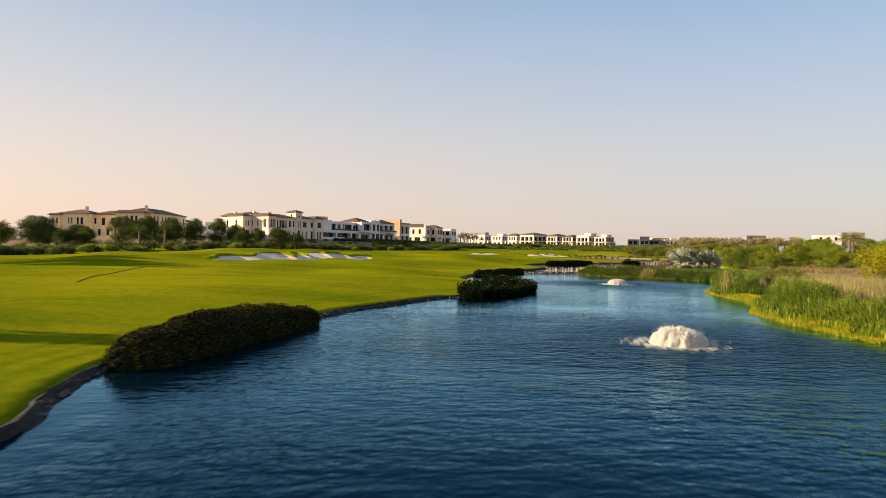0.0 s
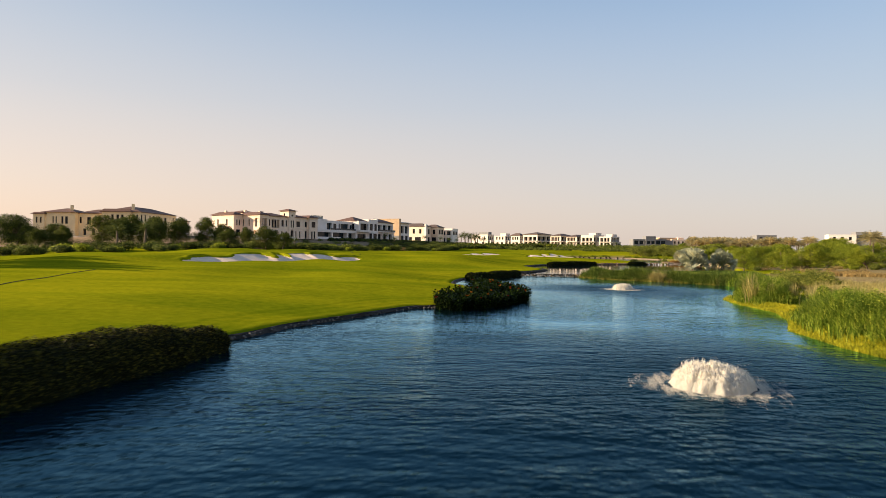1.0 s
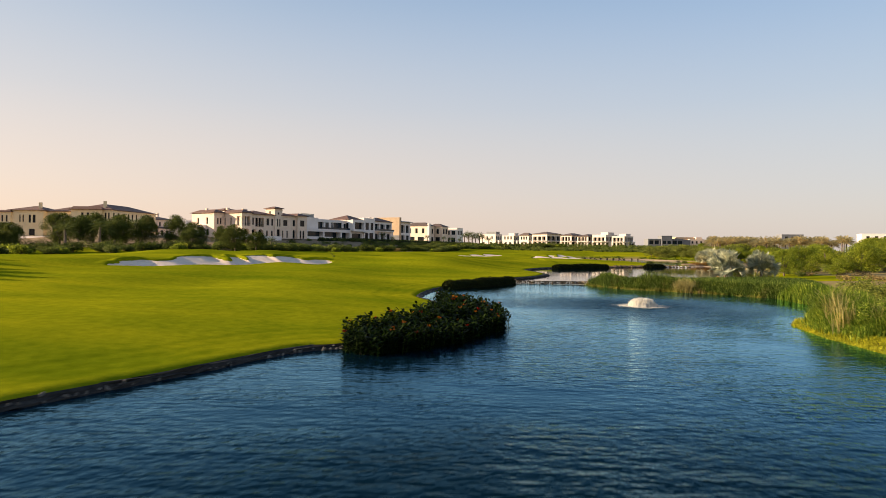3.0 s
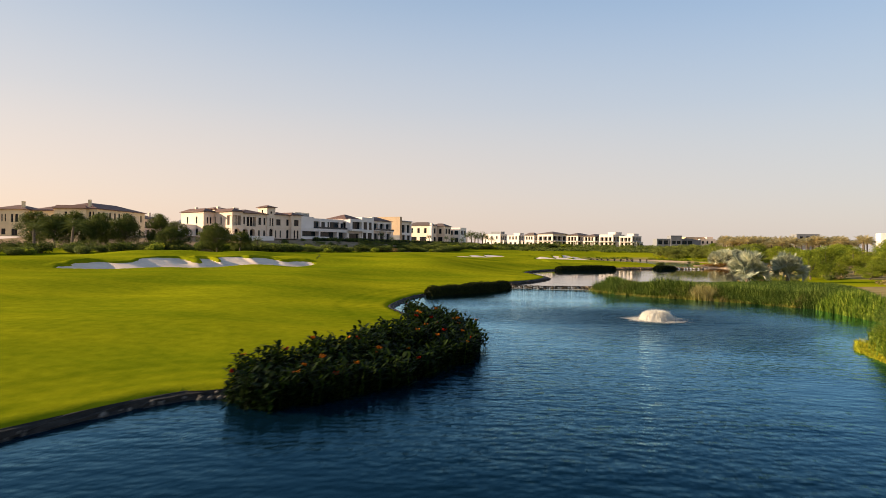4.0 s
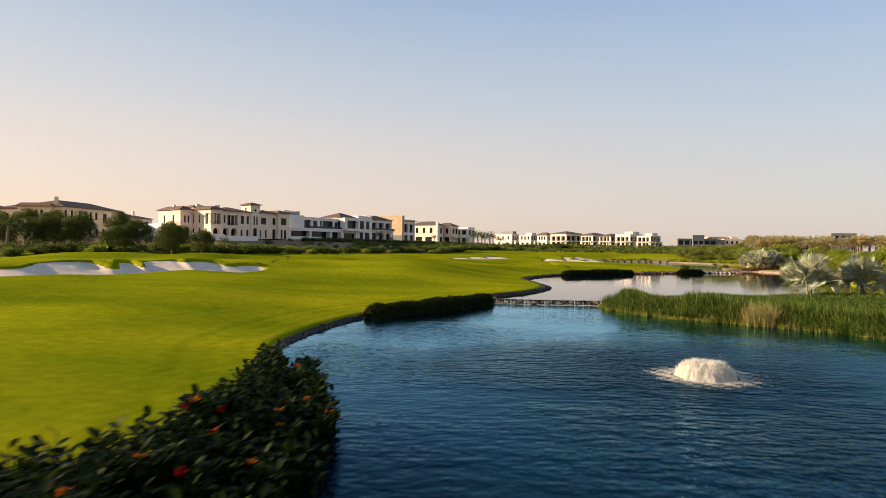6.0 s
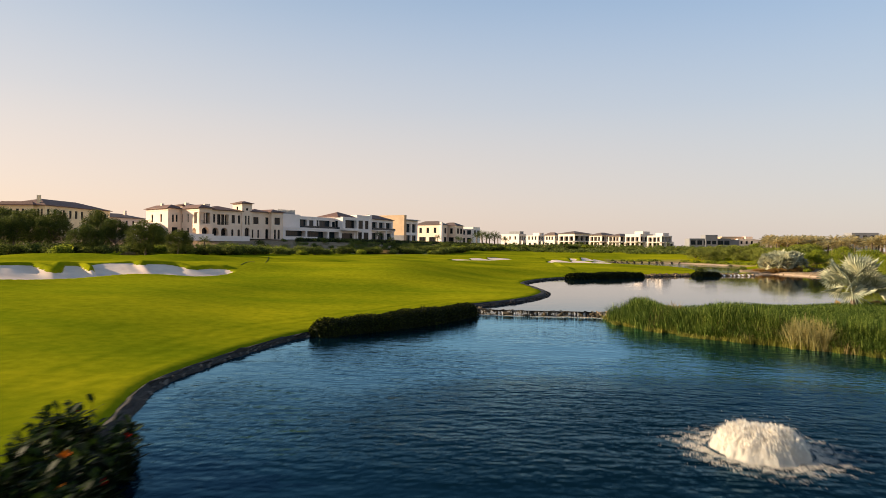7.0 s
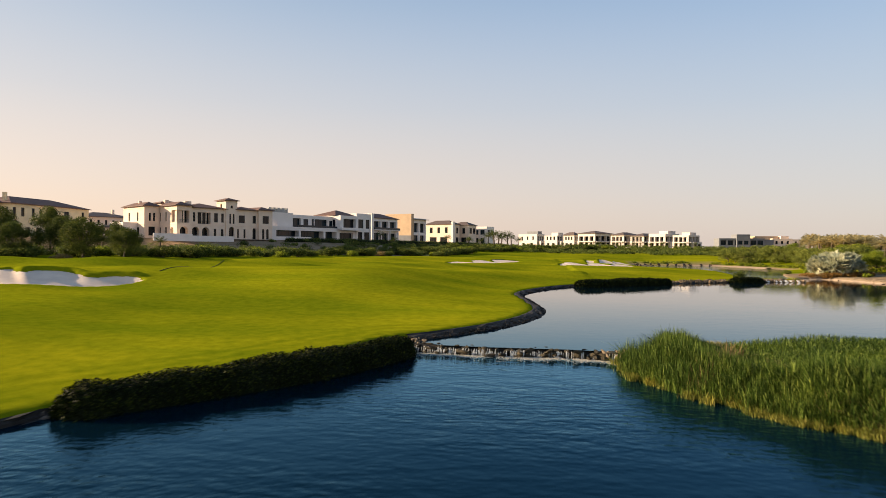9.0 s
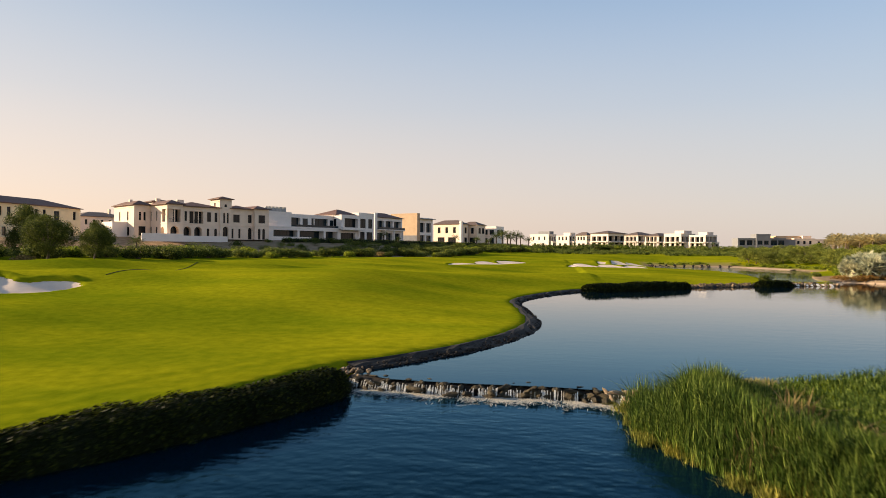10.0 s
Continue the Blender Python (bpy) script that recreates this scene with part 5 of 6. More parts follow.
ACACIA_FAR = [(160, 262, 8.6, 12), (170, 272, 9, 12), (178, 282, 9, 12), (150, 250, 8, 11), (187, 270, 9, 12), (196, 284, 9, 12), (153, 398, 6, 12), (160, 380, 7, 13), (150, 352, 6, 12), (142, 330, 6, 11), (170, 360, 7, 13), (182, 400, 8, 14)]
for k, (x, y, h, w) in enumerate(ACACIA_NEAR + ACACIA_FAR):
    m = pose(x, y, ground_z(x, y) - 0.1, 0, 0, 51 * k)
    o = copy_thing(acacias[k % 3], m) if k >= 3 else acacias[k]
    o.matrix_world = m
    o.scale = (w / 7.0, w / 7.0, h / 5.6)
    o["group"] = "acacias on the dry bank"

# thicket of low-crowned trees beyond the far pond
thicket = [tree("tree", "low bushy green tree in the thicket beyond the far pond", 5.6, 7.4, L_THICKET, s, 0.34, 4200, 0.18, 0.8, 0.16, 40) for s in (61, 62, 63)]
rngt = np.random.default_rng(66)
FRONT = catmull([(108, 354), (113, 347), (119, 338), (122, 328), (121, 316), (118, 304), (115, 294)], 5.2)
spots = [q + rngt.normal(0, 0.9, 2) for q in FRONT] + [q + np.array([9.5, 7]) + rngt.normal(0, 2, 2) for q in FRONT] + [q + np.array([21, 14]) + rngt.normal(0, 2.5, 2) for q in FRONT[::2]]
for k, (x, y) in enumerate(spots):
    m = pose(x, y, ground_z(x, y) - 0.1, 0, 0, 83 * k)
    o = copy_thing(thicket[k % 3], m) if k >= 3 else thicket[k]
    o.matrix_world = m
    q = rngt.uniform(0.85, 1.2)
    o.scale = (q, q, q * rngt.uniform(0.85, 1.05))
    o["group"] = "thicket beyond the far pond"

rngp = np.random.default_rng(17)
palms = [date_palm("date_palm", "dusty tan-green date palm beyond the acacias, paled as by haze", 7.4, L_DATE, s, 38, 4.2, 14) for s in (1, 2)]
GROVE = np.array([(144.0, 366.0), (158.0, 349.0), (185.0, 402.0), (166.0, 417.0)])
spots = []
for c in inside_points(GROVE, 260, rngp):
    if len(spots) < 52 and all(np.hypot(c[0] - q[0], c[1] - q[1]) > 3.2 for q in spots):
        spots.append((c[0], c[1]))
for c in inside_points(np.array([(150, 330), (178, 312), (196, 344), (170, 362)]), 90, rngp):
    if len(spots) < 76 and all(np.hypot(c[0] - q[0], c[1] - q[1]) > 4.2 for q in spots):
        spots.append((c[0], c[1]))
near_palms = [(171, 312), (176, 306), (166, 320), (183, 314), (188, 324), (179, 332), (146, 219), (152, 226)]
spots += near_palms
for k, (x, y) in enumerate(spots):
    m = pose(x, y, ground_z(x, y) - 0.1, 0, 0, 43 * k)
    o = copy_thing(palms[k % 2], m) if k >= 2 else palms[k]
    o.matrix_world = m
    s = rngp.uniform(0.95, 1.25) if (x, y) in near_palms else rngp.uniform(0.8, 1.05)
    o.scale = (1.15, 1.15, s)
    o["group"] = "dusty date palms"

green_palms = [date_palm("palm", "green feather palm among the shrubs before the villas", 4.2, L_PALM, s, 24, 2.6, 11, 0.2) for s in (5, 6)]
PALMS = [(-52, 231, 0.85), (-99, 199, 1.5), (-95, 208, 1.6), (-150.5, 207, 1.7), (4, 400, 0.8), (9, 408, 0.7), (-34, 372, 1.1), (-29, 380, 0.9), (-14, 470, 0.9), (-3, 486, 0.8), (12, 424, 1.2), (15, 430, 1.4), (19, 427, 1.1), (17, 436, 1.3), (22, 433, 1.35), (24, 440, 1.1), (28, 442, 0.9),
         (62, 440, 0.9), (72, 446, 1.0), (80, 440, 0.9), (90, 446, 1.0), (98, 442, 0.9), (106, 448, 1.0), (116, 446, 0.9), (52, 446, 0.9), (124, 450, 1.0)]
for k, (x, y, s) in enumerate(PALMS):
    s = s * (0.75 if x > 40 else 1.3) if y > 398 else s
    m = pose(x, y, ground_z(x, y) - 0.1, 0, 0, 77 * k)
    o = copy_thing(green_palms[k % 2], m) if k >= 2 else green_palms[k]
    o.matrix_world = m
    o.scale = (s, s, s)
    o["group"] = "palms before the villas"

fans = [fan_palm("fan_palm", "stout silver-white fan palm on the pond bank", 5.0, 7.4, s, 52) for s in (4, 5)]
FANS = [(58.6, 149.6, 0.96), (65.6, 150.4, 0.9), (96.8, 256.6, 1.0), (99.6, 254.8, 1.1), (102.6, 257.0, 1.12), (100.6, 260.6, 1.16), (105.0, 260.4, 1.05)]
for k, (x, y, s) in enumerate(FANS):
    m = pose(x, y, ground_z(x, y) - 0.1, 0, 0, 61 * k)
    o = copy_thing(fans[k % 2], m) if k >= 2 else fans[k]
    o.matrix_world = m
    o.scale = (s, s, s * (1.28 if k < 2 else 1.1))
    o["group"] = "silver fan palms"

# shrubs on the slope below the villas
rngb = np.random.default_rng(23)
bushes = [bush("shrub", "rounded green shrub on the slope below the villas", 4.2, 2.4, L_SHRUB, 1, 0.34, 1500), bush("shrub", "dark olive shrub on the slope below the villas", 4.6, 2.6, L_TREE, 2, 0.34, 1500),
          bush("shrub", "pale green feathery shrub on the slope", 3.8, 2.2, L_ACACIA, 3, 0.32, 1400), bush("shrub", "dry straw-coloured shrub on the sandy slope", 3.4, 1.5, L_DRY, 4, 0.3, 900)]
SLOPE = catmull([(-190, 128), (-150, 142), (-116, 164), (-94, 186), (-76, 197), (-60, 206), (-51, 224), (-44, 250), (-27, 286), (0, 322), (20, 376), (52, 428), (80, 440)], 2.0)
ds, ns = frames_along(SLOPE)
placed, behind = [], []
for k in range(9000):
    i = rngb.integers(0, len(SLOPE))
    off = 46 * rngb.uniform(0.0, 1.0) ** 1.4
    p = SLOPE[i] + ns[i] * off
    if all((p[0] - q[0]) ** 2 + (p[1] - q[1]) ** 2 > 2.5 ** 2 for q in placed + behind):
        if off < 17 and len(placed) < 250:
            placed.append(p)
        elif len(behind) < 330:
            behind.append(p)
for k, p in enumerate(placed):
    j = k if k < 4 else int(rngb.choice(4, p=[0.40, 0.34, 0.18, 0.08]))
    m = pose(p[0], p[1], ground_z(*p) - 0.1, 0, 0, rngb.uniform(0, 360))
    o = copy_thing(bushes[j], m) if k >= 4 else bushes[k]
    o.matrix_world = m
    s = rngb.uniform(0.8, 1.4)
    o.scale = (s * 1.15, s * 1.15, s)
    o["group"] = "shrubs below the villas"
shrubbery("slope_shrubs", "mixed green shrubs covering the slope below the villas", behind[::2], 4.4, 2.4, L_SHRUB, 51)
shrubbery("slope_shrubs", "dark olive shrubs covering the slope below the villas", behind[1::2], 4.6, 2.5, L_TREE, 52)
# planting on the rise below the far row, and round the far pond
far_spots = [q for q in rngb.uniform((10, 385), (150, 474), (420, 2)) if q[1] - 385 > 0.2 * (60 - q[0])]
shrubbery("rise_shrubs", "dull green shrubs below the far villas", far_spots, 4.6, 2.0, L_SHRUB, 53, 0.4, 300)
dt, nt3 = frames_along(third_line)
pond_spots = []
for i in range(len(third_line)):
    x, y = third_line[i]
    if x > 96 or y > 344:
        for k in range(2):
            pond_spots.append(third_line[i] + nt3[i] * rngb.uniform(5.5, 10))
pond_spots = [q for q in pond_spots if signed_distance(q[:1], q[1:], third_line)[0] > 1.0]
shrubbery("pond_scrub", "yellow-green scrub on the far pond bank", pond_spots, 2.6, 1.1, L_ACACIA, 54, 0.36, 300)
dry = [q for q in rngb.uniform((72, 60), (150, 300), (400, 2)) if q[0] > 0.42 * q[1] - 8 and signed_distance(q[:1], q[1:], UP)[0] > 5 and signed_distance(q[:1], q[1:], third_line)[0] > 3]
shrubbery("bank_scrub", "low green scrub under the acacias", [q for q in dry[::2] if q[1] > 158], 4.0, 1.7, L_ACACIA, 55, 0.32, 300)
shrubbery("rust_scrub", "rust-brown scrub round the far fan palms", inside_points(np.array([(92, 252.6), (100, 251.6), (108, 254), (110, 259), (100, 256.6), (92, 255)]), 34, rngb), 2.2, 1.0, L_RUST, 57, 0.26, 260)
shrubbery("dry_scrub", "dry reddish scrub on the sandy ground", dry[1::2], 3.4, 1.1, L_DRY, 56, 0.3, 220)
# low planting on the dry bank beyond the upper pond
for k in range(40):
    x, y = rngb.uniform((66, 150), (104, 275))
    d = signed_distance(np.array([x]), np.array([y]), UP)[0]
    if d < 1.5 or x < 0.5 * (y - 60) - 16 or (x < 94 and y > 222):
        continue
    m = pose(x, y, ground_z(x, y) - 0.1, 0, 0, rngb.uniform(0, 360))
    o = copy_thing(bushes[[3, 2, 0, 3][k % 4]], m)
    s = rngb.uniform(0.35, 0.7)
    o.scale = (s, s, s)
    o["group"] = "shrubs on the dry bank"
    o["label"] = ["dry straw-coloured shrub beside the pond", "pale feathery shrub beside the pond", "small green shrub beside the pond", "dry straw-coloured shrub beside the pond"][k % 4]
m = pose(71.4, 236.2, ground_z(71.4, 236.2) - 0.05)
o = copy_thing(bushes[1], m)
o.scale = (0.62, 0.62, 0.75)
o["label"] = "round dark shrub beside the far weir"
y1 = bush("yellow_shrub", "tall yellow flowering shrub on the reed bank", 8.0, 6.0, L_YELLOW, 9, 0.24, 9000)
y1.matrix_world = pose(60.5, 84.5, ground_z(60.5, 84.5) - 0.1)
hedge("long_hedge", "long dark clipped hedge before the white villas", [(-57, 318), (-46, 338), (-36, 362), (-27, 396), (-14, 440), (2, 480), (18, 494)], [2.6, 3, 3, 3, 2.6], [2.0, 2.2, 2.2, 2.2, 2.0], 16000, 0.36, L_TREE, 8.2, 14)
stand("bank_grass", "low yellow-green grass at the water's edge", [(28.4, 40), (28.2, 50), (29.4, 58.5), (32.8, 64.5), (35.6, 72), (35.9, 80), (37.5, 87.6), (40, 91.5), (41.5, 90.5), (39.6, 86), (38.2, 79), (38, 71), (35, 62), (31.6, 57), (30.4, 49.5), (30.6, 40)],
      26000, 0.5, 0.045, L_LIME, 15, 0.55, water=0.0, category="grass")

# ---- stones along the banks ----
rngs = np.random.default_rng(41)
grey = []
for k in range(6):
    me = stone_mesh(60 + k, rngs.uniform(0.9, 1.3), rngs.uniform(0.7, 1.0), rngs.uniform(0.5, 0.8))
    me.materials.append(STONE)
    grey.append(me)
bank_stones = thing("bank_stones", "loose grey stones along the foot of the turf bank", "stones", kind="structure")
sel = [i for i in range(len(left_line)) if 20 < left_line[i][1] < 128]
dl, nl = frames_along(left_line)
for k in range(300):
    i = sel[rngs.integers(0, len(sel))]
    o_ = abs(rngs.normal(0.12, 0.14))
    p = left_line[i] + nl[i] * o_ + dl[i] * rngs.uniform(-0.4, 0.4)
    o = part("stone", grey[rngs.integers(0, 6)], bank_stones)
    s = rngs.uniform(0.10, 0.28)
    o.matrix_world = pose(p[0], p[1], 0.02 + 0.45 * o_, *rngs.uniform(0, 360, 3))
    o.scale = (s * 1.2, s, s)


def pebbles(name, label, line, level, side, n, lo, hi, spread, mat, seed):
    rng = np.random.default_rng(seed)
    base = stone_mesh(seed)
    bv = np.array([v.co[:] for v in base.vertices])
    bf = np.array([p.vertices[:] for p in base.polygons])
    d, nn = frames_along(line)
    vs, fs = [], []
    for k in range(n):
        i = rng.integers(0, len(line))
        o_ = rng.uniform(0, spread)
        p = line[i] + nn[i] * side * o_ + d[i] * rng.uniform(-0.5, 0.5)
        R = np.array(Euler(rng.uniform(0, 6.28, 3)).to_matrix())
        vs.append(bv @ R.T * rng.uniform(lo, hi) * rng.uniform(0.8, 1.2, 3) + np.array([p[0], p[1], level + 0.03 + 0.24 * o_]))
        fs.append(bf + k * len(bv))
    thing(name, label, "stones", me=mesh_of(name, np.concatenate(vs), np.concatenate(fs), mat), kind="stuff")


pebbles("bank_gravel", "dark loose gravel on the upper pond bank", up_left[:int(len(up_left) * 0.62)], 0.5, 1, 1500, 0.10, 0.28, 0.75, EDGE, 71)
pebbles("rock_revetment", "pale broken rocks lining the upper pond", up_left[int(len(up_left) * 0.62):], 0.5, 1, 520, 0.5, 1.0, 1.6, ROCK, 72)
pebbles("sandy_rocks", "tan sandstone rocks on the sandy pond bank", up_right[:int(len(up_right) * 0.4)], 0.5, 1, 110, 0.15, 0.45, 2.4, EARTH, 73)

far_shore = third_line[[i for i in range(len(third_line)) if third_line[i][1] > 341]]
pebbles("shore_rocks", "dark broken rocks on the far pond shore", far_shore, LEVEL_THIRD, 1, 110, 0.35, 0.8, 2.2, EDGE, 74)


# thin dark tubes laid on the turf to stand for shadow lines of folds
def drain_cut(points):
    line = catmull(points, 0.8)
    z = ground_height(line[:, 0], line[:, 1])
    pts = [(x, y, h + 0.02) for (x, y), h in zip(line, z)]
    thing("drain_cut", "narrow dark line standing for the shadow of a fold in the fairway turf", "drain", "drain cuts", me=mesh_of("drain_cut", *tube(pts, [0.045] * len(pts), 6), EDGE))


drain_cut([(-41.8, 69.6), (-47, 84), (-50, 97), (-51.2, 105)])
drain_cut([(-21.2, 180.5), (-22.2, 186.5), (-23.4, 193), (-25.2, 201), (-27.4, 209), (-29.4, 215)])


# ---- villas ----
def facade(P, ux, n, length, height, openings, wall, depth=0.35):
    """Adds a wall face with real openings to the lists wall = (verts, faces). P: lower left corner as seen from outside; ux: way along; n: way out."""
    up = np.array([0, 0, 1.0])
    xs = sorted({0.0, length, *[o[0] for o in openings], *[o[1] for o in openings]})
    zs = sorted({0.0, height, *[o[2] for o in openings], *[o[3] for o in openings]})
    vs, fs = wall

    def quad(*pts):
        k = len(vs)
        vs.extend(pts)
        fs.append((k, k + 1, k + 2, k + 3))

    def at(a, z, d=0.0):
        return P + ux * a + up * z - n * d
    for a, b in zip(xs, xs[1:]):
        for c, d in zip(zs, zs[1:]):
            m, q = (a + b) / 2, (c + d) / 2
            if any(o[0] < m < o[1] and o[2] < q < o[3] for o in openings):
                continue
            quad(at(a, c), at(b, c), at(b, d), at(a, d))
    for o in openings:
        a, b, c, d = o[:4]
        dp = o[5] if len(o) > 5 else depth
        quad(at(a, c), at(a, c, dp), at(b, c, dp), at(b, c))
        quad(at(a, d), at(b, d), at(b, d, dp), at(a, d, dp))
        quad(at(a, c), at(a, d), at(a, d, dp), at(a, c, dp))
        quad(at(b, c), at(b, c, dp), at(b, d, dp), at(b, d))
        if o[4] == "arch":
            r, mid, seg = (b - a) / 2, (a + b) / 2, 10
            for k in range(seg):
                t0, t1 = math.pi * (1 - k / seg), math.pi * (1 - (k + 1) / seg)
                p0, p1 = mid + r * math.cos(t0), mid + r * math.cos(t1)
                z0, z1 = d - r + r * math.sin(t0), d - r + r * math.sin(t1)
                quad(at(p0, z0), at(p1, z1), at(p1, d), at(p0, d))
                quad(at(p0, z0), at(p0, z0, dp), at(p1, z1, dp), at(p1, z1))


def window(parent, P, ux, n, o, glass):
    """Frame with mullions and a pane, set back in its opening."""
    a, b, c, d = o[:4]
    dp = (o[5] if len(o) > 5 else 0.35) - 0.02
    up = np.array([0, 0, 1.0])
    t, near, deep = 0.09, dp - 0.1, dp

    def ring(a0, a1, z0, z1, d):
        return [P + ux * aa + up * zz - n * d for aa, zz in ((a0, z0), (a1, z0), (a1, z1), (a0, z1))]
    vs = ring(a, b, c, d, near) + ring(a + t, b - t, c + t, d - t, near) + ring(a, b, c, d, deep) + ring(a + t, b - t, c + t, d - t, deep)
    fs = []
    for k in range(4):
        j = (k + 1) % 4
        fs += [(k, j, 4 + j, 4 + k), (4 + k, 4 + j, 12 + j, 12 + k), (8 + k, 8 + j, j, k), (8 + j, 8 + k, 12 + k, 12 + j)]
    w = part("window", mesh_of("window", vs, fs, FRAME), parent)
    m = max(1, round((b - a) / 1.5))
    for k in range(1, m):
        x = a + (b - a) * k / m
        vs = ring(x - t / 2, x + t / 2, c + t, d - t, near + 0.01) + ring(x - t / 2, x + t / 2, c + t, d - t, deep)
        part("mullion", mesh_of("mullion", vs, [(0, 1, 2, 3), (0, 3, 7, 4), (1, 5, 6, 2)], FRAME), w)
    k = ring(a, b, c, d, dp - 0.03)
    part("pane", mesh_of("pane", k, [(0, 1, 2, 3)], glass), w)


def box(vs, fs, u0, u1, v0, v1, z0, z1):
    k = len(vs)
    for z in (z0, z1):
        for u, v in ((u0, v0), (u1, v0), (u1, v1), (u0, v1)):
            vs.append(np.array([u, v, z], float))
    for q in ((3, 2, 1, 0), (4, 5, 6, 7), (0, 1, 5, 4), (1, 2, 6, 5), (2, 3, 7, 6), (3, 0, 4, 7)):
        fs.append(tuple(k + j for j in q))


def hip_roof(u0, u1, v0, v1, z, rise, over=0.7):
    u0, u1, v0, v1 = u0 - over, u1 + over, v0 - over, v1 + over
    vs, fs = [], []
    box(vs, fs, u0, u1, v0, v1, z, z + 0.22)
    w, d = u1 - u0, v1 - v0
    h = min(w, d) / 2
    k = len(vs)
    c = [(u0, v0), (u1, v0), (u1, v1), (u0, v1)]
    vs += [np.array([a + (0.12 if a == u0 else -0.12), b + (0.12 if b == v0 else -0.12), z + 0.225]) for a, b in c]
    if w >= d:
        vs += [np.array([u0 + h, (v0 + v1) / 2, z + rise]), np.array([u1 - h, (v0 + v1) / 2, z + rise])]
        fs += [(k, k + 1, k + 5, k + 4), (k + 1, k + 2, k + 5), (k + 2, k + 3, k + 4, k + 5), (k + 3, k, k + 4)]
    else:
        vs += [np.array([(u0 + u1) / 2, v0 + h, z + rise]), np.array([(u0 + u1) / 2, v1 - h, z + rise])]
        fs += [(k, k + 1, k + 4), (k + 1, k + 2, k + 5, k + 4), (k + 2, k + 3, k + 5), (k + 3, k, k + 4, k + 5)]
    return vs, fs


def row(n, a, b, w, z0, z1, kind="win", *depth):
    """n like openings spread from a to b."""
    step = (b - a) / n
    return [(a + step * (k + 0.5) - w / 2, a + step * (k + 0.5) + w / 2, z0, z1, kind, *depth) for k in range(n)]


def villa(name, label, x, y, z, angle, blocks, extras=(), glass=None):
    """blocks: dicts with u, v, z spans, wall material, roof ('hip', rise, material) or 'flat', and openings front / left / right."""
    ob = thing(name, label, "house", "villas beside the fairway", pose(x, y, z, 0, 0, angle))
    U, V = np.array([1.0, 0, 0]), np.array([0, 1.0, 0])
    for b in blocks:
        (u0, u1), (v0, v1), (z0, z1) = b["u"], b["v"], b["z"]
        wall = ([], [])
        sides = (("front", np.array([u0, v0, z0]), U, -V, u1 - u0), ("left", np.array([u0, v1, z0]), -V, -U, v1 - v0), ("right", np.array([u1, v0, z0]), V, U, v1 - v0), ("back", np.array([u1, v1, z0]), -U, V, u1 - u0))
        for key, P, ux, n, length in sides:
            facade(P, ux, n, length, z1 - z0, b.get(key, ()), wall)
        k = len(wall[0])
        wall[0].extend(np.array(c, float) for c in ((u0, v0, z1), (u1, v0, z1), (u1, v1, z1), (u0, v1, z1)))
        wall[1].append((k, k + 1, k + 2, k + 3))
        # a band at each floor line, standing a little proud
        for zb in b.get("bands", ()):
            box(wall[0], wall[1], u0 - 0.08, u1 + 0.08, v0 - 0.08, v1 + 0.08, z0 + zb, z0 + zb + 0.22)
        w = part("wall", mesh_of("wall", *wall, b["mat"]), ob)
        for key, P, ux, n, length in sides:
            for o in b.get(key, ()):
                window(ob, P, ux, n, o, b.get("glass", glass or GLASS))
        if b.get("roof", "flat") == "flat":
            vs, fs = [], []
            t = 0.3
            box(vs, fs, u0 - 0.05, u1 + 0.05, v0 - 0.05, v0 + t, z1 + 0.004, z1 + 0.55)
            box(vs, fs, u0 - 0.05, u1 + 0.05, v1 - t, v1 + 0.05, z1 + 0.004, z1 + 0.55)
            box(vs, fs, u0 - 0.05, u0 + t, v0 + t, v1 - t, z1 + 0.004, z1 + 0.55)
            box(vs, fs, u1 - t, u1 + 0.05, v0 + t, v1 - t, z1 + 0.004, z1 + 0.55)
            part("parapet", mesh_of("parapet", vs, fs, b["mat"]), ob)
        elif b["roof"] != "none":
            _, rise, rm = b["roof"]
            part("roof", mesh_of("roof", *hip_roof(u0, u1, v0, v1, z1 + 0.004, rise), rm), ob)
    for nm, mt, lab, boxes in extras:
        for q in boxes:
            vs, fs = [], []
            box(vs, fs, *q)
            part(nm, mesh_of(nm, vs, fs, mt), ob, lab)
    return ob


def railing(u0, u1, v, z, h=1.0):
    return [(u0, u1, v - 0.03, v + 0.03, z + h - 0.06, z + h), (u0, u1, v - 0.03, v + 0.03, z + 0.05, z + 0.1)] + [(u0 + k * 0.5 - 0.02, u0 + k * 0.5 + 0.02, v - 0.02, v + 0.02, z + 0.1, z + h - 0.06) for k in range(1, int((u1 - u0) / 0.5))]


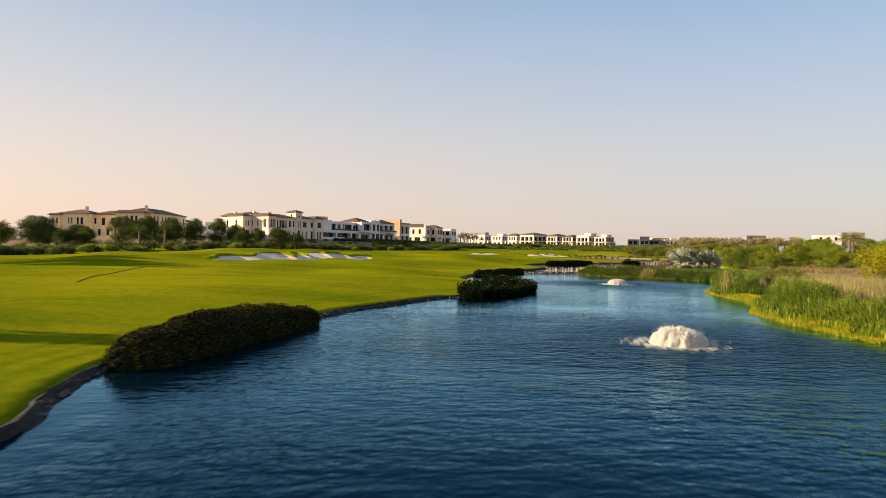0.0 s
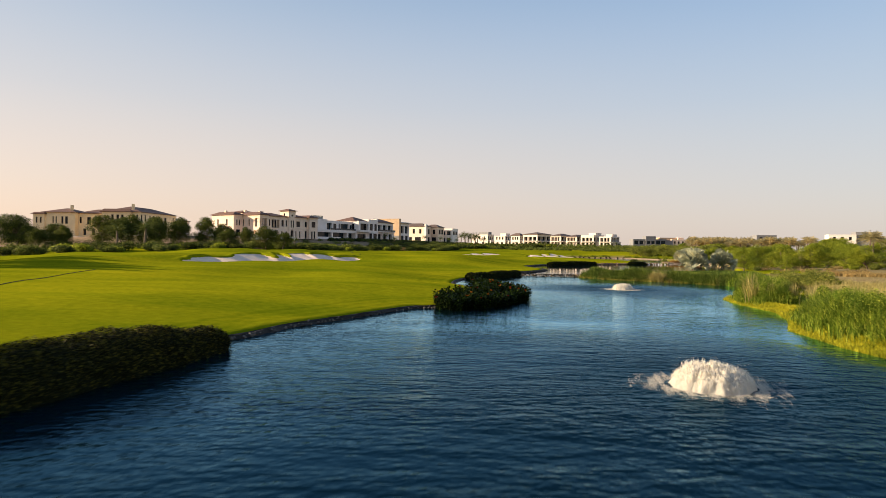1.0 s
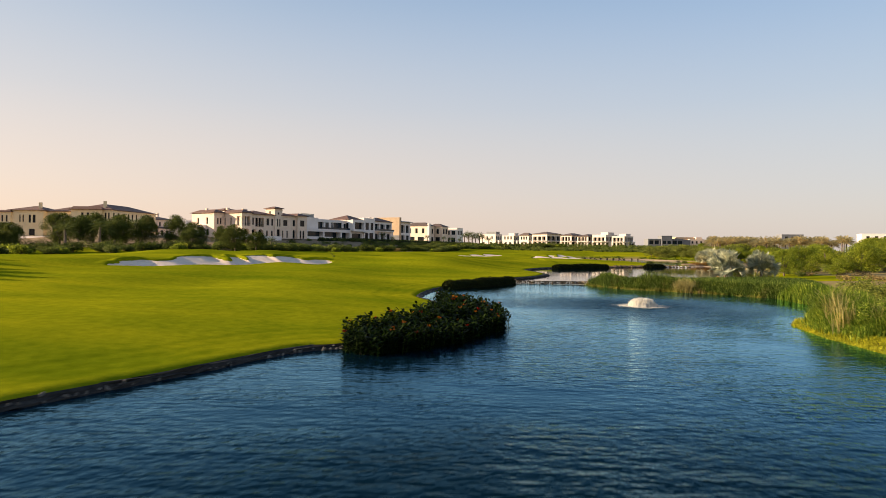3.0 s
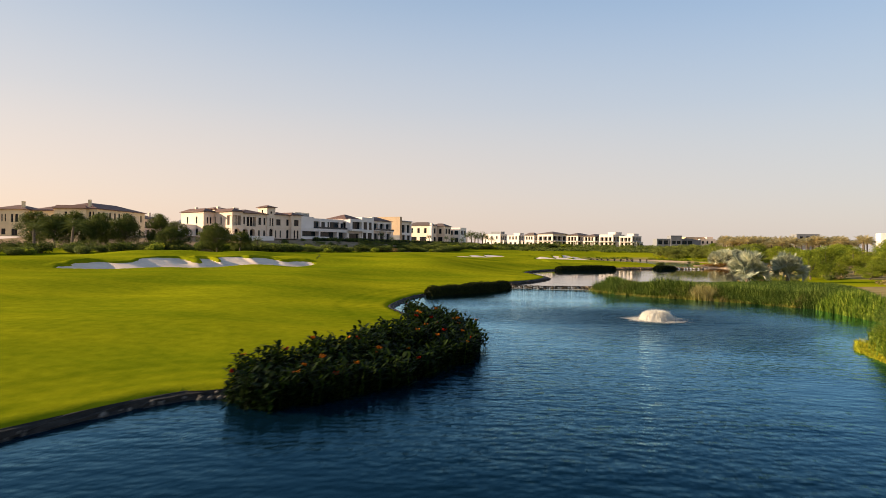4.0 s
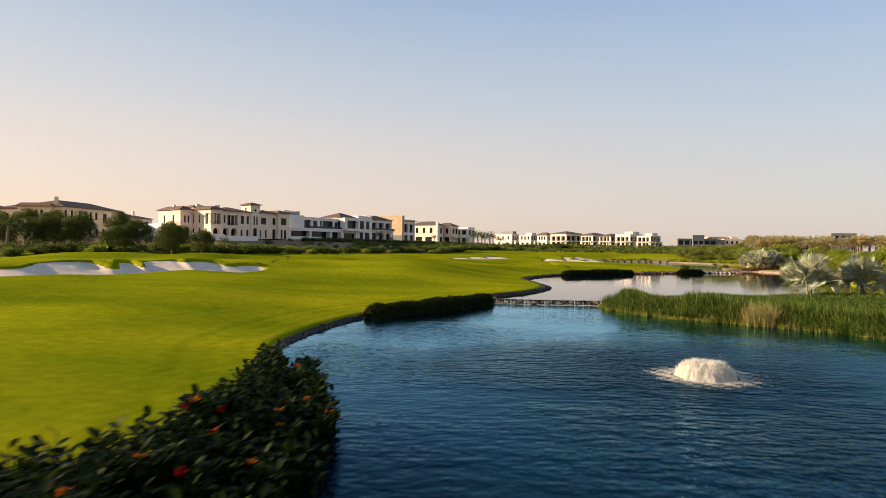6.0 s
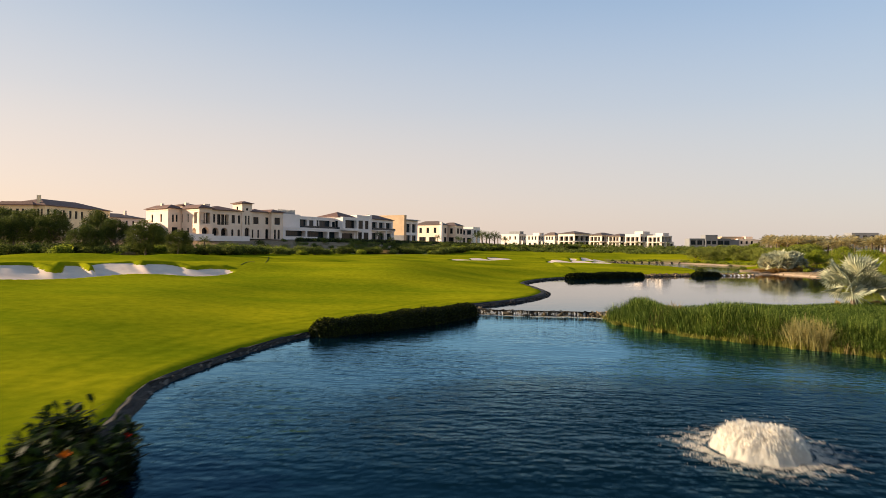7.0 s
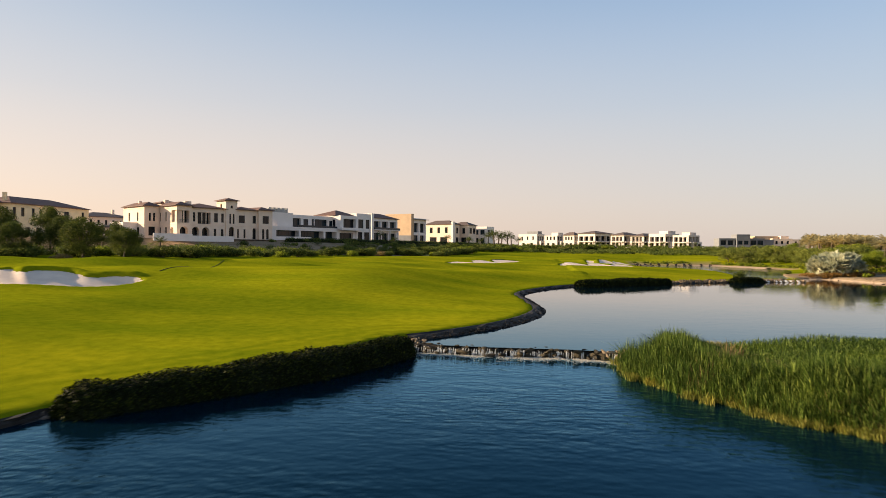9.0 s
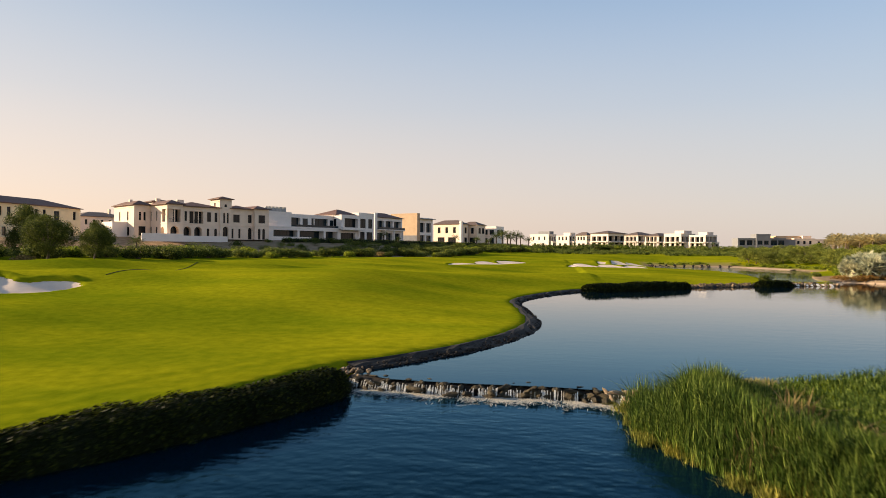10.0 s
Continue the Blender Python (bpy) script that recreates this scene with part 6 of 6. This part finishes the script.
# the arcaded mansion
A, W_ = "arch", "win"
villa("mansion", "ivory stucco mansion with arcade, tower and brown tiled roofs", -83.55, 291.6, 9.5, 55.7, [
    dict(u=(0, 5.0), v=(0, 14), z=(0, 10.7), mat=IVORY, roof=("hip", 1.5, ROOF), bands=(4.6, 9.9), front=[(1.0, 3.7, 0.2, 3.9, A, 1.8), (0.5, 4.2, 5.2, 9.2, W_, 2.6)],
         left=[(1.4, 2.3, 5.7, 8.7, W_), (5.6, 6.6, 5.7, 8.7, W_), (10.2, 13.2, 5.2, 9.2, W_, 2.2), (1.2, 2.4, 0.9, 3.7, W_), (5.4, 6.8, 0.9, 3.7, W_), (9.4, 11.6, 0.2, 3.7, A, 1.2)]),
    dict(u=(5.0, 17.6), v=(0.9, 15.5), z=(0, 10.3), mat=IVORY, roof=("hip", 2.0, ROOF), bands=(4.6, 9.5), front=[(0.6, 3.1, 0.2, 3.9, A, 1.8), (4.1, 6.7, 0.2, 3.9, A, 1.8), (8.3, 9.2, 0.6, 3.5, A), (10.9, 11.9, 0.6, 3.5, A),
         (0.9, 1.7, 5.7, 8.8, W_), (2.5, 7.1, 5.0, 8.9, W_, 1.8), (8.4, 9.8, 5.7, 8.8, W_), (11.0, 12.0, 5.7, 8.8, W_)]),
    dict(u=(17.6, 21.9), v=(0.6, 7.0), z=(0, 13.4), mat=IVORY, roof=("hip", 1.1, ROOF), bands=(4.6, 12.6), front=[(1.2, 3.2, 0.1, 4.3, A, 0.8), (1.3, 2.0, 5.4, 8.9, A), (2.6, 3.3, 5.4, 8.9, A), (1.7, 2.7, 10.8, 11.8, A)], left=[(2.6, 3.6, 10.7, 12.3, W_)]),
    dict(u=(21.9, 30.0), v=(0.9, 14), z=(0, 10.4), mat=IVORY, roof=("hip", 1.5, ROOF), bands=(4.6, 9.6), front=[(0.2, 0.9, 0.4, 3.6, W_), (2.7, 3.5, 0.4, 3.6, W_), (6.3, 7.8, 0.1, 4.1, A, 0.6), (0.8, 3.2, 5.8, 8.5, W_), (6.3, 7.7, 5.8, 8.6, W_)]),
    dict(u=(30.0, 35.6), v=(-0.4, 13), z=(0, 10.6), mat=IVORY, roof=("hip", 1.4, ROOF), bands=(4.6, 9.8), front=[(1.3, 2.3, 0.1, 3.9, A), (3.0, 4.1, 0.1, 3.9, A), (1.5, 4.1, 5.8, 8.6, W_)], right=row(3, 1, 12, 1.4, 5.6, 8.2)),
    dict(u=(-5.1, -0.1), v=(12.4, 29.2), z=(0, 10.7), mat=IVORY, roof=("hip", 1.6, ROOF), bands=(4.6, 9.9), front=[(1.5, 2.2, 5.8, 8.5, W_), (2.9, 3.6, 5.8, 8.5, W_), (1.4, 3.6, 0.9, 3.9, W_)], left=[(4.2, 5.4, 5.8, 8.7, W_), (11.0, 12.2, 5.8, 8.7, W_), (1.4, 3.2, 0.1, 3.9, A), (10.6, 12.8, 0.9, 3.7, W_)]),
    dict(u=(-9.6, -5.1), v=(18, 29), z=(-0.6, 4.8), mat=WHITE, roof="flat"),
    dict(u=(2, 9), v=(15.5, 24), z=(0, 12.2), mat=IVORY, roof=("hip", 1.2, ROOF)),
], [("terrace_wall", WHITE, "low white terrace wall", [(-9, 3.6, -3.4, -3.1, -1.0, 1.45), (3.6, 18.5, -3.2, -2.9, -1.0, 0.9)]), ("chimney", IVORY, "stucco chimney", [(2.6, 3.9, 14.2, 15.4, 11, 13.3), (-3.2, -2.3, 21, 22, 11, 12.9), (7.4, 9.6, 9.5, 10.7, 11.4, 13.0)]),
    ("column", IVORY, "", [(0.0, 0.5, -0.0, 0.5, 5.2, 9.2), (2.2, 2.5, 0.05, 0.35, 5.2, 9.2), (8.9, 9.15, 0.95, 1.2, 5.0, 8.9), (10.4, 10.65, 0.95, 1.2, 5.0, 8.9)]),
    ("balcony_rail", FRAME, "", railing(0.6, 4.1, -0.02, 5.2) + railing(7.6, 12.0, 0.85, 5.0))])

# the cream villa, its long side towards the fairway
villa("villa", "cream-yellow stucco villa with hipped brown tile roofs", -134.0, 281.7, 9.2, 90, [
    dict(u=(0, 35.9), v=(0, 17), z=(0, 11), mat=CREAM, roof=("hip", 3.0, ROOF), bands=(5.2, 10.2), front=[(a, a + 1.35, 7.0, 9.9, W_) for a in (0.85, 4.2, 8.6, 12.0, 15.1, 18.4, 32.2)] + [(23.3, 25.8, 5.9, 9.7, W_)] + row(8, 1, 34, 1.6, 0.8, 3.6),
         left=[(13.9, 14.7, 7.0, 9.9, W_), (15.3, 16.0, 7.0, 9.9, W_), (13.6, 16.2, 0.8, 3.6, W_)]),
    dict(u=(-1.3, 0), v=(3.6, 16.4), z=(0, 11), mat=CREAM, roof=("hip", 1.4, ROOF), bands=(5.2, 10.2), left=[(4.2, 5.3, 6.4, 9.8, W_), (6.5, 7.7, 6.4, 9.8, W_), (8.6, 9.7, 6.4, 9.8, W_)] + row(3, 3.6, 10.4, 1.4, 0.4, 3.8)),
    dict(u=(5.5, 17), v=(17, 31), z=(0, 10.4), mat=CREAM, roof=("hip", 2.2, ROOF), bands=(5.0, 9.6), left=[(0.6, 1.6, 6, 8.8, W_), (4.0, 5.8, 5.4, 8.8, W_), (8.5, 9.8, 6, 8.8, W_)] + row(3, 1, 13, 1.4, 0.6, 3.6)),
    dict(u=(3.2, 16), v=(31, 45.5), z=(0, 10.7), mat=CREAM, roof=("hip", 2.2, ROOF), bands=(5.0, 9.8), left=[(4.2, 4.8, 5.9, 8.9, W_), (5.6, 6.2, 5.9, 8.9, W_), (8.2, 9.2, 5.6, 8.9, W_), (9.9, 11.2, 5.6, 8.9, W_), (8.4, 10.9, 0.2, 3.0, W_), (4.2, 6.0, 0.6, 3.0, W_)], front=row(2, 1.5, 11.5, 1.2, 6, 8.8)),
    dict(u=(2.4, 3.2), v=(44.4, 49.5), z=(0, 9.9), mat=CREAM, roof=("hip", 0.9, ROOF), left=row(2, 0.6, 4.4, 0.8, 5.9, 8.6)),
], [("chimney", CREAM, "stucco chimney", [(2.0, 3.0, 3.9, 4.8, 11.5, 14.8), (5.2, 6.2, 33.4, 34.4, 10.5, 14.2)]), ("balcony", CREAM, "", [(23.0, 26.1, -0.9, 0.0, 5.4, 5.8)]),
    ("balcony_rail", FRAME, "", railing(23.1, 26.0, -0.86, 5.8, 0.9))])
villa("villa", "grey-roofed cream villa half hidden behind trees", -156.6, 345.4, 10.7, 66, [
    dict(u=(0, 22), v=(0, 16), z=(-1.5, 8.6), mat=IVORY, roof=("hip", 2.4, ROOF_GREY), bands=(5.7,), front=row(6, 1, 21, 1.1, 6.7, 8.9) + row(4, 1, 21, 2.0, 2.1, 4.7), left=row(3, 1, 15, 1.2, 6.7, 8.9)),
    dict(u=(6, 17), v=(-3, 0), z=(-1.5, 4.0), mat=IVORY, roof=("hip", 1.0, ROOF_GREY), front=row(3, 0.5, 10.5, 1.8, 1.8, 4.5))], [("chimney", IVORY, "", [(15, 16, 5, 6, 9, 12.4)])])
villa("villa", "pale villa block behind the arcaded mansion", -149, 382, 9.8, 0, [dict(u=(0, 8), v=(0, 12), z=(0, 9.8), mat=WHITE, front=row(2, 1, 7, 1.4, 6, 8.2)), dict(u=(8, 13), v=(2, 12), z=(0, 10.8), mat=WHITE)])

# white modern villa
villa("modern_villa", "white modern flat-roofed villa with dark glazing", -65, 328, 9.4, 60, [
    dict(u=(0, 10.5), v=(2.5, 16), z=(4.9, 10.4), mat=WHITE, left=[(9, 11, 2.2, 3.4, W_)]),
    dict(u=(10.5, 33), v=(3.2, 16), z=(4.9, 9.9), mat=WHITE, glass=BLUE_GLASS, front=[(0.3, 4.8, 0.7, 4.2, W_, 1.2), (6, 8.6, 0.7, 4.0, W_), (10.4, 11.6, 0.6, 4.2, W_), (12, 19, 0.6, 4.2, W_, 1.0), (20.0, 22, 0.8, 3.8, W_)]),
    dict(u=(-6, 33.5), v=(0, 16), z=(-0.6, 4.9), mat=WHITE, roof="flat", glass=BLUE_GLASS, front=[(6.5, 17.5, 0.8, 4.6, W_, 2.6), (18.5, 30.5, 0.8, 4.6, W_, 3.0), (31.5, 37.8, 0.8, 4.6, W_, 3.0)]),
], [("garden_wall", WHITE, "plain white garden wall", [(-6, 16, -2.6, -2.3, -0.8, 1.5)]), ("roof_screen", plain("grey_louvre", (0.42, 0.40, 0.37), 0.6), "grey louvred plant screen", [(0.8 + k * 0.62, 1.3 + k * 0.62, 5, 5.2, 10.6, 12.9) for k in range(15)] + [(0.6, 10.1, 5.25, 10, 10.6, 12.4)]),
    ("balustrade", BLUE_GLASS, "tinted glass balustrade", [(11, 33, 0.25, 0.28, 5.5, 6.3)])])
villa("modern_villa", "white villa with hipped tile roof and deep balcony", -46, 358, 9.7, 62, [
    dict(u=(-3, 8), v=(0, 14), z=(4.8, 10.2), mat=WHITE, roof="flat", front=[(1.8, 9.6, 0.8, 4.6, W_, 1.8)], left=[(6, 11, 1, 4.2, W_)]),
    dict(u=(-3, 10), v=(3, 15), z=(10.2, 10.8), mat=WHITE, roof=("hip", 2.6, ROOF)),
    dict(u=(-3, 8), v=(1.5, 14), z=(-0.6, 4.8), mat=WHITE, roof="none", front=[(1, 9.5, 0.9, 4, W_, 1.2)]),
    dict(u=(8, 17.5), v=(1, 14), z=(-0.6, 11.6), mat=WHITE, roof="flat", front=[(1, 3.8, 1, 4.6, W_), (5, 8.6, 1, 4.6, W_), (1.0, 4.4, 6.2, 10.2, W_), (6, 8.5, 6.2, 10.2, W_)]),
], [("balcony", WHITE, "white balcony slab", [(-3.2, 9.5, -1.2, 0.0, 4.5, 5.6)])])
villa("modern_villa", "white villa with tiled roof and glazed balconies", -41, 384, 9.9, 64, [
    dict(u=(0, 1.6), v=(-0.4, 13), z=(-0.6, 12.4), mat=WHITE, roof="flat"),
    dict(u=(1.6, 21.5), v=(0.8, 13), z=(-0.6, 11), mat=WHITE, roof=("hip", 2.6, ROOF), glass=BLUE_GLASS, front=row(3, 0.6, 19.4, 4.6, 0.9, 4.6, W_, 1.2) + row(3, 0.6, 19.4, 5.2, 6.2, 10.2, W_, 1.6)),
], [("balcony", WHITE, "white balcony slab", [(1.8, 21.5, -1.0, 0.8, 5.2, 5.6)]), ("balustrade", BLUE_GLASS, "tinted glass balustrade", [(1.8, 21.5, -0.95, -0.9, 5.6, 6.6)]), ("column", WHITE, "", [(6.6 + 6.6 * k, 7.1 + 6.6 * k, -0.9, -0.4, -0.6, 5.2) for k in range(3)])])
villa("modern_villa", "villa with tall tan stone-clad wall and glazed bays", -31, 437, 9.8, 64, [
    dict(u=(0, 2.4), v=(0, 18), z=(0.0, 15.4), mat=TAN, roof="flat"),
    dict(u=(-0.3, 0), v=(0, 18), z=(-0.6, 4.0), mat=GREY, roof="none"),
    dict(u=(2.4, 16), v=(1, 15), z=(-0.6, 13.2), mat=WHITE, roof="flat", glass=BLUE_GLASS, front=row(2, 0.5, 13, 4.8, 6.4, 11.6, W_, 1.4) + row(2, 0.5, 13, 4.8, 0.9, 4.8, W_, 1.0)),
], [("canopy", GREY, "", [(2.0, 17, -0.6, 1.0, 13.0, 13.3)])])
villa("villa", "ivory villa with grey hipped tile roof and dark shutters", -16, 508, 10.2, 62, [
    dict(u=(0, 10), v=(0, 21), z=(-0.8, 12.6), mat=IVORY, roof=("hip", 2.8, ROOF_GREY), bands=(5.6,), left=row(3, 1.5, 20, 2.2, 7.6, 11.4) + row(2, 2, 19, 5.6, 1.2, 4.8), front=row(2, 0.6, 9.4, 2.4, 7.4, 11.4) + row(2, 0.6, 9.4, 3, 1.2, 4.8)),
    dict(u=(-0.4, 1.6), v=(-1.6, 0), z=(-0.8, 13.8), mat=WHITE, roof="flat"),
    dict(u=(12, 22), v=(-6, 8), z=(-0.8, 12.2), mat=IVORY, roof=("hip", 2.6, ROOF_GREY), bands=(5.6,), left=row(2, 1, 13, 2.2, 7.4, 11.2) + row(2, 1, 13, 4.0, 1.0, 4.8), front=row(2, 0.6, 9.4, 3, 7.4, 11.2)),
    dict(u=(26, 36), v=(-12, 0), z=(-0.8, 11.2), mat=WHITE, roof="flat", glass=BLUE_GLASS, left=row(2, 1, 11, 3.4, 7, 10.2) + row(2, 1, 11, 3.4, 1, 4.6), front=row(2, 0.5, 9.5, 3.4, 7, 10.2)),
])

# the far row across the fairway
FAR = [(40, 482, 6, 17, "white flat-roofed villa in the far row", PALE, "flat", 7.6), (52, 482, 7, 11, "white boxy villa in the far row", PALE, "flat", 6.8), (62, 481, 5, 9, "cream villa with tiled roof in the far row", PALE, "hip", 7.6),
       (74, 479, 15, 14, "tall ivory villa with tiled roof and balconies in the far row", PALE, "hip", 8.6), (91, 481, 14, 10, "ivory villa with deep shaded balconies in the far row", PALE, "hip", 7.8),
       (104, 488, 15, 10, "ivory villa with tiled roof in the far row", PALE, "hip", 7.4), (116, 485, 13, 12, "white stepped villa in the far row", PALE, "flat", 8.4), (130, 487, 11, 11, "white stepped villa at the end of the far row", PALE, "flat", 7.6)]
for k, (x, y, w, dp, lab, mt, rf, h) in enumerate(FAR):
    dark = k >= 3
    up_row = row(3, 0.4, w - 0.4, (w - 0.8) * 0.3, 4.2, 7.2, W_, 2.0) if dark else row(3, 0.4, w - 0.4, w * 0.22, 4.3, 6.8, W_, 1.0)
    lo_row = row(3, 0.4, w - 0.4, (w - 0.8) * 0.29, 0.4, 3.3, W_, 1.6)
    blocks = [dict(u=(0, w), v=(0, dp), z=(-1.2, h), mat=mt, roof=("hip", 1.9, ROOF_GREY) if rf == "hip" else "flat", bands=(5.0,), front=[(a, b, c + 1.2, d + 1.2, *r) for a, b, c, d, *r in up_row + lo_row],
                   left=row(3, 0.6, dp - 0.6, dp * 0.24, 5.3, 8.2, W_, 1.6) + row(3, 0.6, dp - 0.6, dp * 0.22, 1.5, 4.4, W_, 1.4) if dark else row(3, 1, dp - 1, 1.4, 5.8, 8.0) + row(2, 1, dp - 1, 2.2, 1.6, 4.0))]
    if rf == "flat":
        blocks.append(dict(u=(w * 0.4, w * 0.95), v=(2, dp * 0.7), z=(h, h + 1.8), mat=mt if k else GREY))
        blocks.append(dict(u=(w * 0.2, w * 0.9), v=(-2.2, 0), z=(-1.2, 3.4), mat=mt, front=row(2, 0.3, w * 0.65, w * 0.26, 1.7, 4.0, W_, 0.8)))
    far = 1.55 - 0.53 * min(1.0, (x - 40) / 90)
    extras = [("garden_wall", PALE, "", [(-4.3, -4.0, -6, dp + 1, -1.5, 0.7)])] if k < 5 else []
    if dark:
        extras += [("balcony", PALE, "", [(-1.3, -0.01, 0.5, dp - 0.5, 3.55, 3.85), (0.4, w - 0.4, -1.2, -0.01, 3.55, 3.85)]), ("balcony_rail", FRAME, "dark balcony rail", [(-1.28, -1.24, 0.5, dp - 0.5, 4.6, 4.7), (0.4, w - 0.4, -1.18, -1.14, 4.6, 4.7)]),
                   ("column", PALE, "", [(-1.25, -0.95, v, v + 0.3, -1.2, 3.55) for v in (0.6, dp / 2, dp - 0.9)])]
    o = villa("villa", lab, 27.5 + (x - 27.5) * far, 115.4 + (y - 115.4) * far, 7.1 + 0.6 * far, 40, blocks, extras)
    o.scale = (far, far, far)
villa("grey_villa", "dark grey modern villa with stacked glass boxes", 141, 466, 6.0, -4, [
    dict(u=(0, 12), v=(0, 12), z=(0, 7.2), mat=GREY, glass=BLUE_GLASS, front=row(3, 0.4, 11.6, 2.9, 3.9, 6.6, W_, 0.8)), dict(u=(9, 16), v=(-1, 10), z=(0, 9.4), mat=GREY, glass=BLUE_GLASS, front=row(2, 0.4, 6.6, 2.4, 4.2, 6.4)),
    dict(u=(16, 24), v=(0.5, 12), z=(0, 7.2), mat=GREY, glass=BLUE_GLASS, front=row(2, 0.4, 7.6, 3, 4.0, 6.6)), dict(u=(24, 29), v=(1.5, 12), z=(0, 6.6), mat=GREY)])
villa("villa", "cream stepped villa with flat roofs behind palms", 168, 467, 6.0, -4, [dict(u=(-6, 6), v=(4, 14), z=(0, 8.6), mat=TAN), dict(u=(2, 12), v=(0, 12), z=(0, 7.2), mat=IVORY, front=row(3, 0.6, 9.4, 1.2, 4.6, 6.4)), dict(u=(12, 22), v=(0, 12), z=(0, 6.8), mat=IVORY, front=row(3, 0.6, 9.4, 1.2, 4.4, 6.2)), dict(u=(7, 11), v=(2, 8), z=(7.2, 8.6), mat=IVORY)])
villa("villa", "white villa glimpsed above the palms", 229, 375, 8.6, -20, [dict(u=(0, 14), v=(0, 10), z=(0, 7.0), mat=WHITE, front=row(3, 1, 13, 1.6, 4.2, 6.2)), dict(u=(14, 26), v=(1, 11), z=(0, 8.6), mat=GREY, front=row(3, 1, 11, 1.8, 5.0, 7.4))])
villa("villa", "grey flat-roofed villa glimpsed above the palms", 203.6, 409, 7.3, -10, [dict(u=(0, 12), v=(0, 10), z=(0, 8.4), mat=GREY, front=row(3, 1, 11, 1.8, 5.2, 7.6))])
